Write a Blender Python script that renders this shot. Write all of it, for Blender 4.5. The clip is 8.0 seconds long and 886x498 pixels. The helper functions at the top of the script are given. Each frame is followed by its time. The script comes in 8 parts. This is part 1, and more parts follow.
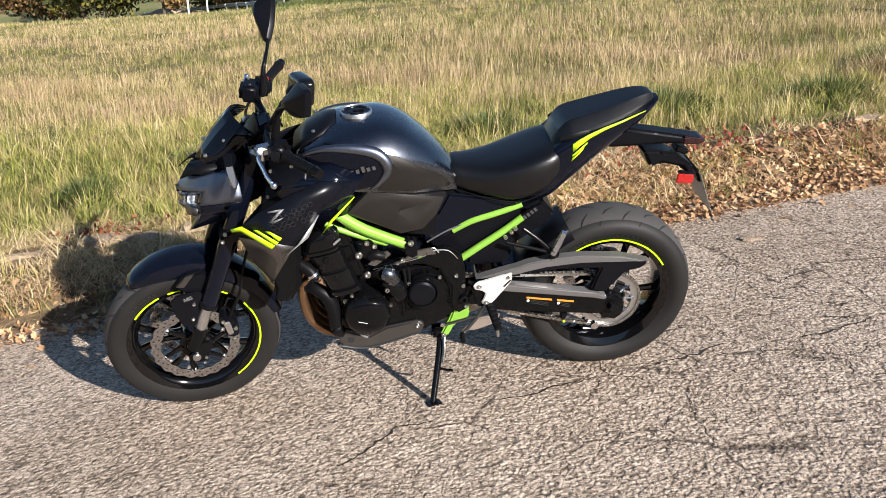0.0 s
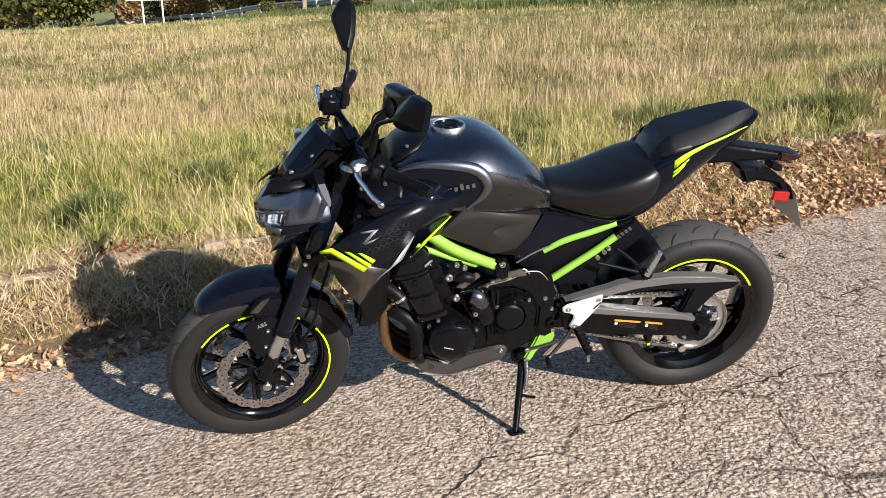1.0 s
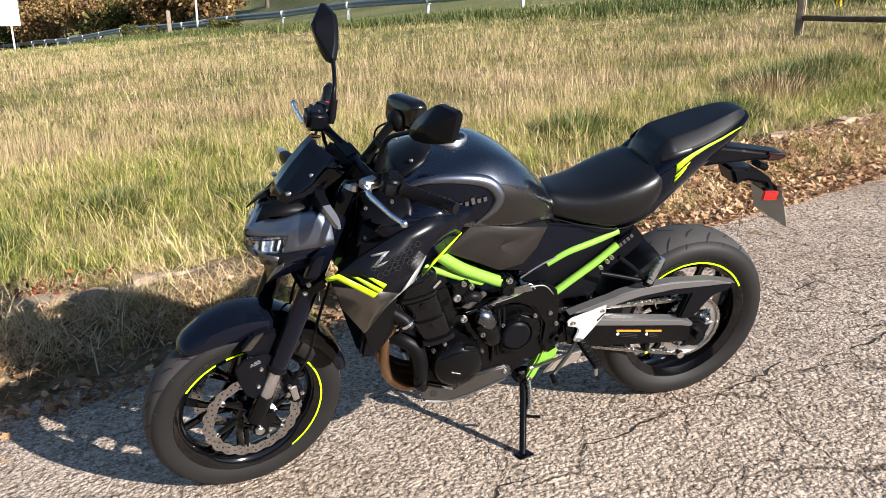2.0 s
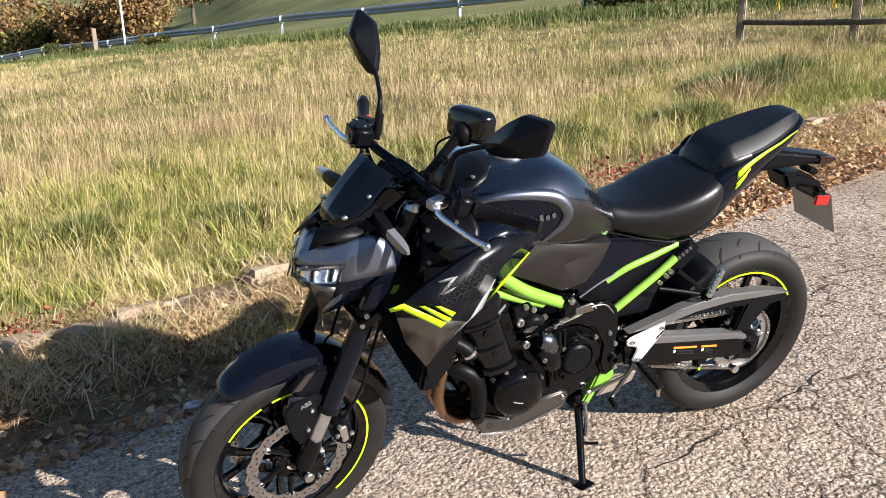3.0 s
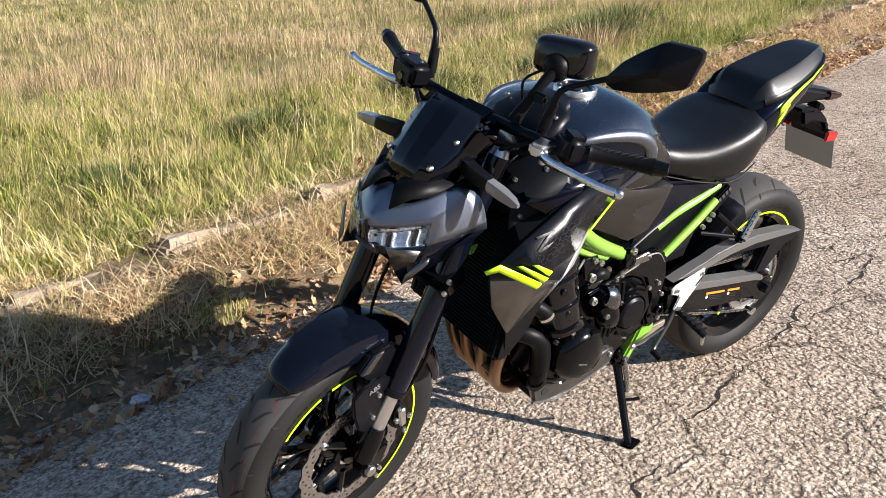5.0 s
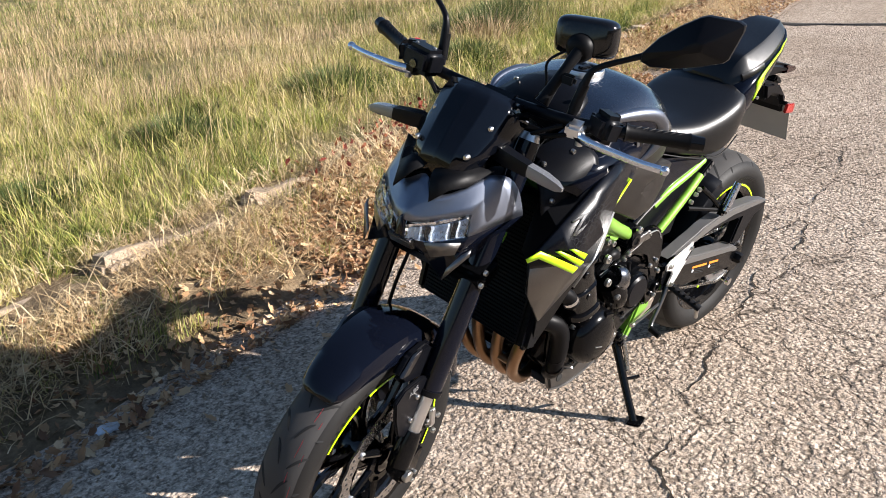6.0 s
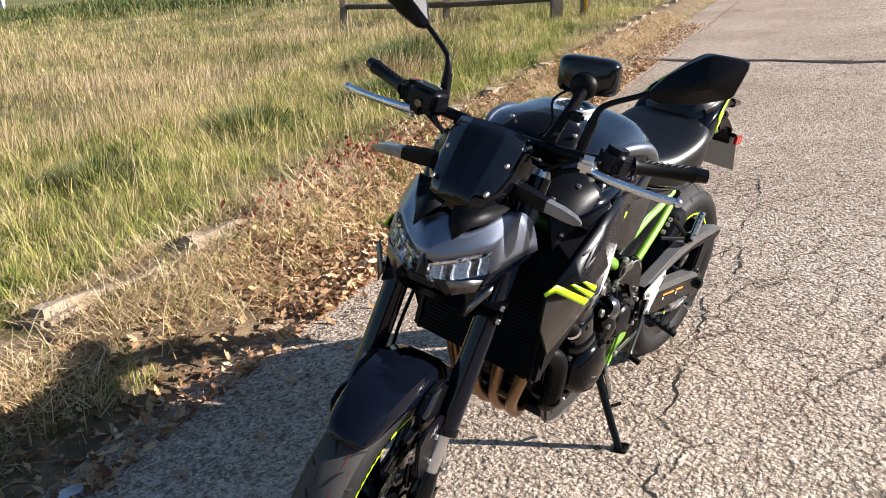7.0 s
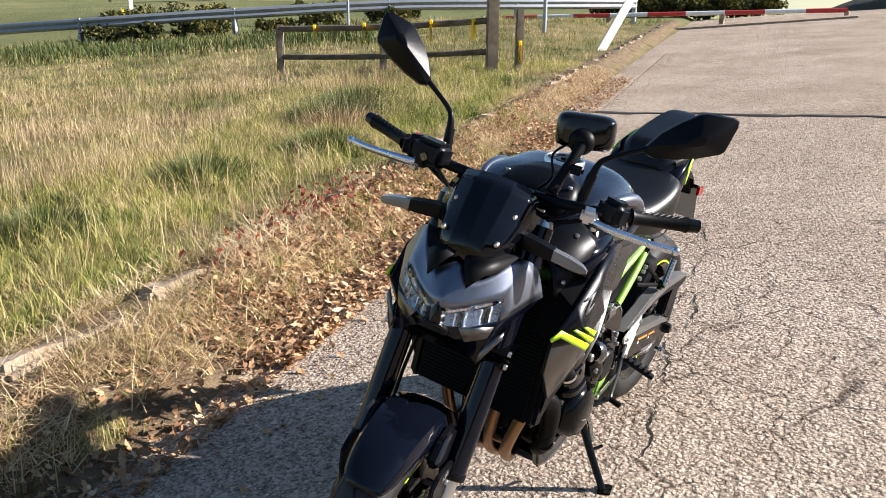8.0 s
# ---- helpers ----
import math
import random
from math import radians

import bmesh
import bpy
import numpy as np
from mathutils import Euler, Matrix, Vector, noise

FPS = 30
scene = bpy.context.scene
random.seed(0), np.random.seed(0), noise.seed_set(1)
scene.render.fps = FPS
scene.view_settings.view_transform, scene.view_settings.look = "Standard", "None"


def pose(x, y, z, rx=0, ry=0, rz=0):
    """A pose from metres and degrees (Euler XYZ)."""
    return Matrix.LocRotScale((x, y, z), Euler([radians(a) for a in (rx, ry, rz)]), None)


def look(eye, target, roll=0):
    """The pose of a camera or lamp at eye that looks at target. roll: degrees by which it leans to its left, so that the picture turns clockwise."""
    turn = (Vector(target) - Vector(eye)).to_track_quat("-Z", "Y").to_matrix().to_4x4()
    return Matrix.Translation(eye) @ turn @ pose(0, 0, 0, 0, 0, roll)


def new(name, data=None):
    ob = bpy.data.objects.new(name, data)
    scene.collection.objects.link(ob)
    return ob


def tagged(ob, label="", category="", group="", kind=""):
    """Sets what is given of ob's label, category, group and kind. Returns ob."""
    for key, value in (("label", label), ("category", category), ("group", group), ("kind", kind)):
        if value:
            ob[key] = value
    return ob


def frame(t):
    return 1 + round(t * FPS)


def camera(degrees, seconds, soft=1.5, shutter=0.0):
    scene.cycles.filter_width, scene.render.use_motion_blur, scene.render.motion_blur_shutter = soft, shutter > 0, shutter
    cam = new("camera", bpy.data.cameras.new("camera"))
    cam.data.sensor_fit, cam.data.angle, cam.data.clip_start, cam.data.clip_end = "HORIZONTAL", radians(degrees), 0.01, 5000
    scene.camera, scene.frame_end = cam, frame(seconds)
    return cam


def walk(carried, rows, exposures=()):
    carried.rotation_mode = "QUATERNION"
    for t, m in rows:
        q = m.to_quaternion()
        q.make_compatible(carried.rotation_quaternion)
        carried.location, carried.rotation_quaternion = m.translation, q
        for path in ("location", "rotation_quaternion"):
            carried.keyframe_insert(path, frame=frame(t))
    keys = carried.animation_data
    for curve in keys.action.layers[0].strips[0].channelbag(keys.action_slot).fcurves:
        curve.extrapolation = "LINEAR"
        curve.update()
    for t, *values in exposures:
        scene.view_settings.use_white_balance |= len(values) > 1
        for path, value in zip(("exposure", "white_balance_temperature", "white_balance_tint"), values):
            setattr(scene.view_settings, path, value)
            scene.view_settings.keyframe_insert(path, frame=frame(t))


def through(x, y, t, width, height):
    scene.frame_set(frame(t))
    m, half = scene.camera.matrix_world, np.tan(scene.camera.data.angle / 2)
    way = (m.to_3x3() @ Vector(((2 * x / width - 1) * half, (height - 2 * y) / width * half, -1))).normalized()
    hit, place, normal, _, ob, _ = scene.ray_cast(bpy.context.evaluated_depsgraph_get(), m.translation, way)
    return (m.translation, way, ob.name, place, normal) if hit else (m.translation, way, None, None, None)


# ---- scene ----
cam = camera(55.4, 8.0, soft=0.65)
PATH = [
    (0, (-0.022, -2.832, 1.561), (0.08, -0.961, 0.862), -0.5),
    (0.5, (-0.234, -2.719, 1.542), (-0.099, -0.847, 0.851), -0.2),
    (1, (-0.443, -2.649, 1.535), (-0.233, -0.777, 0.865), 0.4),
    (1.2, (-0.541, -2.63, 1.527), (-0.256, -0.763, 0.871), 0.3),
    (2.3, (-0.85, -2.343, 1.482), (-0.314, -0.52, 0.858), -0.1),
    (2.5, (-0.897, -2.279, 1.482), (-0.339, -0.462, 0.862), -0.1),
    (3, (-1.053, -2.17, 1.464), (-0.413, -0.374, 0.859), -1.0),
    (3.5, (-1.225, -2.059, 1.441), (-0.49, -0.307, 0.818), -0.5),
    (4, (-1.295, -1.905, 1.415), (-0.488, -0.199, 0.753), 0.3),
    (4.5, (-1.369, -1.76, 1.403), (-0.467, -0.115, 0.709), 0.6),
    (4.7, (-1.42, -1.716, 1.396), (-0.469, -0.102, 0.696), 0.5),
    (5.8, (-1.729, -1.487, 1.35), (-0.517, -0.063, 0.639), -0.2),
    (6, (-1.744, -1.42, 1.35), (-0.493, -0.031, 0.639), -0.7),
    (6.5, (-1.795, -1.302, 1.364), (-0.441, 0.003, 0.684), -0.3),
    (7, (-1.921, -1.239, 1.357), (-0.477, -0.008, 0.724), -0.3),
    (7.5, (-2.064, -1.186, 1.377), (-0.536, -0.027, 0.812), 0.2),
    (8, (-2.07, -1.138, 1.376), (-0.497, -0.019, 0.852), 0.7),
]
walk(cam, [(t, look(eye, target, roll)) for t, eye, target, roll in PATH], [(0, 1.16), (1.2, 1.20), (2.5, 1.39), (8, 1.41)])

# ---- frames of reference ----
# The road is a gently sloping plane: +x along the bike to its tail, +y towards the field.
STEER_ANGLE = 11.4
BIKE = pose(0.001, 0.033, -0.018, 9.496, -2.382, 2.072) @ Matrix.Scale(1.014, 4)

# ---- world and sun ----
SUN_DIR = Vector((0.536, -0.725, 0.434)).normalized()
world = bpy.data.worlds.new("world")
scene.world = world
world.use_nodes = True
wn = world.node_tree.nodes
sky = wn.new("ShaderNodeTexSky")
sky.sky_type = "NISHITA"
sky.sun_disc = False
sky.dust_density = 0.25
sky.ozone_density = 2.5
sky.sun_elevation = math.asin(SUN_DIR.z)
sky.sun_rotation = math.atan2(SUN_DIR.x, SUN_DIR.y)
wn["Background"].inputs["Strength"].default_value = 0.056
world.node_tree.links.new(sky.outputs[0], wn["Background"].inputs[0])
sun = new("sun", bpy.data.lights.new("sun", "SUN"))
sun.data.energy = 5.0
sun.data.angle = radians(0.5)
sun.data.color = (1.0, 0.942, 0.90)
sun.matrix_world = look(SUN_DIR * 50, (0, 0, 0))


# ---- materials ----
def nodes_of(name):
    m = bpy.data.materials.new(name)
    m.use_nodes = True
    t = m.node_tree
    return m, t.nodes, t.links, t.nodes["Principled BSDF"]


def ramp(n, stops, mode="LINEAR"):
    r = n.new("ShaderNodeValToRGB")
    r.color_ramp.interpolation = mode
    e = r.color_ramp.elements
    while len(e) < len(stops):
        e.new(0.5)
    for k, (p, c) in enumerate(stops):
        e[k].position = p
        e[k].color = (*c, 1)
    return r


def mix(n, l, fac, a, b, mode="MIX"):
    x = n.new("ShaderNodeMix")
    x.data_type = "RGBA"
    x.blend_type = mode
    for sock, v in ((x.inputs[0], fac), (x.inputs[6], a), (x.inputs[7], b)):
        if isinstance(v, (int, float)):
            sock.default_value = v
        elif isinstance(v, tuple):
            sock.default_value = (*v, 1)
        else:
            l.new(v, sock)
    return x.outputs[2]


def noise_tex(n, l, co, scale, detail=4, rough=0.55, dist=0.0):
    x = n.new("ShaderNodeTexNoise")
    x.inputs["Scale"].default_value = scale
    x.inputs["Detail"].default_value = detail
    x.inputs["Roughness"].default_value = rough
    x.inputs["Distortion"].default_value = dist
    if co is not None:
        l.new(co, x.inputs["Vector"])
    return x.outputs["Fac"]


def calc(n, l, op, a, b=0.0, clamp=False):
    x = n.new("ShaderNodeMath")
    x.operation = op
    x.use_clamp = clamp
    for sock, v in zip(x.inputs, (a, b)):
        if isinstance(v, (int, float)):
            sock.default_value = v
        else:
            l.new(v, sock)
    return x.outputs[0]


def bump(n, l, bsdf, height, strength, distance):
    b = n.new("ShaderNodeBump")
    b.inputs["Strength"].default_value = strength
    b.inputs["Distance"].default_value = distance
    l.new(height, b.inputs["Height"])
    l.new(b.outputs[0], bsdf.inputs["Normal"])


def simple(name, base, rough, metal=0.0, coat=0.0, vary=0.25, grain=60.0, relief=0.0, dust=0.0, rvary=0.12, flake=0.0, spec=0.5):
    """A painted, moulded or metal surface with slight variation of tone and gloss, fine relief and dust."""
    m, n, l, b = nodes_of(name)
    co = n.new("ShaderNodeTexCoord").outputs["Object"]
    big = noise_tex(n, l, co, 7.0, 5)
    fine = noise_tex(n, l, co, grain, 6, 0.7)
    dark = tuple(c * (1 - vary) for c in base)
    lite = tuple(min(1, c * (1 + vary)) for c in base)
    col = mix(n, l, big, dark, lite)
    if dust:
        grit = calc(n, l, "MULTIPLY", calc(n, l, "SUBTRACT", fine, 0.52, True), dust * 1.6, True)
        col = mix(n, l, grit, col, (0.30, 0.26, 0.20))
    if flake:
        v = n.new("ShaderNodeTexVoronoi")
        v.inputs["Scale"].default_value = 1400
        l.new(co, v.inputs["Vector"])
        f = calc(n, l, "MULTIPLY", calc(n, l, "SUBTRACT", v.outputs["Distance"], 0.45, True), flake * 4, True)
        col = mix(n, l, f, col, (0.55, 0.55, 0.58))
    l.new(col, b.inputs["Base Color"])
    r = calc(n, l, "ADD", calc(n, l, "MULTIPLY", fine, rvary * 2), rough - rvary, True)
    l.new(r, b.inputs["Roughness"])
    b.inputs["Metallic"].default_value = metal
    b.inputs["Coat Weight"].default_value = coat
    b.inputs["Coat Roughness"].default_value = 0.06
    b.inputs["Specular IOR Level"].default_value = spec
    if relief:
        bump(n, l, b, fine, 0.35, relief)
    return m


GLOSS = simple("black_gloss_paint", (0.0024, 0.0034, 0.0074), 0.12, 0.0, 0.26, rvary=0.03, spec=0.14)
SHROUDBLACK = simple("satin_black_shroud", (0.0034, 0.0039, 0.0060), 0.26, 0.0, 0.10, grain=300, relief=0.0002, rvary=0.05, spec=0.16)
GRAPHITE = simple("graphite_metallic_paint", (0.095, 0.104, 0.125), 0.27, 1.0, 0.8, vary=0.08, flake=0.04, rvary=0.04)
GRAPHITE_SATIN = simple("graphite_satin_plastic", (0.013, 0.012, 0.0115), 0.45, 0.2, 0.0, grain=260, relief=0.0004, dust=0.02, spec=0.3)
MATTE = simple("black_moulded_plastic", (0.0032, 0.0035, 0.0050), 0.36, grain=420, relief=0.0004, spec=0.14)
SATIN = simple("black_satin_engine_paint", (0.0026, 0.0027, 0.0032), 0.16, 0.0, 0.12, grain=200, relief=0.0003, spec=0.16)
ENGINEGLOSS = simple("black_gloss_engine_paint", (0.0028, 0.0029, 0.0034), 0.12, 0.0, 0.22, grain=180, relief=0.0002, dust=0.003, rvary=0.04, spec=0.2)
NAVCASE = simple("black_glossy_case", (0.004, 0.004, 0.0045), 0.16, 0.0, 0.3, spec=0.3, rvary=0.03)
DEEP = simple("black_dull_rubbery_plastic", (0.0038, 0.0038, 0.0044), 0.45, grain=150, spec=0.12)
GREEN = simple("green_frame_paint", (0.20, 0.45, 0.018), 0.36, 0.25, 0.5, vary=0.1, dust=0.03, flake=0.15)
LIME = simple("lime_decal", (0.52, 0.88, 0.005), 0.42, 0.0, 0.3, vary=0.06)
VINYL = simple("black_seat_vinyl", (0.0026, 0.0027, 0.0033), 0.36, 0.0, 0.06, grain=700, relief=0.0006, dust=0.006, vary=0.3, spec=0.40)
RUBBER = simple("tyre_rubber", (0.0125, 0.012, 0.0118), 0.58, grain=220, relief=0.0005, dust=0.009, vary=0.3, spec=0.2)
GROOVE = simple("tyre_groove", (0.006, 0.006, 0.006), 0.85)
REDLINE = simple("tyre_red_line", (0.33, 0.03, 0.04), 0.7)
ALU = simple("satin_aluminium", (0.62, 0.62, 0.63), 0.34, 1.0, vary=0.12, grain=140, dust=0.05)
BRIGHT = simple("polished_steel", (0.72, 0.72, 0.74), 0.20, 1.0, vary=0.1, grain=120)
LEVER = simple("bluish_polished_lever", (0.62, 0.66, 0.74), 0.24, 1.0, vary=0.08)
ARM = simple("grey_swingarm_paint", (0.135, 0.132, 0.13), 0.40, 0.45, 0.2, vary=0.1, dust=0.03)
PLATE = simple("pale_anodised_plate", (0.56, 0.55, 0.535), 0.42, 0.25, vary=0.08, dust=0.03)
CHAINM = simple("oily_chain_steel", (0.42, 0.41, 0.39), 0.26, 1.0, vary=0.3, grain=90)
COPPER = simple("heat_tinted_header_steel", (0.25, 0.145, 0.078), 0.32, 0.85, vary=0.5, grain=40)
BOLT = simple("zinc_bolt", (0.55, 0.54, 0.52), 0.32, 1.0, vary=0.2)
RIM = simple("black_wheel_paint", (0.0022, 0.0022, 0.0026), 0.10, 0.0, 0.6, dust=0.004, rvary=0.04, spec=0.2)
ORANGE = simple("orange_label", (0.75, 0.22, 0.02), 0.5)
WHITE = simple("white_print", (0.62, 0.62, 0.62), 0.5)
PRINT = simple("grey_print", (0.16, 0.16, 0.165), 0.45)
DIMPRINT = simple("dim_grey_print", (0.022, 0.022, 0.023), 0.45, spec=0.2)
TREAD = simple("scuffed_tread_rubber", (0.047, 0.045, 0.044), 0.62, grain=260, relief=0.0006, dust=0.02, vary=0.3, spec=0.2)
RED = simple("red_switch_plastic", (0.55, 0.02, 0.03), 0.4)
SHROUDGREY = simple("warm_graphite_paint", (0.150, 0.145, 0.142), 0.36, 1.0, 0.4, vary=0.1, flake=0.06, rvary=0.05)
SKIDGREY = simple("brushed_grey_guard", (0.125, 0.121, 0.118), 0.32, 0.9, 0.2, vary=0.15, grain=150)
GREYLENS = simple("clear_grey_lens", (0.16, 0.165, 0.18), 0.20, 0.35, 0.8, vary=0.4, grain=260, relief=0.003)
SILVER = simple("sunlit_silver_edge", (0.46, 0.455, 0.45), 0.36, 0.7, 0.2, vary=0.08)
WARMSTEEL = simple("warm_grey_steel", (0.36, 0.31, 0.27), 0.45, 0.7)
STAY = simple("glint_grey_stay", (0.30, 0.295, 0.29), 0.30, 1.0, vary=0.1)
DISC = simple("worn_disc_steel", (0.46, 0.46, 0.48), 0.24, 1.0, vary=0.12, grain=180)
COWLGREY = simple("bright_graphite_metallic_paint", (0.150, 0.168, 0.212), 0.40, 1.0, 0.45, vary=0.06, flake=0.05, rvary=0.04)
KNEEGREY = simple("satin_bronze_graphite", (0.062, 0.058, 0.056), 0.40, 0.92, 0.0, vary=0.12, grain=300, relief=0.0003, spec=0.3)
BADGE = simple("dull_badge_metal", (0.10, 0.10, 0.105), 0.35, 0.6)
TAILRED = simple("red_reflector", (0.30, 0.008, 0.007), 0.22, 0.0, 0.8, grain=300, relief=0.0006)
PLATEBACK = simple("bare_number_plate_back", (0.36, 0.345, 0.32), 0.5, 0.35, vary=0.1, grain=90, dust=0.05)
CHROME = simple("bright_lamp_reflector", (0.74, 0.82, 0.94), 0.28, 0.6, vary=0.05)
FINS = simple("radiator_core", (0.006, 0.006, 0.006), 0.7, 0.0, grain=500, relief=0.001, spec=0.1)


def clear(name, tint, rough=0.03, body=0.0):
    m, n, l, b = nodes_of(name)
    b.inputs["Base Color"].default_value = (*tint, 1)
    b.inputs["Transmission Weight"].default_value = 1.0 - body
    b.inputs["Roughness"].default_value = rough
    b.inputs["IOR"].default_value = 1.45
    fine = noise_tex(n, l, n.new("ShaderNodeTexCoord").outputs["Object"], 40, 4)
    l.new(calc(n, l, "MULTIPLY", fine, rough * 3), b.inputs["Roughness"])
    return m


LENS = clear("clear_polycarbonate", (0.96, 0.98, 1.0))
SMOKE = simple("smoked_screen", (0.0018, 0.0024, 0.0044), 0.10, 0.0, 0.3, rvary=0.03, spec=0.18)
MIRROR = simple("mirror_glass", (0.85, 0.86, 0.88), 0.03, 1.0, vary=0.01, rvary=0.01)
DISPLAY = simple("dark_display_glass", (0.01, 0.012, 0.016), 0.10, 0.0, 1.0)


def asphalt_material():
    """Worn light asphalt: pale chippings in dark binder, hairline cracking, stains."""
    m, n, l, b = nodes_of("worn_asphalt")
    co = n.new("ShaderNodeTexCoord").outputs["Object"]
    chips = n.new("ShaderNodeTexVoronoi")
    chips.inputs["Scale"].default_value = 85
    l.new(co, chips.inputs["Vector"])
    tone = n.new("ShaderNodeSeparateColor")
    l.new(chips.outputs["Color"], tone.inputs[0])
    coarse, small = noise_tex(n, l, co, 38, 4, 0.65), noise_tex(n, l, co, 92, 4, 0.68)
    chip = calc(n, l, "ADD", calc(n, l, "MULTIPLY", coarse, 0.38), calc(n, l, "MULTIPLY", small, 0.62))
    chip = calc(n, l, "ADD", chip, calc(n, l, "MULTIPLY", calc(n, l, "SUBTRACT", tone.outputs[0], 0.5), 0.10))
    stone = ramp(n, [(0.36, (0.21, 0.163, 0.126)), (0.45, (0.43, 0.348, 0.274)), (0.54, (0.585, 0.483, 0.389)), (0.66, (0.78, 0.666, 0.552))])
    l.new(chip, stone.inputs[0])
    # single stones stand out of the binder where it has worn away
    jog = n.new("ShaderNodeVectorMath")
    jog.operation = "MULTIPLY_ADD"
    jog.inputs[1].default_value = (0.012, 0.012, 0.0)
    rough_noise = n.new("ShaderNodeTexNoise")
    rough_noise.inputs["Scale"].default_value = 70
    rough_noise.inputs["Detail"].default_value = 4
    l.new(co, rough_noise.inputs["Vector"])
    l.new(rough_noise.outputs["Color"], jog.inputs[0])
    l.new(co, jog.inputs[2])
    gaps, domes = [], []
    for scale in (58.0, 104.0):
        lump = n.new("ShaderNodeTexVoronoi")
        lump.inputs["Scale"].default_value = scale
        l.new(jog.outputs[0], lump.inputs["Vector"])
        domes.append(lump.outputs["Distance"])
        gaps.append(calc(n, l, "MULTIPLY", calc(n, l, "SUBTRACT", lump.outputs["Distance"], 0.46, True), 3.6, True))
    worn = calc(n, l, "MULTIPLY", calc(n, l, "SUBTRACT", noise_tex(n, l, co, 24, 4, 0.65), 0.36, True), 4.5, True)
    hole = calc(n, l, "MULTIPLY", calc(n, l, "SUBTRACT", 0.44, noise_tex(n, l, co, 62, 3, 0.55), True), 15.0, True)
    pit = calc(n, l, "MAXIMUM", calc(n, l, "MULTIPLY", calc(n, l, "MAXIMUM", gaps[0], calc(n, l, "MULTIPLY", gaps[1], 0.6)), worn), calc(n, l, "MULTIPLY", hole, 0.85))
    # gaps and pits are tinted dark for the shade between the stones
    col = mix(n, l, calc(n, l, "MULTIPLY", pit, 0.80), stone.outputs[0], (0.085, 0.066, 0.05))
        # cracks along strongly warped cells, of uneven width, broken up by a second noise
    place = co
    for scale, reach in ((2.3, 0.16), (11.0, 0.085), (45.0, 0.034)):
        warp = n.new("ShaderNodeTexNoise")
        warp.inputs["Scale"].default_value = scale
        warp.inputs["Detail"].default_value = 3
        l.new(co, warp.inputs["Vector"])
        wv = n.new("ShaderNodeVectorMath")
        wv.operation = "MULTIPLY_ADD"
        wv.inputs[1].default_value = (reach, reach, 0.0)
        l.new(warp.outputs["Color"], wv.inputs[0])
        l.new(place, wv.inputs[2])
        place = wv.outputs[0]
    # the cracking is worst behind the bike and along the strip that runs out from under the stand
    strip = n.new("ShaderNodeVectorMath")
    strip.operation = "DOT_PRODUCT"
    strip.inputs[1].default_value = (-0.20, 1.0, 0.0)
    l.new(co, strip.inputs[0])
    worst = calc(n, l, "SUBTRACT", 1.0, calc(n, l, "DIVIDE", calc(n, l, "ABSOLUTE", calc(n, l, "ADD", strip.outputs["Value"], 0.05)), 1.0), True)
    tail = n.new("ShaderNodeSeparateXYZ")
    l.new(co, tail.inputs[0])
    worst = calc(n, l, "MULTIPLY", calc(n, l, "ADD", calc(n, l, "MULTIPLY", worst, 0.5), calc(n, l, "MULTIPLY", calc(n, l, "DIVIDE", calc(n, l, "SUBTRACT", tail.outputs["X"], 0.2), 1.6, True), calc(n, l, "DIVIDE", calc(n, l, "SUBTRACT", 4.6, tail.outputs["X"]), 2.0, True))), 0.12)
    lines = []
    for scale, wide, keep in ((1.5, 0.010, 0.575), (3.6, 0.020, 0.615), (7.5, 0.030, 0.69)):
        cr = n.new("ShaderNodeTexVoronoi")
        cr.feature = "DISTANCE_TO_EDGE"
        cr.inputs["Scale"].default_value = scale
        l.new(place, cr.inputs["Vector"])
        near = calc(n, l, "SUBTRACT", 1.0, calc(n, l, "DIVIDE", cr.outputs["Distance"], calc(n, l, "MULTIPLY", noise_tex(n, l, co, 9.0, 3), wide * 2.0)), True)
        mask = calc(n, l, "MULTIPLY", calc(n, l, "SUBTRACT", calc(n, l, "ADD", noise_tex(n, l, co, 1.2 + scale * 0.2, 4), worst), keep, True), 10.0, True)
        lines.append(calc(n, l, "MULTIPLY", calc(n, l, "POWER", near, 0.6), mask))
    crack = calc(n, l, "MAXIMUM", calc(n, l, "MAXIMUM", lines[0], lines[1]), lines[2])
    crack = calc(n, l, "MULTIPLY", crack, calc(n, l, "MULTIPLY", calc(n, l, "SUBTRACT", noise_tex(n, l, co, 34, 4, 0.7), 0.33, True), 7.0, True))
    col = mix(n, l, calc(n, l, "MULTIPLY", crack, 0.82), col, (0.045, 0.034, 0.026))
    stain = ramp(n, [(0.32, (0.76, 0.72, 0.68)), (0.62, (1.02, 1.0, 0.98))])
    l.new(noise_tex(n, l, co, 0.8, 6, 0.6), stain.inputs[0])
    col = mix(n, l, 1.0, col, stain.outputs[0], "MULTIPLY")
    l.new(col, b.inputs["Base Color"])
    b.inputs["Roughness"].default_value = 0.95
    b.inputs["Specular IOR Level"].default_value = 0.06
    dome = calc(n, l, "ADD", calc(n, l, "MULTIPLY", domes[0], 1.0), calc(n, l, "MULTIPLY", domes[1], 0.4))
    height = calc(n, l, "SUBTRACT", calc(n, l, "SUBTRACT", calc(n, l, "MULTIPLY", chip, 0.8), dome), calc(n, l, "ADD", crack, calc(n, l, "MULTIPLY", pit, 0.5)))
    bump(n, l, b, height, 0.9, 0.0050)
    return m


ASPHALT = asphalt_material()


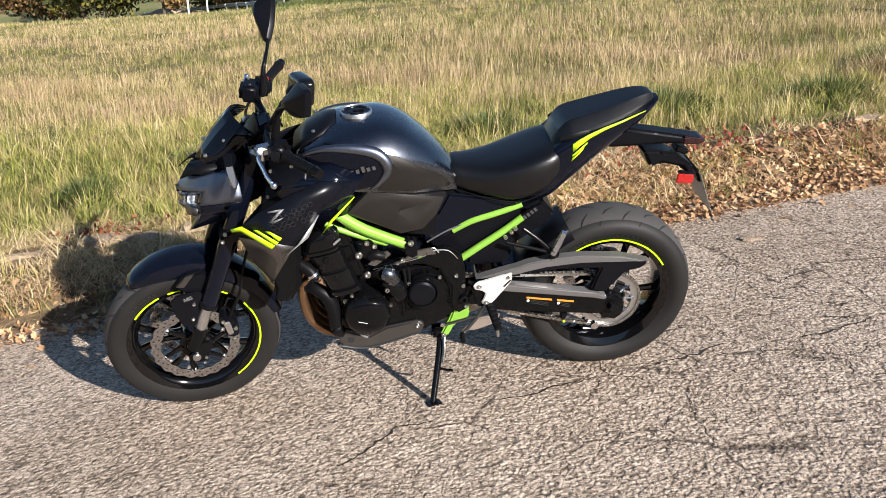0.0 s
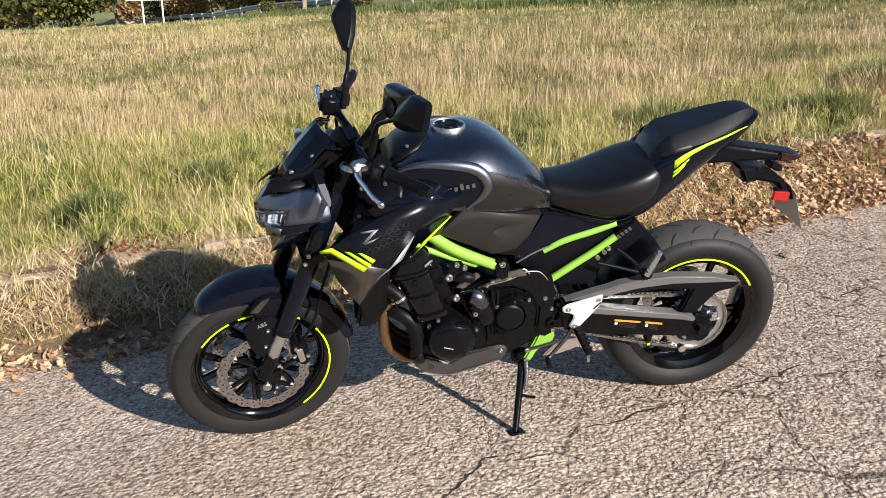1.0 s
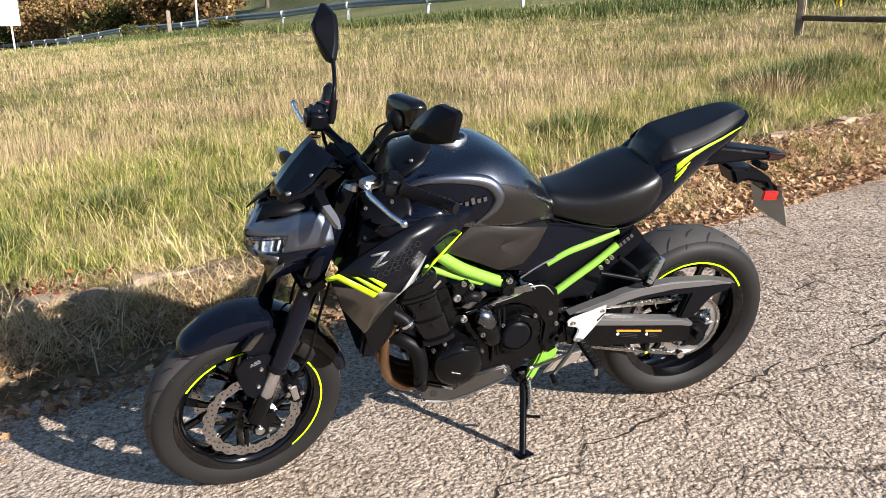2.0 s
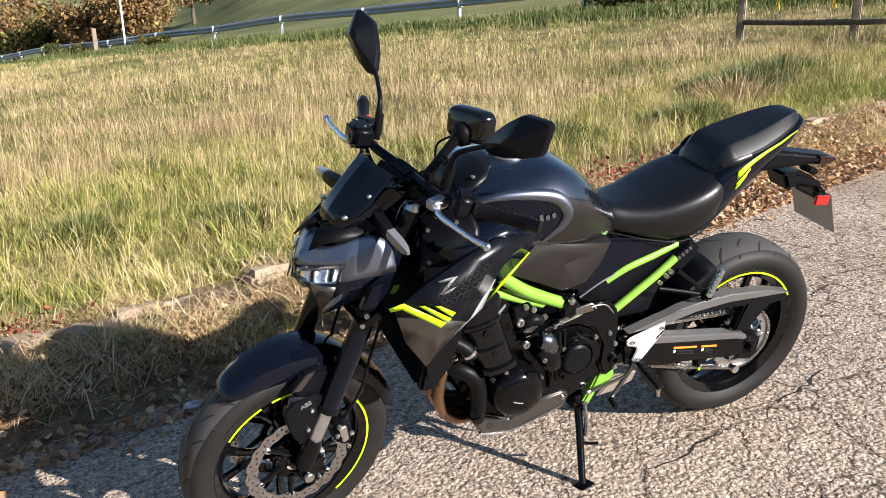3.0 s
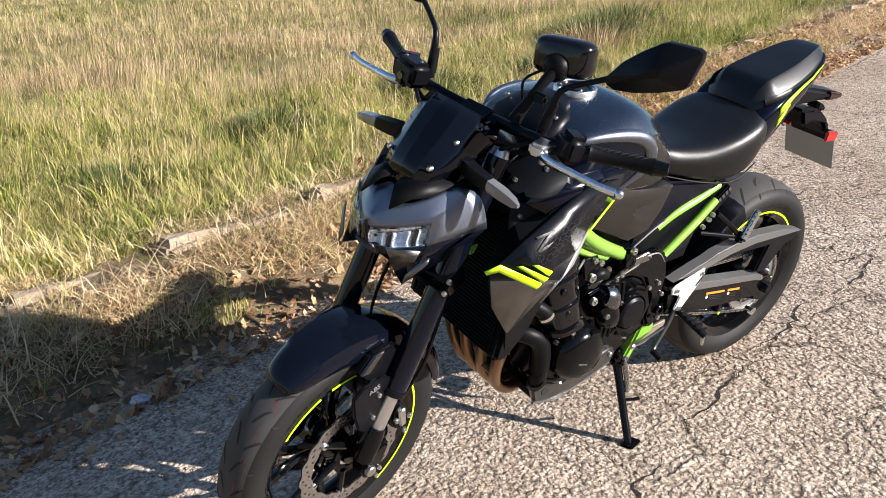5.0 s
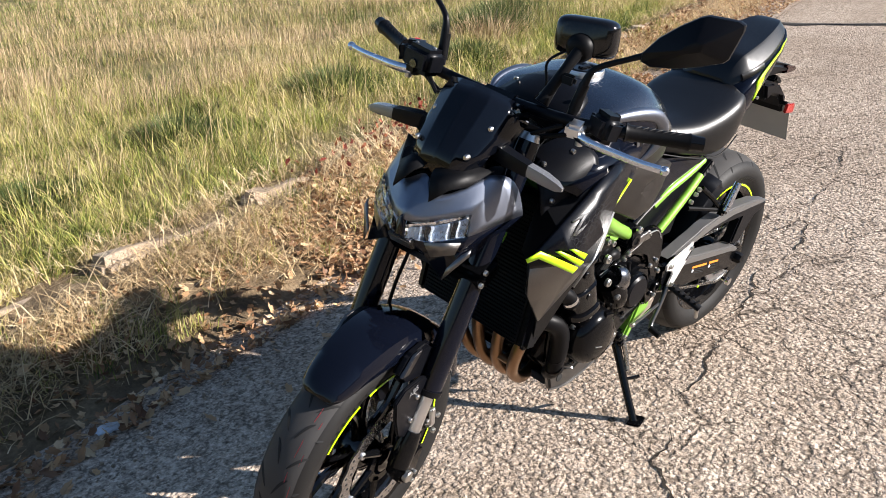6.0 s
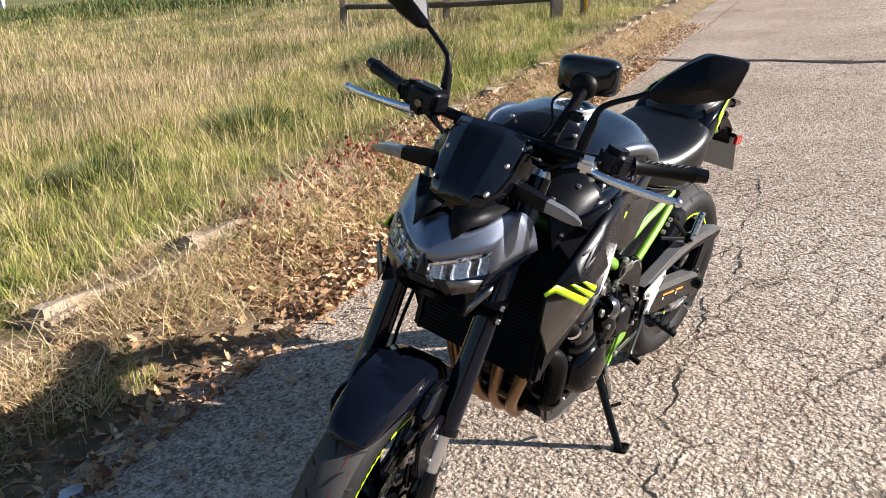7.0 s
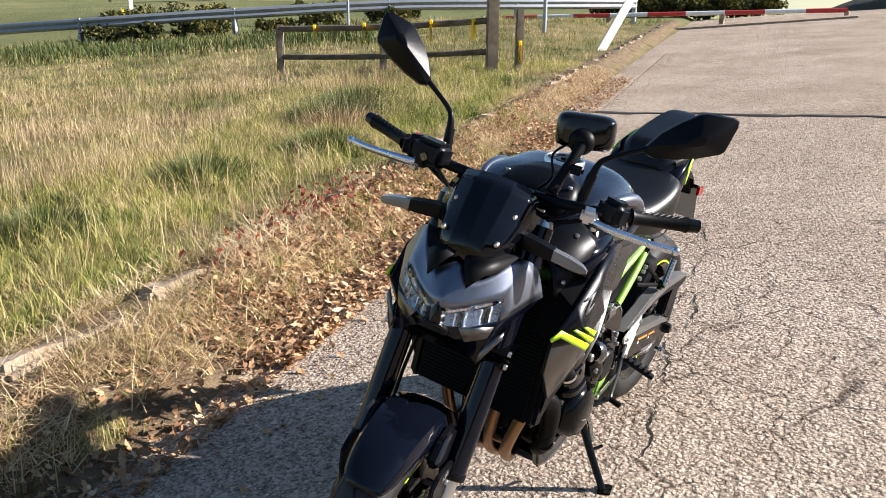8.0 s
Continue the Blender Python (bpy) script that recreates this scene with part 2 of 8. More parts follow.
def patchy(name, colours, scale, fine_scale, rough=0.9, relief=0.01):
    """Soil, concrete or bark: three tones in patches with fine grain."""
    m, n, l, b = nodes_of(name)
    co = n.new("ShaderNodeTexCoord").outputs["Object"]
    r = ramp(n, [(0.30, colours[0]), (0.5, colours[1]), (0.70, colours[2])])
    both = calc(n, l, "ADD", calc(n, l, "MULTIPLY", noise_tex(n, l, co, scale, 6), 0.65), calc(n, l, "MULTIPLY", noise_tex(n, l, co, fine_scale, 5, 0.7), 0.35))
    l.new(both, r.inputs[0])
    l.new(r.outputs[0], b.inputs["Base Color"])
    b.inputs["Roughness"].default_value = rough
    b.inputs["Specular IOR Level"].default_value = 0.2
    bump(n, l, b, noise_tex(n, l, co, fine_scale, 6, 0.7), 0.8, relief)
    return m


TURF = patchy("turf_and_thatch", ((0.060, 0.064, 0.022), (0.175, 0.143, 0.060), (0.31, 0.235, 0.120)), 0.9, 38, relief=0.04)


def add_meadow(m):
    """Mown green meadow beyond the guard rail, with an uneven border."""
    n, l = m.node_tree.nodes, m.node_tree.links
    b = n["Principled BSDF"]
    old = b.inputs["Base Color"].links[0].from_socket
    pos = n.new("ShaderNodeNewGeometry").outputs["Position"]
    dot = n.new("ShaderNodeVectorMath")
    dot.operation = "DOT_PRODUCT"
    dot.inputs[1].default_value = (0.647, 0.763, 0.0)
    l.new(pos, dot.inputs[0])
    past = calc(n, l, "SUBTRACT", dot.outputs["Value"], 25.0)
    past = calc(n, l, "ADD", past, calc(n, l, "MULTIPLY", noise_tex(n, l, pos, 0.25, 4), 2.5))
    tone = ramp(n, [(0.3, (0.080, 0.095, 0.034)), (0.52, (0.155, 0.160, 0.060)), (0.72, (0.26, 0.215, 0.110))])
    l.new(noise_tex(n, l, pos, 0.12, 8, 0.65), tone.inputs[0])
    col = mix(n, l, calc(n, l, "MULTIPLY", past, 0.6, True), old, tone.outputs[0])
    # the added unseen rise across the road is dark, for darker reflections
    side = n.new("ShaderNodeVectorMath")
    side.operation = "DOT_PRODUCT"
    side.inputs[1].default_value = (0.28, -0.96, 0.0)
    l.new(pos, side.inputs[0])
    unseen_rise = calc(n, l, "MULTIPLY", calc(n, l, "SUBTRACT", side.outputs["Value"], 24.0), 0.4, True)
    rise_tone = ramp(n, [(0.35, (0.010, 0.010, 0.006)), (0.65, (0.036, 0.032, 0.018))])
    l.new(noise_tex(n, l, pos, 0.5, 6, 0.7), rise_tone.inputs[0])
    l.new(mix(n, l, unseen_rise, col, rise_tone.outputs[0]), b.inputs["Base Color"])


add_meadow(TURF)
KERBSTONE = patchy("weathered_kerb_concrete", ((0.17, 0.125, 0.085), (0.36, 0.275, 0.195), (0.52, 0.42, 0.31)), 7, 70, relief=0.02)
VERGE = patchy("matted_verge", ((0.065, 0.046, 0.029), (0.17, 0.12, 0.07), (0.33, 0.24, 0.145)), 9, 70, relief=0.02)
WOOD = patchy("weathered_fence_wood", ((0.13, 0.10, 0.075), (0.24, 0.19, 0.14), (0.36, 0.30, 0.23)), 6, 120, relief=0.003)
DARKWOOD = patchy("dark_fence_rail", ((0.07, 0.055, 0.04), (0.13, 0.105, 0.08), (0.20, 0.165, 0.13)), 6, 120, relief=0.003)
BARK = patchy("bark", ((0.05, 0.04, 0.03), (0.10, 0.08, 0.06), (0.17, 0.14, 0.11)), 4, 30, relief=0.02)
STEEL = simple("galvanised_guard_rail", (0.33, 0.35, 0.38), 0.5, 0.7, vary=0.15, grain=20)
TARBAND = patchy("tar_joint", ((0.035, 0.03, 0.026), (0.06, 0.052, 0.045), (0.11, 0.095, 0.08)), 6, 80, relief=0.004)
CRACKDARK = patchy("crack_soil", ((0.02, 0.016, 0.012), (0.035, 0.028, 0.022), (0.07, 0.056, 0.044)), 40, 160, relief=0.004)
PAINTWHITE = simple("white_road_paint", (0.78, 0.77, 0.74), 0.55, vary=0.06, grain=30)
PAINTRED = simple("red_road_paint", (0.50, 0.045, 0.04), 0.55, vary=0.12, grain=30)
YELLOW = simple("yellow_ribbon_plastic", (0.85, 0.60, 0.015), 0.45, vary=0.12)
PAPER = simple("crumpled_pale_paper", (0.62, 0.66, 0.72), 0.6, vary=0.08, grain=60, relief=0.003)


def foliage(name, stops, patch_scale=0.35, patch=0.5, rough=0.6, through=0.25, spread=0.8, clump=0.0):
    """Blades or leaves: each piece has a tone of its own, shifted by patches over the ground, and lets some light through."""
    m, n, l, b = nodes_of(name)
    geo = n.new("ShaderNodeNewGeometry")
    r = ramp(n, stops)
    pn = noise_tex(n, l, geo.outputs["Position"], patch_scale, 5, 0.6)
    pn = calc(n, l, "MULTIPLY", calc(n, l, "SUBTRACT", pn, 0.5), 2.6 * patch)
    if clump:
        tuft = noise_tex(n, l, geo.outputs["Position"], clump, 3, 0.65)
        pn = calc(n, l, "ADD", pn, calc(n, l, "MULTIPLY", calc(n, l, "SUBTRACT", tuft, 0.5), 1.9))
    own = calc(n, l, "ADD", calc(n, l, "MULTIPLY", geo.outputs["Random Per Island"], spread), calc(n, l, "ADD", pn, 0.5 - 0.5 * spread), True)
    l.new(own, r.inputs[0])
    l.new(r.outputs[0], b.inputs["Base Color"])
    b.inputs["Roughness"].default_value = rough
    b.inputs["Specular IOR Level"].default_value = 0.25
    tr = n.new("ShaderNodeBsdfTranslucent")
    l.new(r.outputs[0], tr.inputs["Color"])
    ms = n.new("ShaderNodeMixShader")
    ms.inputs[0].default_value = through
    l.new(b.outputs[0], ms.inputs[1])
    l.new(tr.outputs[0], ms.inputs[2])
    l.new(ms.outputs[0], n["Material Output"].inputs["Surface"])
    return m


GRASS = foliage("green_grass", [(0.0, (0.050, 0.070, 0.018)), (0.22, (0.165, 0.205, 0.040)), (0.47, (0.38, 0.375, 0.090)), (0.66, (0.56, 0.455, 0.19)), (1.0, (0.70, 0.56, 0.33))], 1.3, 0.7, through=0.3, spread=0.5, clump=6.0)
FIELDGRASS = foliage("field_grass", [(0.0, (0.060, 0.085, 0.022)), (0.30, (0.215, 0.215, 0.062)), (0.62, (0.42, 0.335, 0.150)), (1.0, (0.60, 0.465, 0.29))], 0.45, 0.8, through=0.25, spread=0.45, clump=3.4)
MEADOW = foliage("meadow_grass", [(0.0, (0.055, 0.095, 0.020)), (0.40, (0.17, 0.21, 0.050)), (0.75, (0.36, 0.335, 0.115)), (1.0, (0.50, 0.41, 0.20))], 0.4, 0.8, through=0.25, spread=0.45, clump=1.6)
STRAW = foliage("dry_straw", [(0.0, (0.22, 0.145, 0.075)), (0.3, (0.46, 0.33, 0.175)), (0.65, (0.68, 0.515, 0.30)), (1.0, (0.82, 0.68, 0.45))], 1.2)
SEEDS = foliage("brown_seed_stalks", [(0.0, (0.20, 0.135, 0.078)), (0.5, (0.43, 0.305, 0.175)), (1.0, (0.62, 0.475, 0.30))], 0.8, through=0.15)
LEAF = foliage("fallen_oak_leaf", [(0.0, (0.13, 0.062, 0.034)), (0.3, (0.29, 0.155, 0.078)), (0.62, (0.50, 0.315, 0.165)), (0.85, (0.66, 0.475, 0.28)), (1.0, (0.76, 0.62, 0.45))], 1.5, 0.3, 0.55, 0.2)
REDLEAF = foliage("red_leaf", [(0.0, (0.09, 0.02, 0.016)), (0.5, (0.24, 0.05, 0.035)), (1.0, (0.40, 0.17, 0.07))], 2.0, 0.3)
WEED = foliage("verge_weed", [(0.0, (0.030, 0.050, 0.014)), (0.5, (0.085, 0.115, 0.030)), (1.0, (0.22, 0.20, 0.08))], 0.8, 0.7)
AUTUMN = foliage("autumn_tree_leaves", [(0.0, (0.05, 0.032, 0.018)), (0.4, (0.155, 0.088, 0.036)), (0.75, (0.27, 0.165, 0.065)), (1.0, (0.34, 0.26, 0.09))], 0.12, 0.6)
DARKLEAF = foliage("dark_bush_leaves", [(0.0, (0.02, 0.026, 0.010)), (0.5, (0.06, 0.07, 0.018)), (1.0, (0.22, 0.17, 0.035))], 0.3, 0.5)


# ---- mesh helpers ----
def finish(name, bm, material, parent=None, label="", angle=38.0, smooth=True):
    bmesh.ops.recalc_face_normals(bm, faces=bm.faces)
    me = bpy.data.meshes.new(name)
    bm.to_mesh(me)
    bm.free()
    me.materials.append(material)
    if smooth:
        me.polygons.foreach_set("use_smooth", [True] * len(me.polygons))
        me.set_sharp_from_angle(angle=radians(angle))
    ob = new(name, me)
    if parent is not None:
        ob.parent = parent
    if label:
        tagged(ob, label)
    return ob


def part(name, bm, material, parent, label="", angle=38.0):
    return finish(name, bm, material, parent, label, angle)


def catmull(pts, per=6):
    """Points on a smooth curve through pts."""
    p = [Vector(q) for q in pts]
    if len(p) < 3:
        return [p[0].lerp(p[-1], k / per) for k in range(per + 1)]
    out = []
    for i in range(len(p) - 1):
        a, b, c, d = p[max(i - 1, 0)], p[i], p[i + 1], p[min(i + 2, len(p) - 1)]
        for k in range(per):
            t = k / per
            out.append(0.5 * (2 * b + (c - a) * t + (2 * a - 5 * b + 4 * c - d) * t * t + (3 * b - a - 3 * c + d) * t ** 3))
    return out + [p[-1]]


def loft(rings, bm=None, closed=True, cap=True):
    bm = bm or bmesh.new()
    vs = [[bm.verts.new(v) for v in r] for r in rings]
    n = len(vs[0])
    for a, b in zip(vs, vs[1:]):
        for k in range(n if closed else n - 1):
            j = (k + 1) % n
            try:
                bm.faces.new((a[k], a[j], b[j], b[k]))
            except ValueError:
                pass
    if cap and closed:
        bm.faces.new(list(reversed(vs[0])))
        bm.faces.new(vs[-1])
    return bm


def tube(pts, r, bm=None, sides=10, per=5, smooth=True, flat=1.0):
    """A tube along pts; r is one radius or one for each point."""
    path = catmull(pts, per) if smooth else [Vector(q) for q in pts]
    m = len(path)
    if isinstance(r, (int, float)):
        rad = [r] * m
    else:
        rad = [float(v) for v in np.interp(np.linspace(0, 1, m), np.linspace(0, 1, len(r)), r)]
    rings, up = [], None
    for i, p in enumerate(path):
        d = (path[min(i + 1, m - 1)] - path[max(i - 1, 0)]).normalized()
        if up is None:
            up = d.orthogonal().normalized() if abs(d.z) > 0.9 else Vector((0, 0, 1)).cross(d).normalized()
        up = (up - d * up.dot(d)).normalized()
        w = d.cross(up)
        rings.append([p + rad[i] * (up * math.cos(a) + w * math.sin(a) * flat) for a in np.linspace(0, 2 * math.pi, sides, endpoint=False)])
    return loft(rings, bm)


def prism(pts, y0, y1, bevel=0.003, bm=None, seg=2):
    """A plate: the outline pts (x, z) from y0 to y1, its edges rounded."""
    own = bmesh.new()
    a = [own.verts.new((x, y0, z)) for x, z in pts]
    f = own.faces.new(a)
    g = bmesh.ops.extrude_face_region(own, geom=[f])
    bmesh.ops.translate(own, vec=(0, y1 - y0, 0), verts=[v for v in g["geom"] if isinstance(v, bmesh.types.BMVert)])
    bmesh.ops.recalc_face_normals(own, faces=own.faces)
    if bevel:
        bmesh.ops.bevel(own, geom=own.edges[:], offset=bevel, segments=seg, affect="EDGES", clamp_overlap=True)
    return join(own, bm)


def join(own, bm):
    if bm is None:
        return own
    me = bpy.data.meshes.new("t")
    own.to_mesh(me)
    own.free()
    bm.from_mesh(me)
    bpy.data.meshes.remove(me)
    return bm


def block(c, size, rot=(0, 0, 0), bevel=0.004, bm=None, seg=2):
    own = bmesh.new()
    bmesh.ops.create_cube(own, size=1.0)
    bmesh.ops.scale(own, vec=size, verts=own.verts)
    if bevel:
        bmesh.ops.bevel(own, geom=own.edges[:], offset=bevel, segments=seg, affect="EDGES", clamp_overlap=True)
    own.transform(pose(*c, *rot))
    return join(own, bm)


def lathe(profile, c=(0, 0, 0), n=48, bm=None, axis="y", a0=0.0, a1=360.0):
    """A body of revolution: profile of (radius, along) about an axis through c."""
    bm = bm or bmesh.new()
    full = a1 - a0 >= 359.9
    angs = np.radians(np.linspace(a0, a1, n, endpoint=not full))
    rings = []
    for a in angs:
        ring = []
        for r, y in profile:
            u, v = r * math.cos(a), r * math.sin(a)
            q = {"y": (u, y, v), "x": (y, u, v), "z": (u, v, y)}[axis]
            ring.append(bm.verts.new(Vector(c) + Vector(q)))
        rings.append(ring)
    m = len(rings)
    for i in range(m if full else m - 1):
        a, b = rings[i], rings[(i + 1) % m]
        for k in range(len(profile) - 1):
            try:
                bm.faces.new((a[k], a[k + 1], b[k + 1], b[k]))
            except ValueError:
                pass
    bmesh.ops.remove_doubles(bm, verts=bm.verts, dist=1e-6)
    return bm


def drum(c, r, y0, y1, n=28, bev=0.003, bm=None, axis="y"):
    """A short solid cylinder with rounded rims."""
    s = 1 if y1 > y0 else -1
    return lathe([(0, y0), (r - bev, y0), (r, y0 + s * bev), (r, y1 - s * bev), (r - bev, y1), (0, y1)], c, n, bm, axis)


def bolt(c, r=0.006, out=-0.006, bm=None, axis="y"):
    """A socket-head bolt whose head stands out along the axis."""
    return lathe([(0, out * 0.3), (r * 0.5, out * 0.3), (r * 0.5, out), (r * 0.85, out), (r, out * 0.8), (r, 0), (0, 0)], c, 12, bm, axis)


def mirrored(bm):
    """Adds the picture of bm in the plane y = 0."""
    own = bm.copy()
    bmesh.ops.scale(own, vec=(1, -1, 1), verts=own.verts)
    bmesh.ops.reverse_faces(own, faces=own.faces)
    return join(own, bm)


AXIS_FOOT = Vector((-0.838, 0, 0))
AXIS_DIR = Vector((0.421, 0, 0.907)).normalized()
STEER = Matrix.Translation((0, 0.010, 0)) @ Matrix.Translation(AXIS_FOOT) @ Matrix.Rotation(radians(STEER_ANGLE), 4, AXIS_DIR) @ Matrix.Translation(-AXIS_FOOT)


def steered(bm):
    bm.transform(STEER)
    return bm


def flip_y(pts):
    return [(x, -y, z) for x, y, z in pts]

# ---- the land ----
KERB0 = Vector((-0.45, 2.07))
KDIR = Vector((0.960, 0.280)).normalized()
KNOR = Vector((-KDIR.y, KDIR.x))


def along(x, y):
    return (x - KERB0.x) * KDIR.x + (y - KERB0.y) * KDIR.y


def beyond(x, y):
    """Distance past the kerb, towards the field."""
    return (x - KERB0.x) * KNOR.x + (y - KERB0.y) * KNOR.y


def smooth01(t):
    t = np.clip(t, 0, 1)
    return t * t * (3 - 2 * t)


def road_z(x, y):
    yy = np.clip(y, -12, 16)
    xx = np.clip(x, -30, 32)
    return 0.0690 * xx - 0.0623 * yy - 0.0185 + 0.003 * np.exp(-((x + 0.77) / 0.5) ** 2 - (y / 0.6) ** 2)


def waves(x, y, k, seed):
    """Cheap smooth unevenness from a few sines."""
    g = np.random.RandomState(seed)
    out = 0 * x
    for _ in range(5):
        a, p, f = g.rand() * 6.283, g.rand() * 6.283, k * (0.6 + g.rand())
        out = out + np.sin(f * (x * np.cos(a) + y * np.sin(a)) + p)
    return out / 5


def field_z(x, y):
    xx, yy = np.clip(x, -40, 20), np.clip(y, -20, 100)
    bowl = 0.113 + 0.0371 * xx - 0.0214 * yy + 0.00136 * xx * xx + 0.00114 * xx * yy - 0.00036 * yy * yy + 0.01 * np.clip(x - 20, 0, 30)
    hill = 0.05 * np.clip(0.75 * x + 0.66 * y - 29, 0, 120) * smooth01((x - 5) / 12) + 0.055 * np.clip(np.hypot(x, y) - 135, 0, 400)
    return bowl + hill + 0.05 * waves(x, y, 0.5, 3) + 0.03 * waves(x, y, 1.9, 5)


def ground_z(x, y):
    x, y = np.asarray(x, float), np.asarray(y, float)
    d = beyond(x, y)
    rz = road_z(x, y)
    foot = 0.98 - 0.36 * smooth01((along(x, y) - 0.4) / 3.0)
    bank = rz - 0.05 + 0.235 * smooth01((d + foot) / (foot - 0.04)) + 0.012 * waves(x, y, 7, 9) * smooth01((d + foot + 0.1) / 0.5)
    f = field_z(x, y)
    top = bank + (f - bank) * smooth01((d - 0.05) / 2.6)
    low = rz - 0.05 + (np.minimum(f, rz - 0.05) - rz + 0.05) * smooth01((-d - 16) / 8)
    # an unseen steep rise added behind the pull-in shapes what the bike reflects
    rise = 10.0 * smooth01((-d - 30) / 18) + 12.0 * smooth01((-d - 48) / 40) + 0.5 * waves(x, y, 0.35, 13) * smooth01((-d - 32) / 6)
    return np.where(d > -1.0, top, low + rise)


def sheet(name, xs, ys, zfun, material, warp=None):
    X, Y = np.meshgrid(xs, ys)
    if warp is not None:
        X, Y = warp(X, Y)
    Z = zfun(X, Y)
    nx, ny = len(xs), len(ys)
    co = np.stack([X, Y, Z], -1).reshape(-1, 3)
    i = np.arange(nx * ny).reshape(ny, nx)
    quads = np.stack([i[:-1, :-1], i[:-1, 1:], i[1:, 1:], i[1:, :-1]], -1).reshape(-1, 4)
    return raw_mesh(name, co, quads, None, material)


def raw_mesh(name, co, quads, tris, material, smooth=True):
    """A mesh straight from arrays of places, quads and triangles."""
    me = bpy.data.meshes.new(name)
    nq, nt = len(quads) if quads is not None else 0, len(tris) if tris is not None else 0
    me.vertices.add(len(co))
    me.vertices.foreach_set("co", np.ascontiguousarray(co, np.float32).ravel())
    loops = np.concatenate([np.asarray(a, np.int32).ravel() for a, k in ((quads, nq), (tris, nt)) if k])
    me.loops.add(len(loops))
    me.loops.foreach_set("vertex_index", loops)
    me.polygons.add(nq + nt)
    starts = np.concatenate([np.arange(nq) * 4, nq * 4 + np.arange(nt) * 3]).astype(np.int32)
    me.polygons.foreach_set("loop_start", starts)
    me.polygons.foreach_set("use_smooth", np.full(nq + nt, smooth))
    me.update(calc_edges=True)
    me.validate()
    me.materials.append(material)
    return new(name, me)


def spread(lo, hi, n, k):
    t = np.linspace(-1, 1, n)
    g = np.sinh(k * t) / np.sinh(k)
    return np.where(g < 0, -g * lo, g * hi)


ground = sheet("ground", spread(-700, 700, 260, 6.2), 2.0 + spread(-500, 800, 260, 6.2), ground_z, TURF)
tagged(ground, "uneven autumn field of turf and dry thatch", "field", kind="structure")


def road_warp(S, D):
    jag = np.where((D > -1.2) & (D < -0.3), 0.05 * waves(S, D * 0, 5.0, 21) + 0.02 * waves(S, D * 0, 23.0, 22), 0)
    D = D + jag
    return KERB0.x + S * KDIR.x + D * KNOR.x, KERB0.y + S * KDIR.y + D * KNOR.y


road = sheet("road", np.r_[np.linspace(-60, -8, 27)[:-1], np.linspace(-8, 16, 161)[:-1], np.linspace(16, 33, 40)],
             np.r_[np.linspace(-16, -4, 17)[:-1], np.linspace(-4, -0.50, 30)],
             lambda x, y: road_z(x, y) + 0.0025 * waves(x, y, 3.0, 31), ASPHALT, road_warp)
tagged(road, "worn pale cracked asphalt of a roadside pull-in", "road", kind="structure")

# the tarred joint across the road
ja, jb = Vector((7.62, 4.05)), Vector((7.05, -9.0))
bm = bmesh.new()
rings = []
for k in range(61):
    p = ja.lerp(jb, k / 60)
    w = 0.055 + 0.02 * math.sin(k * 1.7) + 0.015 * math.sin(k * 0.61)
    off = 0.03 * math.sin(k * 0.9) + 0.02 * math.sin(k * 2.3)
    ring = []
    for a, h in ((-1, 0.0), (-0.5, 0.012), (0.5, 0.012), (1, 0.0)):
        x, y = p.x + a * w + off, p.y - a * w * 0.35
        ring.append((x, y, float(road_z(x, y)) + h + 0.002))
    rings.append(ring)
loft(rings, bm, closed=False, cap=False)
tagged(finish("road_joint", bm, TARBAND), "dark tar-filled joint across the asphalt", "road joint", kind="structure")


def pavement_crack(route, width, seed):
    """An open crack: a dark jagged strip of uneven width wandering along its route."""
    rnd = random.Random(seed)
    pts = []
    for (ax, ay), (bx, by) in zip(route, route[1:]):
        m = max(2, int(math.hypot(bx - ax, by - ay) / 0.022))
        sway = rnd.uniform(-0.05, 0.05)
        for k in range(m):
            f = k / m
            bow = sway * math.sin(math.pi * f) + rnd.uniform(-0.009, 0.009)
            ln = math.hypot(bx - ax, by - ay)
            pts.append((ax + (bx - ax) * f - (by - ay) / ln * bow, ay + (by - ay) * f + (bx - ax) / ln * bow))
    bm = bmesh.new()
    last = None
    for k, (x, y) in enumerate(pts):
        qx, qy = pts[min(k + 1, len(pts) - 1)]
        px, py = pts[max(k - 1, 0)]
        ln = math.hypot(qx - px, qy - py) or 1.0
        w = width * rnd.uniform(0.12, 1.0) * (0.55 + 0.45 * math.sin(k * 0.23 + seed)) * min(1.0, 0.2 + k / 6, 0.2 + (len(pts) - 1 - k) / 6)
        nx, ny = -(qy - py) / ln * w * 0.5, (qx - px) / ln * w * 0.5
        pair = [bm.verts.new((x + s * nx, y + s * ny, float(road_z(x + s * nx, y + s * ny)) + 0.0025)) for s in (-1, 1)]
        if last:
            bm.faces.new((last[0], pair[0], pair[1], last[1]))
        last = pair
    bm.normal_update()
    return part("crack", bm, CRACKDARK, road, "open dark crack in the asphalt")


pavement_crack([(3.1, 0.55), (2.52, 0.31), (1.86, 0.14), (1.40, 0.02), (1.10, -0.03), (0.77, -0.07), (0.52, -0.17), (0.29, -0.23), (0.12, -0.30), (-0.05, -0.36), (-0.30, -0.62)], 0.015, 5)
pavement_crack([(2.52, 0.31), (2.64, 0.17), (2.9, 0.02)], 0.013, 6)
pavement_crack([(1.86, 0.14), (1.60, 0.20), (1.42, 0.32)], 0.012, 7)
pavement_crack([(1.40, 0.02), (1.29, -0.18), (1.35, -0.42)], 0.011, 8)
pavement_crack([(0.77, -0.07), (0.82, -0.28), (0.70, -0.50)], 0.009, 9)

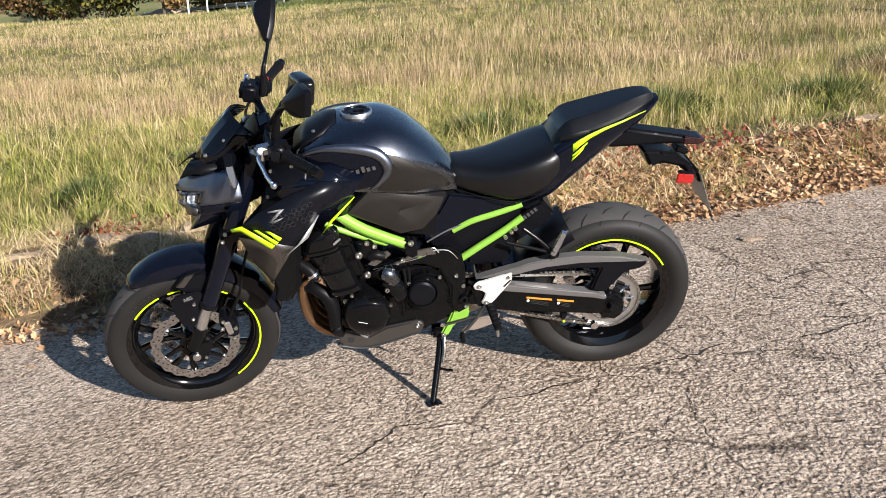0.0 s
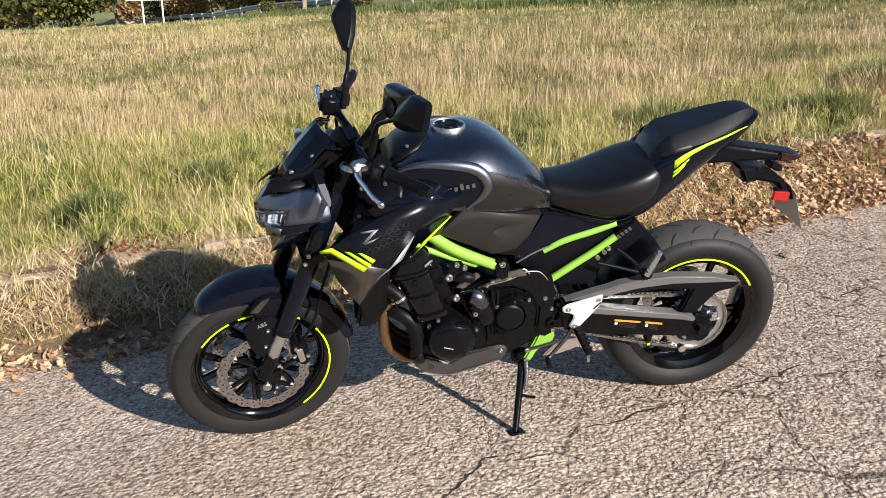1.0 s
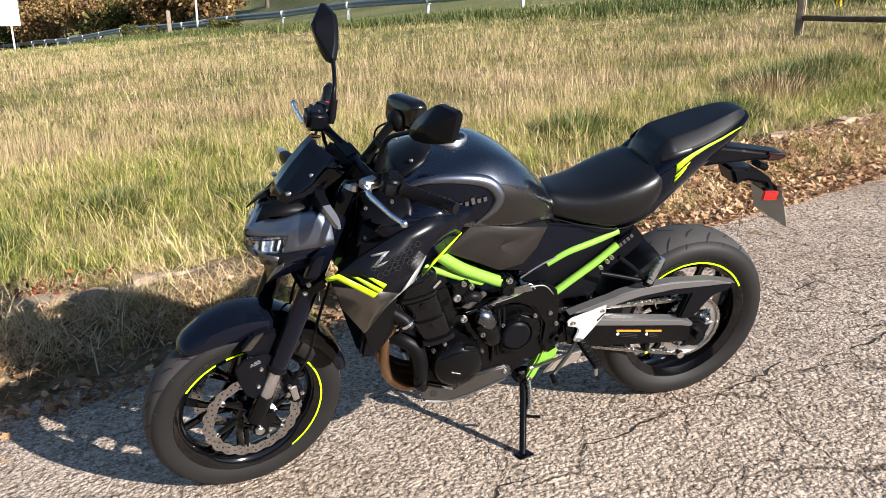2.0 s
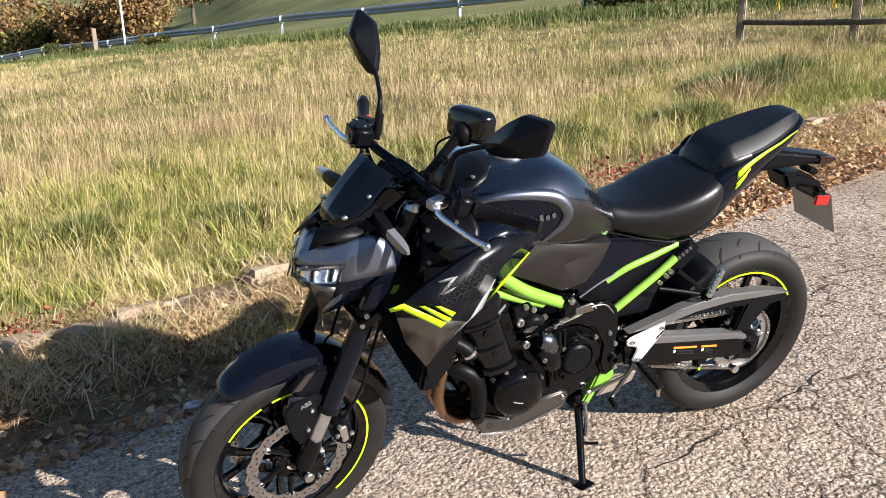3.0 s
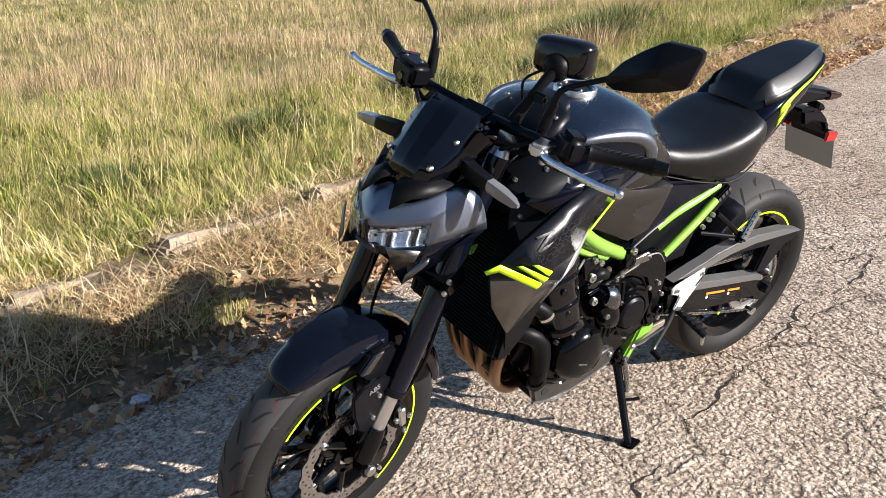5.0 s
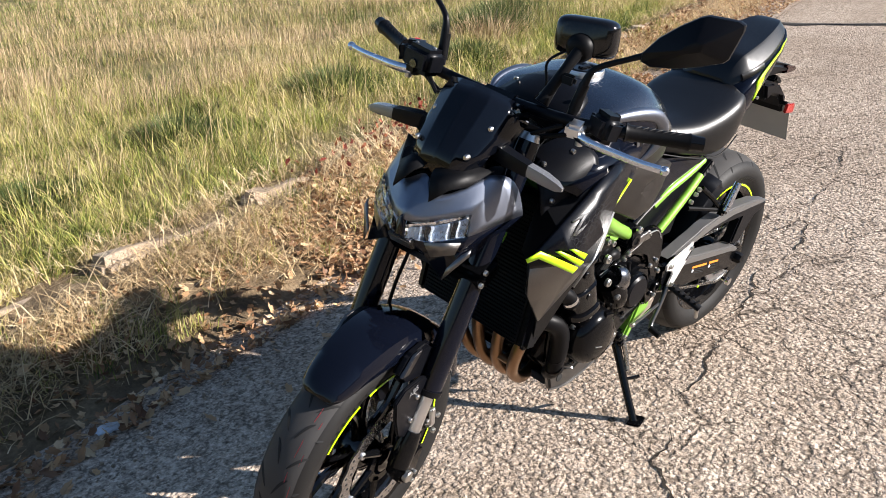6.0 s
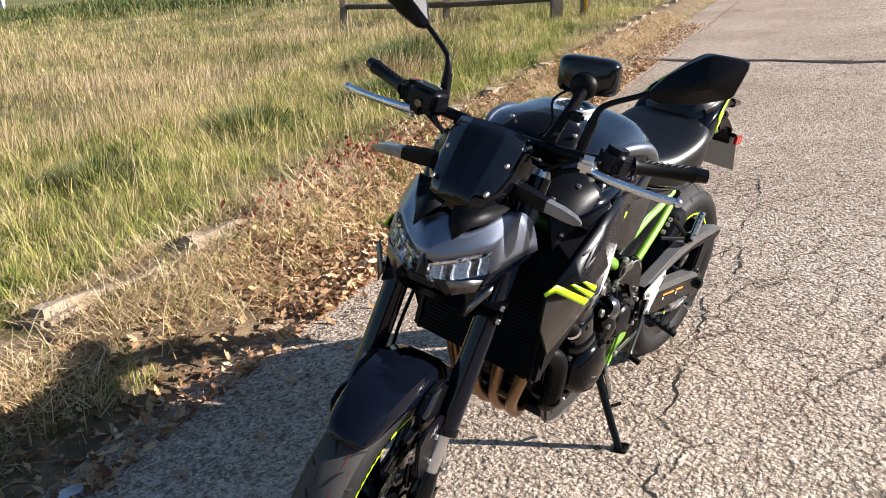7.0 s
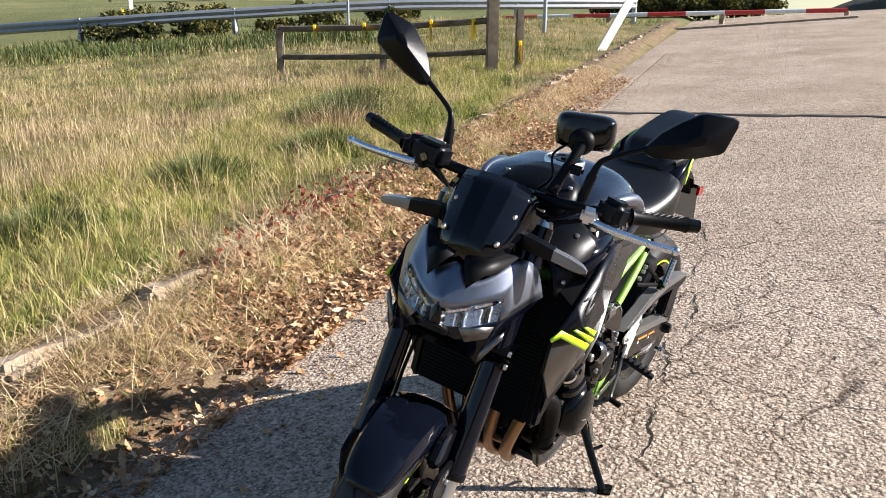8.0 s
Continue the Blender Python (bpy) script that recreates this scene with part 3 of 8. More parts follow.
for k, route in enumerate(([(2.10, -0.10), (1.92, -0.34), (1.98, -0.62), (1.76, -0.86)], [(1.92, -0.34), (1.66, -0.40), (1.48, -0.30)], [(2.30, 0.10), (2.52, -0.16), (2.44, -0.44)], [(2.95, 0.75), (2.62, 0.62), (2.40, 0.70)], [(1.62, 0.55), (1.86, 0.72), (2.14, 0.66)])):
    pavement_crack(route, 0.009, 20 + k)

verge = sheet("verge", np.linspace(-14, 30, 420), np.linspace(-1.12, 0.16, 26), lambda x, y: np.maximum(ground_z(x, y) + 0.006, road_z(x, y) - 0.03) + 0.016 * waves(x, y, 16, 41) * smooth01((beyond(x, y) + 0.8) / 0.3), VERGE, road_warp)
tagged(verge, "bank of matted straw and soil between road and kerb", "verge", kind="structure")

# kerb of weathered concrete stones, half buried on top of the bank
kerb = tagged(new("kerb"), "half-buried weathered concrete kerb along the verge", "kerb", kind="structure")
rk = random.Random(11)
s = -14.0
while s < 26.0:
    long = rk.uniform(0.45, 1.0)
    if rk.random() < 0.92:
        bm = block((0, 0, 0), (long - 0.012, rk.uniform(0.14, 0.18), 0.2), bevel=0.035, seg=2)
        bmesh.ops.subdivide_edges(bm, edges=[e for e in bm.edges if e.calc_length() > 0.2], cuts=7, use_grid_fill=True)
        for v in bm.verts:
            v.co += 0.034 * noise.noise_vector(v.co * 5 + Vector((s, 0, 0))) + 0.016 * noise.noise_vector(v.co * 16 + Vector((s, 2, 0)))
        c = KERB0 + KDIR * (s + long / 2) + KNOR * rk.uniform(-0.03, 0.03)
        z = float(road_z(c.x, c.y)) + 0.116 + rk.uniform(-0.026, 0.010)
        stone = finish("kerb_stone", bm, KERBSTONE, kerb)
        stone.matrix_basis = pose(c.x, c.y, z, rk.uniform(-6, 6), 2.8, math.degrees(math.atan2(KDIR.y, KDIR.x)) + rk.uniform(-2, 2))
    s += long

# ---- the motorcycle ----
# Its own axes: x to the tail, y to its right side, z up; the axles stand at x = -0.75 and 0.72.
bike = tagged(new("motorcycle"), "black and graphite motorcycle with lime-green frame on its side stand", "motorcycle")
bike.matrix_basis = BIKE
FRONT = (-0.750, 0, 0.274)
REAR = (0.720, 0.010, 0.330)


def arc_band(c, r0, r1, y, a0, a1, n=40, lift=0.0008):
    """A thin band on a wheel's side, between two radii and two angles."""
    return lathe([(r0, y), (r0, y - lift), (r1, y - lift * 1.2), (r1, y)], c, n, None, "y", a0, a1)


def tread_point(prof, c, t, a):
    """A place on the tyre's tread: t runs from one shoulder to the other."""
    ys = [p[1] for p in prof]
    k = t * (len(prof) - 1)
    i = min(int(k), len(prof) - 2)
    r = prof[i][0] + (prof[i + 1][0] - prof[i][0]) * (k - i)
    y = ys[i] + (ys[i + 1] - ys[i]) * (k - i)
    return Vector(c) + Vector((r * math.cos(a), y, r * math.sin(a)))


def groove_strip(bm, prof, c, path, wide):
    """A narrow groove along path of (t, angle), laid on the tread."""
    left, right = [], []
    pts = catmull([(t, a, 0) for t, a in path], 5)
    m = len(pts)
    for i, p in enumerate(pts):
        w = wide * (0.25 + 0.75 * math.sin(math.pi * min(max(i / (m - 1), 0.02), 0.98)))
        d = pts[min(i + 1, m - 1)] - pts[max(i - 1, 0)]
        q0 = tread_point(prof, c, p.x, p.y)
        e = (tread_point(prof, c, p.x + d.x * 0.5, p.y + d.y * 0.5) - tread_point(prof, c, p.x - d.x * 0.5, p.y - d.y * 0.5)).normalized()
        out = Vector((math.cos(p.y), 0, math.sin(p.y)))
        side = e.cross(out).normalized()
        left.append(q0 + side * w + out * 0.0014)
        right.append(q0 - side * w + out * 0.0014)
    loft([left, right], bm, closed=False, cap=False)


def build_wheel(name, c, R, half, rim_half, place, label, front):
    """A cast wheel with its tyre; place is applied to every piece."""
    lip = [(0.209, -rim_half + 0.012), (0.2285, -rim_half + 0.004), (0.2325, -rim_half), (0.2255, -rim_half - 0.001), (0.214, -rim_half + 0.006), (0.202, -rim_half + 0.014), (0.192, -rim_half * 0.35), (0.189, 0.0)]
    body = lathe(lip + [(r, -y) for r, y in reversed(lip[:-1])] + [(0.202, 0.0), lip[0]], c, 72)
    wheel = part(name, place(body), RIM, bike, label)
    # five forked spokes and the hub
    for k in range(5):
        a = radians(90 + 72 * k + (12 if front else 30))
        for sgn in (-1, 1):
            b = a + sgn * radians(15)
            p0 = Vector(c) + Vector((0.045 * math.cos(a + sgn * 0.3), 0, 0.045 * math.sin(a + sgn * 0.3)))
            p1 = Vector(c) + Vector((0.110 * math.cos(a + sgn * 0.14), 0.0, 0.110 * math.sin(a + sgn * 0.14)))
            p2 = Vector(c) + Vector((0.189 * math.cos(b), 0, 0.189 * math.sin(b)))
            part("spoke", place(tube([p0, p1, p2], [0.013, 0.010, 0.014], sides=8, per=4)), RIM, wheel)
    hub_y = 0.075 if front else 0.095
    part("hub", place(lathe([(0, -hub_y), (0.026, -hub_y), (0.030, -hub_y * 0.6), (0.050, -0.03), (0.050, 0.03), (0.030, hub_y * 0.6), (0.026, hub_y), (0, hub_y)], c, 32)), RIM, wheel)
    # tyre
    cr = []
    for k in range(17):
        t = -1 + 2 * k / 16
        cr.append((R - (R - 0.262) * (1 - math.sqrt(max(0, 1 - (abs(t) * 0.985) ** 2.3))) * 1.0, t * half))
    prof = [(0.2235, -rim_half + 0.003), (0.2325, -rim_half - 0.003), (0.246, -half + 0.007)] + cr + [(0.246, half - 0.007), (0.2325, rim_half + 0.003), (0.2235, rim_half - 0.003)]
    tyre = part("tyre", place(lathe(prof, c, 96)), RUBBER, wheel, "scuffed black road tyre with curved grooves", 60)
    part("tread_band", place(lathe([(r + 0.0005, yy) for r, yy in cr[2:-2]], c, 96)), TREAD, tyre, "scuffed dusty tread", 60)
    g = bmesh.new()
    count = 15 if front else 13
    for k in range(count):
        a = 2 * math.pi * k / count
        w = 0.0032 if front else 0.0036
        sg = 1 if front else -1
        groove_strip(g, cr, c, [(0.10, a), (0.22, a + sg * 0.05), (0.36, a + sg * 0.13)], w)
        groove_strip(g, cr, c, [(0.90, a + 0.2), (0.78, a + 0.2 + sg * 0.05), (0.64, a + 0.2 + sg * 0.13)], w)
        groove_strip(g, cr, c, [(0.26, a + 0.20), (0.36, a + 0.2 + sg * 0.05), (0.47, a + 0.2 + sg * 0.15)], w)
        groove_strip(g, cr, c, [(0.74, a + 0.40), (0.64, a + 0.4 + sg * 0.05), (0.53, a + 0.4 + sg * 0.15)], w)
        groove_strip(g, cr, c, [(0.05, a + 0.27), (0.13, a + 0.27 + sg * 0.03)], w * 0.8)
    tagged(part("tread_groove", place(g), GROOVE, tyre), kind="stuff")
    if front:
        g = bmesh.new()
        for k in range(26):
            a = 2 * math.pi * k / 26
            groove_strip(g, cr, c, [(0.31, a), (0.305, a + 0.06), (0.31, a + 0.11 + 0.03 * math.sin(k * 2.1))], 0.0009)
            groove_strip(g, cr, c, [(0.19, a + 0.08), (0.187, a + 0.12), (0.19, a + 0.16 + 0.03 * math.sin(k * 1.3))], 0.0008)
        tagged(part("red_line", place(g), REDLINE, tyre, "thin broken red line round the tread"), kind="stuff")
    # raised lettering on the sidewall, as plain bars
    g = bmesh.new()
    for k in range(22):
        if k % 11 < 7:
            a = 58 + k * 4.4
            join(lathe([(0.2465, -half + 0.0058), (0.254, -half + 0.0006)], c, 5, None, "y", a, a + 2.6), g)
    tagged(part("sidewall_marking", place(g), DIMPRINT, tyre), kind="stuff")
    # lime bands on the rim's edge
    spans = ((-58, 34), (52, 70), (82, 104), (112, 142)) if front else ((28, 142),)
    for a0, a1 in spans:
        part("rim_stripe", place(arc_band(c, 0.2205, 0.2262, -rim_half - 0.0012, a0, a1)), LIME, wheel, "lime stripe on the rim")
    part("valve", place(tube([Vector(c) + Vector((0.19 * math.cos(4.1), -0.01, 0.19 * math.sin(4.1))), Vector(c) + Vector((0.165 * math.cos(4.1), -0.03, 0.165 * math.sin(4.1)))], 0.004, sides=8)), BOLT, wheel)
    return wheel


def still(bm):
    return bm


front_wheel = build_wheel("front_wheel", FRONT, 0.300, 0.060, 0.047, steered, "black cast front wheel with lime rim stripes", True)
rear_wheel = build_wheel("rear_wheel", REAR, 0.316, 0.092, 0.072, still, "black cast rear wheel with a lime rim stripe", False)


def brake_disc(c, y, r0, r1, petals, place, parent, holes=True):
    """A petal-edged brake disc with drilled holes and its carrier."""
    bm = bmesh.new()
    n = petals * 8
    rings = []
    for rr, yy in ((0, -0.0022), (1, -0.0022), (1, 0.0022), (0, 0.0022)):
        ring = []
        for k in range(n):
            a = 2 * math.pi * k / n
            w = math.cos(petals * a)
            r = (r1 + 0.0022 * (w if w > -0.3 else -0.3 + (w + 0.3) * 2.0)) if rr else (r0 + 0.002 * math.cos(petals * a))
            ring.append((c[0] + r * math.cos(a), y + yy, c[2] + r * math.sin(a)))
        rings.append(ring)
    rings.append(rings[0])
    loft(rings, bm, cap=False)
    bmesh.ops.remove_doubles(bm, verts=bm.verts, dist=1e-6)
    disc = part("brake_disc", place(bm), DISC, parent, "petal-edged drilled steel brake disc", 50)
    if holes:
        g = bmesh.new()
        for k in range(petals * 2):
            a = 2 * math.pi * (k + 0.5) / (petals * 2)
            for q, r in enumerate((r0 + 0.010, (r0 + r1) / 2, r1 - 0.009)):
                if (k + q) % 2 == 0:
                    continue
                drum((c[0] + r * math.cos(a + q * 0.03), 0, c[2] + r * math.sin(a + q * 0.03)), 0.0032, y - 0.0027, y + 0.0027, 8, 0.0003, g)
        tagged(part("disc_hole", place(g), GROOVE, disc), kind="stuff")
    carrier = bmesh.new()
    for k in range(6):
        a = 2 * math.pi * k / 6 + 0.3
        p0 = (c[0] + 0.045 * math.cos(a - 0.35), y, c[2] + 0.045 * math.sin(a - 0.35))
        p1 = (c[0] + (r0 + 0.002) * math.cos(a), y, c[2] + (r0 + 0.002) * math.sin(a))
        part("carrier_arm", place(tube([p0, p1], [0.010, 0.007], None, 8, 2)), SATIN, disc)
    lathe([(0.035, y - 0.004), (0.055, y - 0.004), (0.055, y + 0.004), (0.035, y + 0.004), (0.035, y - 0.004)], (c[0], 0, c[2]), 28, carrier)
    part("disc_carrier", place(carrier), SATIN, disc)
    for k in range(6):
        a = 2 * math.pi * k / 6 + 0.3
        part("disc_button", place(drum((c[0] + (r0 - 0.002) * math.cos(a), 0, c[2] + (r0 - 0.002) * math.sin(a)), 0.0085, y - 0.006, y + 0.004, 14, 0.001)), ALU, disc)


brake_disc(FRONT, -0.068, 0.116, 0.150, 20, steered, front_wheel)
brake_disc(FRONT, 0.068, 0.116, 0.150, 20, steered, front_wheel)
brake_disc(REAR, 0.075, 0.085, 0.123, 12, still, rear_wheel)

# --- fork, brakes and mudguard, all turned with the steering ---


def fork_at(z, y):
    """The centre of a fork leg at height z, straight ahead."""
    return Vector((FRONT[0] - 0.012 + (z - FRONT[2]) * 0.44, y, z))


fork = part("fork", steered(block(fork_at(0.735, 0), (0.075, 0.30, 0.05), (0, -24.9, 0), 0.012)), SATIN, bike, "black upside-down front fork")
part("upper_yoke", steered(block(fork_at(0.985, 0) + Vector((0.02, 0, 0)), (0.10, 0.26, 0.03), (0, -24.9, 0), 0.012)), SATIN, fork)
part("steering_stem", steered(tube([fork_at(0.72, 0) + Vector((0.035, 0, 0)), fork_at(1.0, 0) + Vector((0.035, 0, 0))], 0.024, smooth=False, sides=16)), SATIN, fork)
for sy in (-1, 1):
    y = 0.112 * sy
    part("outer_tube", steered(tube([fork_at(0.47, y), fork_at(0.49, y), fork_at(0.60, y), fork_at(0.75, y), fork_at(1.0, y)], [0.028, 0.0285, 0.0285, 0.0275, 0.026], sides=20, smooth=False)), GLOSS, fork, "black fork outer tube")
    part("dust_seal", steered(tube([fork_at(0.462, y), fork_at(0.474, y)], 0.031, sides=20, smooth=False)), DEEP, fork)
    part("lower_leg", steered(tube([fork_at(0.295, y), fork_at(0.345, y), fork_at(0.378, y)], [0.026, 0.0265, 0.022], sides=18, smooth=False)), SATIN, fork)
    part("inner_tube", steered(tube([fork_at(0.37, y), fork_at(0.47, y)], 0.0185, sides=18, smooth=False)), ALU, fork, "bare grey fork inner tube")
    part("fork_cap", steered(tube([fork_at(1.0, y), fork_at(1.014, y)], [0.024, 0.019], sides=16, smooth=False)), BOLT, fork)
    lug = prism([(-0.718, 0.336), (-0.688, 0.331), (-0.701, 0.294), (-0.716, 0.248), (-0.742, 0.238), (-0.766, 0.252), (-0.769, 0.286), (-0.751, 0.316)], y - 0.024, y + 0.024, 0.008)
    lugp = part("axle_lug", steered(lug), SATIN, fork)
    part("axle_end", steered(drum((FRONT[0], 0, FRONT[2]), 0.014, y + sy * 0.020, y + sy * 0.033, 18, 0.002)), BOLT, lugp)
    for bz in (0.244, 0.264):
        part("pinch_bolt", steered(bolt((-0.728 + (bz - 0.244) * 0.4, y + sy * 0.024, bz), 0.0055, 0.006 * sy)), BOLT, lugp)
    for bz in (0.722, 0.748):
        part("clamp_bolt", steered(bolt((fork_at(bz, 0).x - 0.026, y + sy * 0.03, bz), 0.0065, 0.007 * sy)), BOLT, fork)
    # radial caliper behind the leg
    cal = prism([(-0.656, 0.381), (-0.628, 0.391), (-0.602, 0.361), (-0.594, 0.316), (-0.608, 0.288), (-0.638, 0.301), (-0.656, 0.336)], 0.068 * sy - 0.030, 0.068 * sy + 0.034 * (1 if sy > 0 else 1), 0.008)
    calp = part("caliper", steered(cal), MATTE, fork, "black radial brake caliper")
    part("caliper_face", steered(prism([(-0.644, 0.372), (-0.622, 0.376), (-0.614, 0.321), (-0.632, 0.316)], 0.068 * sy + sy * 0.034, 0.068 * sy + sy * 0.042, 0.003)), ALU, calp, "bare aluminium caliper face")
    for bx, bz in ((-0.643, 0.378), (-0.616, 0.298), (-0.649, 0.348), (-0.606, 0.341)):
        part("caliper_bolt", steered(bolt((bx, 0.068 * sy + sy * 0.036, bz), 0.007, 0.008 * sy)), BOLT, calp)
    part("brake_hose", steered(tube([(-0.616, 0.085 * sy, 0.386), (-0.572, 0.10 * sy, 0.48), (-0.545, 0.10 * sy, 0.58), (-0.50, 0.09 * sy, 0.70)], 0.0045, sides=8)), DEEP, fork)
    # the guard in front of each leg
    guard = prism([(-0.796, 0.500), (-0.768, 0.522), (-0.705, 0.522), (-0.672, 0.500), (-0.690, 0.430), (-0.715, 0.385), (-0.748, 0.372), (-0.772, 0.395), (-0.788, 0.445)], sy * 0.102, sy * 0.112, 0.003)
    gp = part("fork_guard", steered(guard), MATTE, fork, "dull black fork guard")
    for bx, bz in ((-0.722, 0.478), (-0.735, 0.418)):
        part("guard_bolt", steered(bolt((bx, sy * 0.112, bz), 0.006, 0.006 * sy)), BOLT, gp)


def lettering(name, text, size, m, material, parent, thick=0.0006):
    """Raised letters in the built-in font, as a mesh."""
    cu = bpy.data.curves.new(name, "FONT")
    cu.body, cu.size, cu.extrude = text, size, thick
    cu.align_x, cu.align_y = "CENTER", "CENTER"
    ob = bpy.data.objects.new(name, cu)
    scene.collection.objects.link(ob)
    me = bpy.data.meshes.new_from_object(ob.evaluated_get(bpy.context.evaluated_depsgraph_get()))
    bpy.data.objects.remove(ob)
    bpy.data.curves.remove(cu)
    me.transform(m)
    me.materials.clear()
    me.materials.append(material)
    lb = new(name, me)
    lb.parent = parent
    return lb


# left-hand side letters read from the front wheel to the tail
TO_LEFT = Matrix(((1, 0, 0, 0), (0, 0, -1, 0), (0, 1, 0, 0), (0, 0, 0, 1)))
tagged(lettering("abs_lettering", "ABS", 0.019, STEER @ Matrix.Translation((-0.738, -0.1138, 0.503)) @ Matrix.Rotation(radians(-16), 4, "Y") @ TO_LEFT, PRINT, fork), "small grey ABS lettering")

# mudguard: an arched shell with side wings that clasps the fork
rings = []
for a, r, w, drop in ((57, 0.318, 0.030, 0.008), (59, 0.324, 0.044, 0.016), (64, 0.330, 0.055, 0.028), (74, 0.336, 0.064, 0.040), (88, 0.340, 0.071, 0.050),
                      (102, 0.340, 0.074, 0.054), (118, 0.334, 0.070, 0.048), (140, 0.326, 0.064, 0.040), (156, 0.322, 0.060, 0.034), (168, 0.320, 0.054, 0.026)):
    ca, sa = -math.cos(radians(a)), math.sin(radians(a))
    sec = [(-w, -drop), (-w * 0.98, -drop * 0.5), (-w * 0.84, -0.005), (-w * 0.45, 0.002), (0, 0.003), (w * 0.45, 0.002), (w * 0.84, -0.005), (w * 0.98, -drop * 0.5), (w, -drop)]
    outer = [(FRONT[0] + (r + h) * ca, q, FRONT[2] + (r + h) * sa) for q, h in sec]
    inner = [(FRONT[0] + (r + h - 0.006) * ca, q * 0.95, FRONT[2] + (r + h - 0.006) * sa) for q, h in reversed(sec)]
    rings.append(outer + inner)
fine = []
for k in range(len(rings[0])):
    fine.append(catmull([r[k] for r in rings], 4))
mud = part("front_mudguard", steered(loft([list(r) for r in zip(*fine)])), GLOSS, bike, "glossy black front mudguard", 42)
for sy in (-1, 1):
    part("mudguard_stay", steered(prism([(-0.772, 0.545), (-0.735, 0.585), (-0.675, 0.590), (-0.640, 0.560), (-0.650, 0.505), (-0.69, 0.500), (-0.75, 0.515)], sy * 0.070, sy * 0.096, 0.008)), MATTE, mud)
    # grey wedge stands for the bright highlight beside the fork
    part("mudguard_glint", steered(prism([(-0.768, 0.545), (-0.728, 0.584), (-0.700, 0.588), (-0.742, 0.540)], sy * 0.090, sy * 0.0985, 0.002)), SHROUDGREY, mud, "grey metallic wedge for the mudguard's highlight")

# --- headlamp cowl ---
face = {"h0": (-0.622, 0, 0.958), "h1": (-0.703, 0, 0.876), "h2": (-0.700, 0, 0.824), "cc": (-0.682, 0, 0.800), "fg": (-0.668, -0.036, 0.912),
        "li": (-0.703, -0.010, 0.855), "lm": (-0.664, -0.070, 0.877), "lo": (-0.618, -0.115, 0.895), "lob": (-0.637, -0.119, 0.849), "lmb": (-0.676, -0.068, 0.830), "lib": (-0.702, -0.010, 0.823),
        "sl": (-0.565, -0.095, 0.962), "ct": (-0.505, -0.138, 0.948), "cb": (-0.510, -0.167, 0.872), "ft": (-0.677, -0.098, 0.757),
        "fm": (-0.640, -0.112, 0.812), "cm": (-0.672, -0.045, 0.790), "bk": (-0.53, -0.125, 0.800), "hm": (-0.625, -0.075, 0.925)}


def face_mesh(faces, both=True, inward=0.0):
    bm = bmesh.new()
    made = {}
    for f in faces:
        vs = []
        for k in f.split():
            if k not in made:
                x, y, z = face[k]
                made[k] = bm.verts.new((x + inward, y * (1 - inward * 1.5), z))
            vs.append(made[k])
        bm.faces.new(vs)
    bmesh.ops.recalc_face_normals(bm, faces=bm.faces)
    if both:
        mirrored(bm)
        bmesh.ops.remove_doubles(bm, verts=bm.verts, dist=1e-5)
    return bm


def thicken(ob, thick, bev=0.0, smooth=0):
    if smooth:
        u = ob.modifiers.new("smooth", "SUBSURF")
        u.levels = u.render_levels = smooth
        u.boundary_smooth = "PRESERVE_CORNERS"
    if bev:
        b = ob.modifiers.new("rounded", "BEVEL")
        b.width, b.segments, b.limit_method, b.angle_limit = bev, 2, "ANGLE", radians(12)
    s = ob.modifiers.new("shell", "SOLIDIFY")
    s.thickness, s.offset = thick, -1
    return ob


cowl = thicken(part("headlamp_cowl", steered(face_mesh(["h0 fg li h1", "fg hm lm li", "hm sl lo lm", "sl ct lo", "lo ct cb lob"])), COWLGREY, bike, "sculpted graphite headlamp cowl", 60), 0.006, 0.0, 2)
thicken(part("chin", steered(face_mesh(["h1 li lib h2", "h2 lib cm cc", "lib lmb fm cm", "lmb lob fm", "cm fm ft", "lob cb bk fm", "fm bk ft"])), GLOSS, cowl, "black chin under the headlamps", 9), 0.006, 0.002)
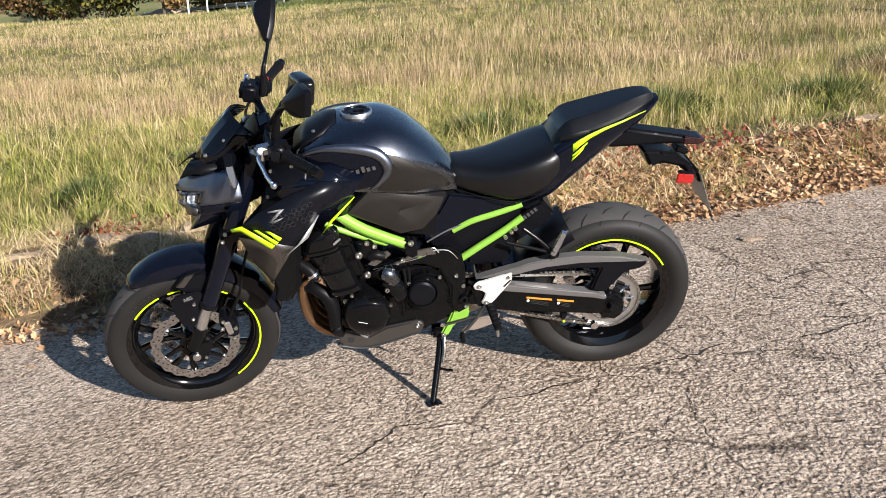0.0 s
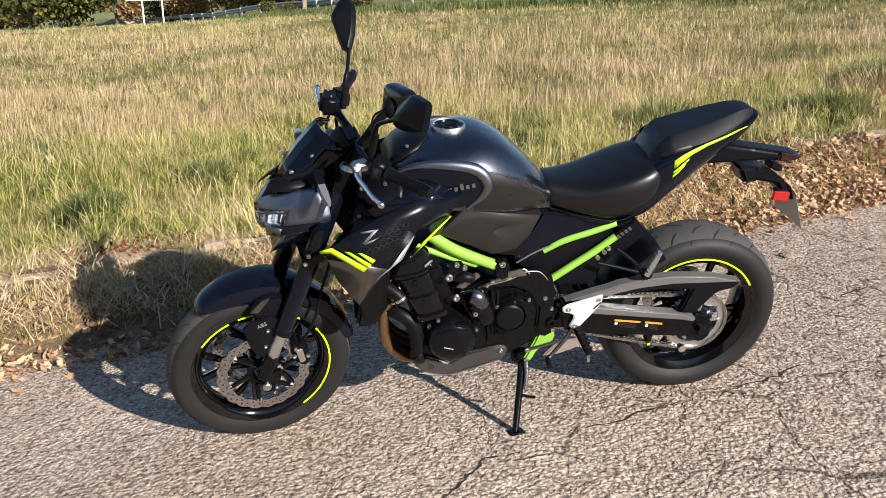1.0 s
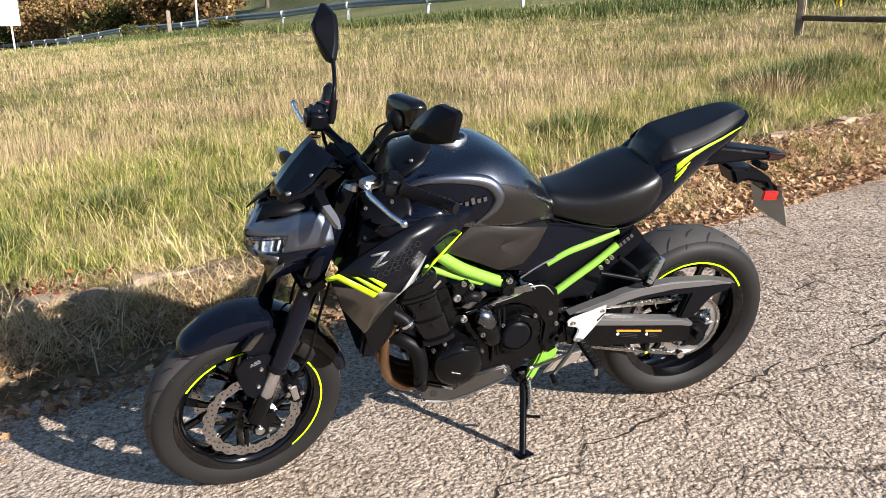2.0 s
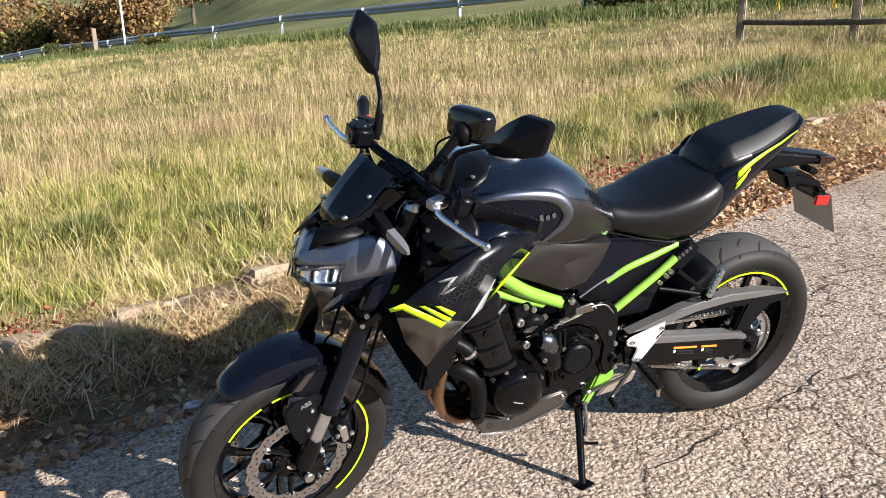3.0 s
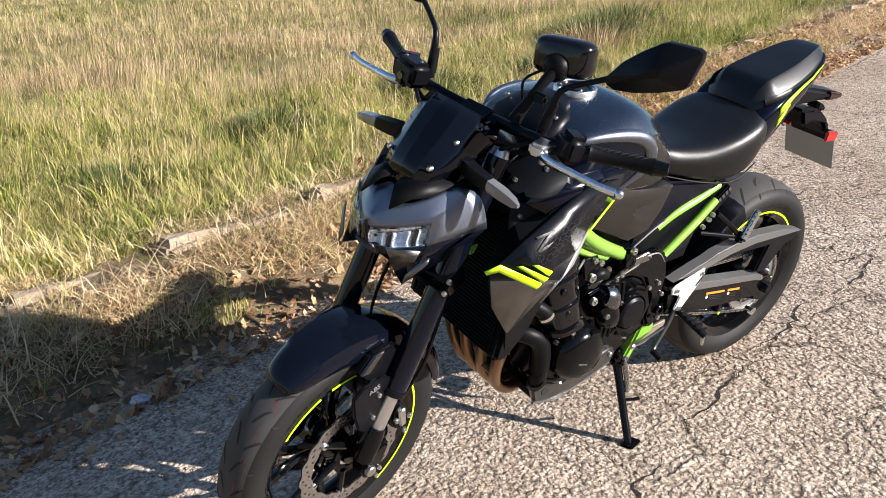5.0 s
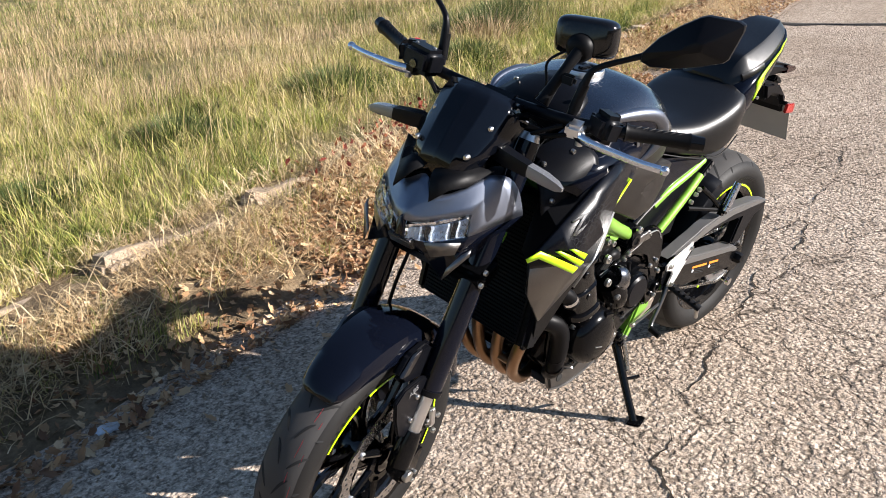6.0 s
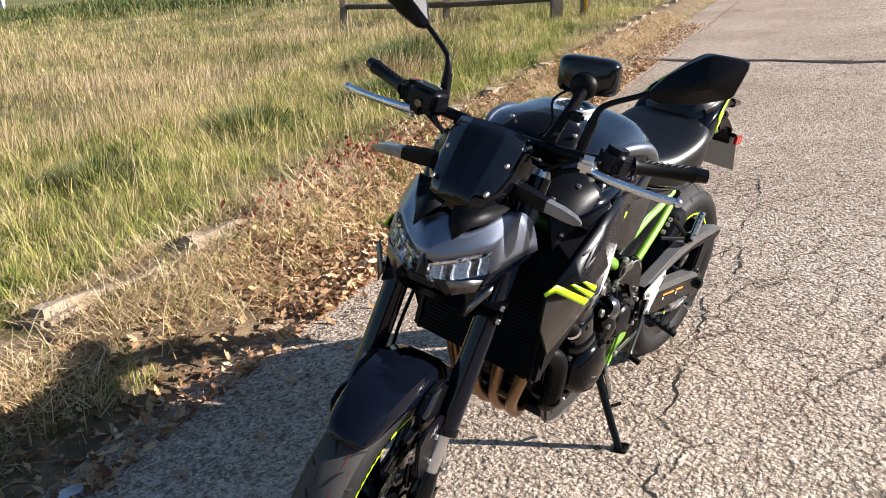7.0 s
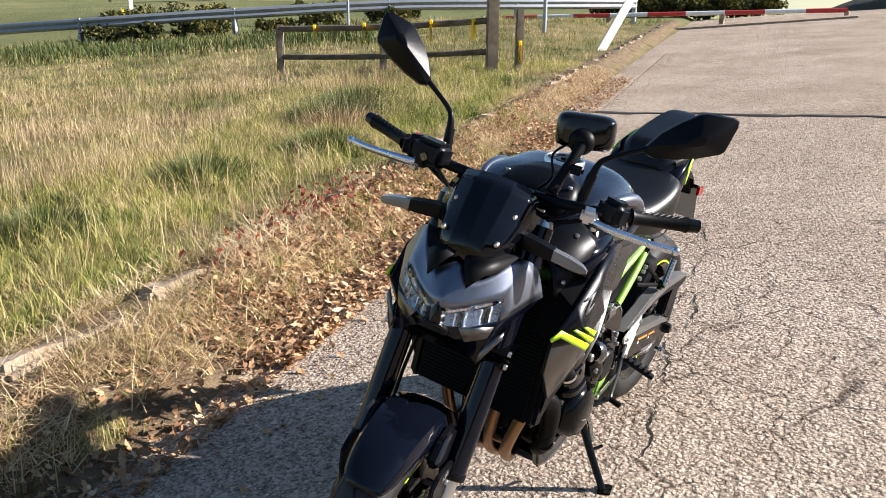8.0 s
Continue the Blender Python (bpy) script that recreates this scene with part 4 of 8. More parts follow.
# bare metallic fangs on both sides of the chin
for sy in (1, -1):
    bm = bmesh.new()
    bm.faces.new([bm.verts.new((x - 0.004, sy * (y - 0.003), z)) for x, y, z in ((-0.677, -0.098, 0.757), (-0.641, -0.132, 0.814), (-0.634, -0.130, 0.828), (-0.650, -0.116, 0.812), (-0.665, -0.098, 0.780))])
    thicken(part("chin_flash", steered(bm), SHROUDGREY, cowl, "grey metallic chin flash"), 0.003)
    bm = bmesh.new()
    bm.faces.new([bm.verts.new((x - 0.004, sy * y, z)) for x, y, z in ((-0.680, -0.048, 0.824), (-0.640, -0.110, 0.834), (-0.646, -0.103, 0.806), (-0.676, -0.066, 0.796))])
    thicken(part("lamp_sill", steered(bm), SHROUDGREY, cowl, "bare grey inlay under the headlamp"), 0.003)
    # headlamp: reflector bowl, fins and clear cover
    def across(u, v, deep):
        a = Vector(face["li"]).lerp(Vector(face["lm"]), u * 2) if u < 0.5 else Vector(face["lm"]).lerp(Vector(face["lo"]), u * 2 - 1)
        b = Vector(face["lib"]).lerp(Vector(face["lmb"]), u * 2) if u < 0.5 else Vector(face["lmb"]).lerp(Vector(face["lob"]), u * 2 - 1)
        p = a.lerp(b, v)
        return Vector((p.x + deep, p.y * sy, p.z))
    bm = bmesh.new()
    rows = [[across(u, v, 0.010 + 0.028 * math.sin(math.pi * min(max(v, 0.05), 0.95)) + (0.010 if (i // 2) % 2 else 0.0)) for v in np.linspace(0, 1, 7)] for i, u in enumerate(np.linspace(0.0, 1.0, 17))]
    loft(rows, bm, closed=False, cap=False)
    lamp = part("headlamp", steered(bm), CHROME, cowl, "clear twin LED headlamp", 20)
    for u in (0.22, 0.30, 0.38, 0.62, 0.70, 0.78):
        fin = loft([[across(u - 0.012, v, 0.006) for v in (0.12, 0.5, 0.88)] + [across(u - 0.03, v, 0.032) for v in (0.88, 0.5, 0.12)],
                    [across(u + 0.012, v, 0.006) for v in (0.12, 0.5, 0.88)] + [across(u - 0.006, v, 0.032) for v in (0.88, 0.5, 0.12)]])
        part("lamp_fin", steered(fin), SATIN if u in (0.30, 0.70) else CHROME, lamp)
    bm = bmesh.new()
    rows = [[across(u, v, -0.002 - 0.004 * math.sin(math.pi * u)) for v in (0.02, 0.35, 0.65, 0.98)] for u in np.linspace(0.03, 0.97, 9)]
    loft(rows, bm, closed=False, cap=False)
    cover = thicken(part("lamp_cover", steered(bm), LENS, lamp, "clear headlamp cover"), 0.0025)
    cover.visible_shadow = False
# position lamp under the nose
pl = part("position_lamp", steered(prism([(-0.706, 0.822), (-0.690, 0.826), (-0.676, 0.800), (-0.690, 0.796)], -0.030, 0.030, 0.004)), SHROUDGREY, cowl, "small grey position lamp")
# black side cheeks behind the face
for sy in (-1, 1):
    part("cowl_side", steered(prism([(-0.555, 0.915), (-0.50, 0.935), (-0.44, 0.92), (-0.42, 0.86), (-0.47, 0.82), (-0.535, 0.82), (-0.575, 0.86)], sy * 0.050, sy * 0.102, 0.01)), DEEP, cowl)
part("lamp_body", steered(block((-0.555, 0, 0.875), (0.12, 0.17, 0.13), (0, 10, 0), 0.02)), DEEP, cowl)

# smoked fly screen: angular, with two pointed lower tips
screen_rows = [[(-0.632, 0, 0.954), (-0.630, 0.040, 0.927), (-0.606, 0.062, 0.950), (-0.566, 0.084, 0.968)],
               [(-0.600, 0, 0.996), (-0.600, 0.036, 0.990), (-0.585, 0.064, 0.986), (-0.556, 0.090, 0.990)],
               [(-0.562, 0, 1.042), (-0.558, 0.040, 1.036), (-0.537, 0.074, 1.024), (-0.507, 0.107, 1.010)],
               [(-0.524, 0, 1.080), (-0.519, 0.042, 1.075), (-0.498, 0.080, 1.062), (-0.462, 0.112, 1.040)],
               [(-0.500, 0, 1.101), (-0.495, 0.038, 1.097), (-0.475, 0.074, 1.084), (-0.440, 0.102, 1.058)]]


full = [[Vector((x, -y, z)) for x, y, z in reversed(r[1:])] + [Vector(q) for q in r] for r in screen_rows]
screen = thicken(part("fly_screen", steered(loft(full, None, closed=False, cap=False)), SMOKE, cowl, "dark smoked angular fly screen", 16), 0.0035, 0.002)
# the black base behind the screen
for sy in (-1, 1):
    bm = bmesh.new()
    pts = [(-0.590, 0.0, 0.945), (-0.640, 0.016, 0.936), (-0.672, 0.040, 0.902), (-0.632, 0.060, 0.922), (-0.600, 0.080, 0.925), (-0.548, 0.104, 0.953), (-0.575, 0.045, 0.955)]
    bm.faces.new([bm.verts.new((x - 0.009, (y + (0.003 if y else 0)) * sy, z + 0.010)) for x, y, z in pts])
    thicken(part("screen_base", steered(bm), DEEP, cowl, "black pointed screen base"), 0.004)
    for x, y, z in ((-0.529, 0.067, 1.033), (-0.592, 0.060, 0.988)):
        part("screen_bolt", steered(lathe([(0, -0.006), (0.004, -0.0055), (0.0062, -0.002), (0.0062, 0.006)], (x - 0.002, y * sy, z), 14, None, "x")), BOLT, cowl, "silver screen bolt")

# instrument panel behind the screen
dash = part("instrument_panel", steered(block((-0.432, 0, 1.018), (0.035, 0.155, 0.085), (0, 40, 0), 0.012)), MATTE, bike, "black instrument panel")
part("display", steered(block((-0.418, 0, 1.030), (0.004, 0.130, 0.064), (0, 40, 0), 0.0015)), DISPLAY, dash, "glossy dark display")

# front indicators
for sy in (-1, 1):
    stalk = loft([[(x + dx * 0.5, sy * y, z + dz) for dx, dz in ((-0.022 * k, -0.013 * k), (0.022 * k, -0.013 * k), (0.026 * k, 0), (0.02 * k, 0.012 * k), (-0.02 * k, 0.012 * k), (-0.026 * k, 0))]
                  for x, y, z, k in ((-0.515, 0.080, 0.990, 1.25), (-0.528, 0.120, 0.990, 1.25), (-0.529, 0.168, 0.984, 1.05))])
    ind = part("front_indicator", steered(stalk), MATTE, cowl, "front indicator with a clear lens")
    lens = loft([[(x + dx * 0.5, sy * y, z + dz) for dx, dz in ((-0.022 * k, -0.012 * k), (0.022 * k, -0.012 * k), (0.027 * k, 0), (0.02 * k, 0.012 * k), (-0.02 * k, 0.012 * k), (-0.027 * k, 0))]
                 for x, y, z, k in ((-0.529, 0.166, 0.984, 0.98), (-0.527, 0.205, 0.978, 0.95), (-0.525, 0.232, 0.972, 0.72), (-0.524, 0.244, 0.969, 0.3))])
    part("indicator_lens", steered(lens), GREYLENS, ind, "clear ribbed indicator lens")

# --- handlebar ---
half_bar = [(-0.298, 0.402, 1.063), (-0.335, 0.335, 1.062), (-0.372, 0.262, 1.057), (-0.400, 0.190, 1.056), (-0.405, 0.130, 1.052), (-0.396, 0.060, 1.045)]
bar_pts = flip_y(half_bar) + [(-0.392, 0, 1.042)] + half_bar[::-1]
bar = part("handlebar", steered(tube(bar_pts, 0.0125, sides=14)), MATTE, bike, "black tapered handlebar")
part("bar_clamp", steered(block((-0.395, 0, 1.030), (0.045, 0.09, 0.055), (0, -20, 0), 0.008)), SATIN, bar)
for sy in (-1, 1):
    g0, g1 = Vector((-0.363, sy * 0.278, 1.058)), Vector((-0.304, sy * 0.392, 1.062))
    run = (g1 - g0).normalized()
    grip = part("grip", steered(tube([g0, g0.lerp(g1, 0.06), g0.lerp(g1, 0.5), g0.lerp(g1, 0.94), g1], [0.0205, 0.0165, 0.0155, 0.0165, 0.0185], sides=18, smooth=False)), DEEP, bar, "black rubber grip with angular ribs")
    for k in range(7):
        a, b = g0.lerp(g1, 0.14 + 0.11 * k), g0.lerp(g1, 0.22 + 0.11 * k)
        part("grip_rib", steered(tube([a + Vector((-0.0135, -sy * 0.006, 0.004)), (a + b) / 2 + Vector((-0.010, -sy * 0.004, 0.0125)), b + Vector((0.002, 0, 0.0162))], 0.0022, sides=6, per=3)), DEEP, grip)
    part("bar_end", steered(tube([g1, g1 + run * 0.028], [0.0165, 0.0145], sides=16, smooth=False)), SATIN, bar)
    sw = part("switch_housing", steered(block((-0.380, sy * 0.240, 1.060), (0.056, 0.068, 0.062), (0, 10, 27 * sy), 0.015, seg=3)), MATTE, bar, "black switch housing")
    part("switch", steered(block((-0.362, sy * 0.252, 1.080), (0.014, 0.018, 0.016), (0, 0, 27 * sy), 0.003)), RED if sy > 0 else DEEP, sw, "red engine stop switch" if sy > 0 else "")
    perch = part("lever_perch", steered(block((-0.420, sy * 0.198, 1.052), (0.056, 0.036, 0.028), (0, 0, -12 * sy), 0.007)), ALU if sy < 0 else MATTE, bar, "bare lever perch" if sy < 0 else "black brake master cylinder")
    lev = tube([(-0.430, sy * 0.200, 1.045), (-0.443, sy * 0.24, 1.044), (-0.436, sy * 0.30, 1.040), (-0.430, sy * 0.350, 1.038), (-0.420, sy * 0.386, 1.037)], [0.0085, 0.0075, 0.0065, 0.0060, 0.0062], sides=10, flat=1.35)
    lever = part("clutch_lever" if sy < 0 else "brake_lever", steered(lev), LEVER, bar, "polished bare metal lever")
    ball = bmesh.new()
    bmesh.ops.create_uvsphere(ball, u_segments=14, v_segments=9, radius=0.0100)
    bmesh.ops.translate(ball, vec=(-0.418, sy * 0.394, 1.037), verts=ball.verts)
    part("lever_ball", steered(ball), LEVER, lever)
    part("pivot_bolt", steered(lathe([(0, 0.012), (0.006, 0.012), (0.008, 0.009), (0.008, -0.018)], (-0.432, sy * 0.216, 1.044), 14, None, "z")), BOLT, lever)
    part("cable", steered(tube([(-0.425, sy * 0.17, 1.050), (-0.450, sy * 0.12, 1.02), (-0.43, sy * 0.075, 0.97), (-0.39, sy * 0.05, 0.92)], 0.0048, sides=8)), DEEP, bar)
    part("wiring", steered(tube([(-0.385, sy * 0.225, 1.042), (-0.41, sy * 0.16, 1.020), (-0.41, sy * 0.09, 0.985), (-0.38, sy * 0.045, 0.94)], 0.0055, sides=8)), DEEP, bar)
    # mirror
    stem = [(-0.385, sy * 0.166, 1.060), (-0.376, sy * 0.171, 1.110), (-0.368, sy * 0.178, 1.150), (-0.359, sy * 0.194, 1.168), (-0.344, sy * 0.236, 1.192), (-0.334, sy * 0.270, 1.211)]
    mir = part("mirror", steered(tube(stem, [0.011, 0.0105, 0.0072, 0.0062, 0.0060, 0.0068], sides=10)), MATTE, bar, "black angular rear-view mirror on a stem")
    part("stem_boot", steered(tube([(-0.382, sy * 0.167, 1.072), (-0.370, sy * 0.173, 1.126)], [0.0125, 0.011], sides=14, smooth=False)), DEEP, mir)
    o = Vector((-0.336, sy * 0.262, 1.205))
    # the two heads are not set alike: the right one is tipped back
    eu = Vector((0.20, sy * 0.91, 0.36) if sy < 0 else (0.06, 0.86, 0.48)).normalized()
    ev = Vector((0.02, -sy * 0.36, 0.91) if sy < 0 else (0.55, -0.30, 0.80))
    ev = (ev - eu * ev.dot(eu)).normalized()
    en = eu.cross(ev) * sy
    shape = [(0.0, 0.008), (0.035, 0.033), (0.075, 0.050), (0.115, 0.062), (0.130, 0.063), (0.184, 0.046), (0.193, 0.038), (0.190, 0.026), (0.160, -0.022), (0.150, -0.027), (0.105, -0.030), (0.055, -0.028), (0.012, -0.020), (-0.004, -0.008)]
    face_n = -1 if (en.x < 0) else 1
    en = en * face_n
    rings = [[o + eu * (0.105 + (a - 0.105) * k) + ev * (0.012 + (b - 0.012) * k) + en * d for a, b in shape] for k, d in ((0.16, -0.048), (0.22, -0.047), (0.97, -0.010), (1.0, -0.004), (1.0, 0.006), (0.96, 0.009))]
    part("mirror_head", steered(loft(rings)), MATTE, mir, "black mirror shell", 22)
    rings = [[o + eu * (0.085 + (a - 0.085) * 0.9) + ev * (b * 0.9) + en * d for a, b in shape] for d in (0.008, 0.0105)]
    part("mirror_glass", steered(loft(rings)), MIRROR, mir, "mirror glass")
# brake fluid reservoir on the right
res = part("brake_reservoir", steered(block((-0.422, 0.186, 1.074), (0.062, 0.086, 0.058), (0, 8, -12), 0.013, seg=3)), MATTE, bar, "black brake fluid reservoir")
part("sight_glass", steered(lathe([(0, -0.004), (0.009, -0.004), (0.010, 0.0), (0.010, 0.006)], (-0.454, 0.190, 1.070), 18, None, "x")), GRAPHITE, res, "round sight glass")
for dy in (-0.024, 0.024):
    part("lid_screw", steered(bolt((-0.420, 0.186 + dy, 1.103), 0.004, 0.003, None, "z")), BOLT, res)

# small navigation unit on a ball mount
def pillow_rings(half_y, half_z, steps, n=40):
    """Rounded-rectangle rings along x: steps of (x, share of size)."""
    out = []
    for x, k in steps:
        ring = []
        for j in range(n):
            a = 2 * math.pi * j / n
            u, v = math.cos(a), math.sin(a)
            ring.append((x, k * half_y * math.copysign(abs(u) ** 0.42, u), k * half_z * math.copysign(abs(v) ** 0.42, v)))
        out.append(ring)
    return out


NAVPOSE = pose(-0.286, -0.116, 1.190, -6, 10, 11)
bm = loft(pillow_rings(0.068, 0.041, ((-0.022, 0.70), (-0.019, 0.84), (-0.012, 0.93), (0.0, 0.98), (0.010, 1.0), (0.016, 0.99), (0.019, 0.95))))
bm.transform(NAVPOSE)
nav = part("navigation_unit", steered(bm), NAVCASE, bike, "black navigation unit on a ball mount")
bm = loft(pillow_rings(0.056, 0.031, ((0.018, 1.0), (0.0205, 1.0), (0.0212, 0.98))))
bm.transform(NAVPOSE)
part("screen", steered(bm), DISPLAY, nav, "dark navigation screen")
part("cradle", steered(lathe([(0, -0.034), (0.016, -0.034), (0.024, -0.028), (0.030, -0.020), (0.030, 0.0), (0, 0.0)], (-0.296, -0.118, 1.172), 26, None, "x")), DEEP, nav)
part("ball_arm", steered(tube([(-0.322, -0.122, 1.168), (-0.350, -0.116, 1.136), (-0.372, -0.106, 1.100), (-0.392, -0.098, 1.064)], [0.014, 0.011, 0.012, 0.016], sides=12)), DEEP, nav)
part("clamp_knob", steered(block((-0.366, -0.134, 1.122), (0.016, 0.035, 0.022), (0, 15, 0), 0.006)), DEEP, nav)
part("power_cable", steered(tube([(-0.300, -0.100, 1.165), (-0.345, -0.070, 1.135), (-0.360, -0.085, 1.090), (-0.350, -0.06, 1.05)], 0.003, sides=6)), DEEP, nav)

# --- tank ---
def section(x, ztop, wsh, zsh, wbot, zbot):
    """Half of the tank's outline at x, from the top to the lower edge."""
    return [(x, 0, ztop), (x, -0.35 * wsh, ztop - 0.003), (x, -0.68 * wsh, ztop - 0.016), (x, -0.90 * wsh, zsh + (ztop - zsh) * 0.42), (x, -wsh, zsh),
            (x, -0.98 * wsh, zsh - (zsh - zbot) * 0.35), (x, -0.5 * (wsh + wbot), zsh - (zsh - zbot) * 0.7), (x, -wbot, zbot)]


tank_secs = [section(-0.305, 0.985, 0.105, 0.955, 0.09, 0.90), section(-0.27, 1.020, 0.140, 0.985, 0.12, 0.88), section(-0.20, 1.046, 0.172, 1.000, 0.14, 0.86),
             section(-0.12, 1.054, 0.184, 0.994, 0.150, 0.850), section(-0.04, 1.054, 0.186, 0.972, 0.156, 0.845), section(0.03, 1.028, 0.172, 0.942, 0.150, 0.835),
             section(0.09, 0.984, 0.146, 0.912, 0.132, 0.825), section(0.14, 0.936, 0.116, 0.882, 0.108, 0.815), section(0.178, 0.890, 0.092, 0.852, 0.092, 0.808), section(0.192, 0.862, 0.080, 0.842, 0.084, 0.806)]


def smooth_body(secs, per_x=5, per_s=3):
    cols = [catmull([s[k] for s in secs], per_x) for k in range(len(secs[0]))]
    rows = [catmull([c[i] for c in cols], per_s) for i in range(len(cols[0]))]
    rings = []
    for r in rows:
        back = [Vector((p.x, -p.y, p.z)) for p in reversed(r[1:])]
        rings.append(back + r)
    return loft(rings)


def body_side(secs, x, z):
    """The half-width of such a body at x and z, on its smooth surface."""
    cols = [[c for c in catmull([s[k] for s in secs], 5)] for k in range(len(secs[0]))]
    xs = [c.x for c in cols[0]]
    i = max(k for k in range(len(xs) - 1) if xs[k] <= x)
    f = min(max((x - xs[i]) / (xs[i + 1] - xs[i]), 0), 1)
    prof = catmull([c[i].lerp(c[i + 1], f) for c in cols], 3)
    best = 0.0
    for p, q in zip(prof[1:], prof[2:]):
        if max(p.z, q.z) >= z >= min(p.z, q.z):
            k = (p.z - z) / (p.z - q.z) if abs(p.z - q.z) > 1e-6 else 0
            best = max(best, abs(p.y + (q.y - p.y) * k))
    return best or abs(prof[-1].y)


tank = part("fuel_tank", smooth_body(tank_secs), GRAPHITE, bike, "sculpted graphite fuel tank with black side panels", 60)


def tank_patch(outline, lift, thick, n_in=6):
    """A panel laid on the tank's side: outline of (x, z)."""
    cx = sum(p[0] for p in outline) / len(outline)
    cz = sum(p[1] for p in outline) / len(outline)
    dense = [tuple(v)[:2] for v in catmull([(x, z, 0) for x, z in outline + outline[:1]], 4)][:-1]
    rings = []
    for k in np.linspace(1, 0.02, n_in):
        rings.append([(cx + (x - cx) * k, -body_side(tank_secs, cx + (x - cx) * k, cz + (z - cz) * k) - lift, cz + (z - cz) * k) for x, z in dense])
    edge = [(x, y + thick, z) for x, y, z in rings[0]]
    return loft([edge] + rings, cap=False)


side_outline = [(-0.296, 0.955), (-0.23, 0.995), (-0.14, 1.000), (-0.070, 0.984), (-0.040, 0.950), (-0.052, 0.912), (-0.088, 0.872), (-0.16, 0.862), (-0.26, 0.885)]
rim_line = [(-0.295, 0.965), (-0.23, 1.004), (-0.14, 1.009), (-0.062, 0.992), (-0.028, 0.952), (-0.040, 0.908), (-0.082, 0.862)]
for sy in (-1, 1):
    bm = tank_patch(side_outline, 0.004, 0.02)
    rm = tube([(x, -body_side(tank_secs, x, z) - 0.002, z) for x, z in rim_line], [0.004, 0.010, 0.015, 0.018, 0.017, 0.013, 0.005], sides=10)
    marks = []
    for k in range(8):
        x = -0.185 + 0.0165 * k
        z = 0.922 + 0.0035 * k
        hgt = 0.020 if k in (0, 5) else 0.013
        y = -body_side(tank_secs, x, z) - 0.0085
        marks.append(block((x, y, z + hgt / 2 - 0.006), (0.0105, 0.0022, hgt), (0, -12, 0), 0.0006))
    if sy > 0:
        for b in (bm, rm, *marks):
            bmesh.ops.scale(b, vec=(1, -1, 1), verts=b.verts)
    pn = part("tank_side_panel", bm, GLOSS, tank, "glossy black tank side panel", 60)
    # the rim has the paler cowl paint to suggest the sun's highlight
    part("tank_rim", rm, COWLGREY, tank, "raised graphite edge round the side panel, paler for its highlight")
    for b in marks:
        part("tank_badge_bar", b, BADGE, pn, "raised dark grey badge stroke")
    kp = tank_patch([(-0.035, 0.985), (0.015, 0.965), (0.070, 0.925), (0.120, 0.890), (0.160, 0.852), (0.164, 0.826), (0.10, 0.838), (0.01, 0.846), (-0.065, 0.860), (-0.028, 0.900), (-0.014, 0.945)], 0.0035, 0.02)
    if sy > 0:
        bmesh.ops.scale(kp, vec=(1, -1, 1), verts=kp.verts)
    part("tank_knee_panel", kp, KNEEGREY, tank, "satin bronze-grey knee panel on the tank", 60)
    # ribbed knee cover below the tank
    kc = [(-0.172, 0.778), (-0.095, 0.854), (0.02, 0.834), (0.152, 0.808), (0.120, 0.745), (0.075, 0.700), (0.0, 0.690), (-0.06, 0.722)]
    bm = bmesh.new()
    rings = []
    for k, y in ((1.0, 0.10), (1.0, 0.142), (0.96, 0.152), (0.80, 0.157), (0.5, 0.159), (0.05, 0.160)):
        rings.append([(-0.005 + (x + 0.005) * k, sy * (y - 0.10 * max(0, x - 0.03) * (1 if y > 0.12 else 0)), 0.772 + (z - 0.772) * k) for x, z in kc])
    loft(rings, bm, cap=False)
    bm.verts.ensure_lookup_table()
    bm.faces.new(bm.verts[-len(kc):])
    part("knee_cover", bm, KNEEGREY, bike, "dull graphite knee cover", 24)

# filler cap
cap_c = Vector((-0.112, 0.0, 1.052))
cap = part("filler_cap", lathe([(0, 0.010), (0.024, 0.010), (0.026, 0.007), (0.034, 0.007), (0.036, 0.0105), (0.047, 0.0105), (0.050, 0.008), (0.050, -0.01)], cap_c, 48, None, "z"), SATIN, tank, "round fuel filler cap with a bare rim")
part("cap_rim", lathe([(0.0445, 0.0105), (0.0455, 0.0125), (0.050, 0.0122), (0.0515, 0.010), (0.0515, -0.01), (0.0445, -0.01)], cap_c, 48, None, "z"), ALU, cap, "bare metal ring")
for k in range(5):
    a = 2 * math.pi * k / 5 + 0.4
    part("cap_screw", bolt(cap_c + Vector((0.0405 * math.cos(a), 0.0405 * math.sin(a), 0.0105)), 0.0032, 0.002, None, "z"), BOLT, cap)
part("key_flap", block(cap_c + Vector((0.008, 0, 0.0115)), (0.036, 0.016, 0.005), (0, 0, 0), 0.002), MATTE, cap)
# black cover in front of the filler with two bolts
fc = loft([[(-0.315, y * 0.085, 0.990 - 0.015 * y * y) for y in np.linspace(-1, 1, 9)], [(-0.27, y * 0.115, 1.030 - 0.02 * y * y) for y in np.linspace(-1, 1, 9)],
           [(-0.215, y * 0.10, 1.054 - 0.02 * y * y) for y in np.linspace(-1, 1, 9)], [(-0.178, y * 0.055, 1.062 - 0.01 * y * y) for y in np.linspace(-1, 1, 9)]], None, closed=False, cap=False)
fcp = thicken(part("tank_front_cover", fc, MATTE, tank, "black cover ahead of the filler cap"), 0.006)
for sy in (-1, 1):
    part("cover_bolt", bolt((-0.245, sy * 0.085, 1.034), 0.006, 0.005, None, "z"), BOLT, fcp)

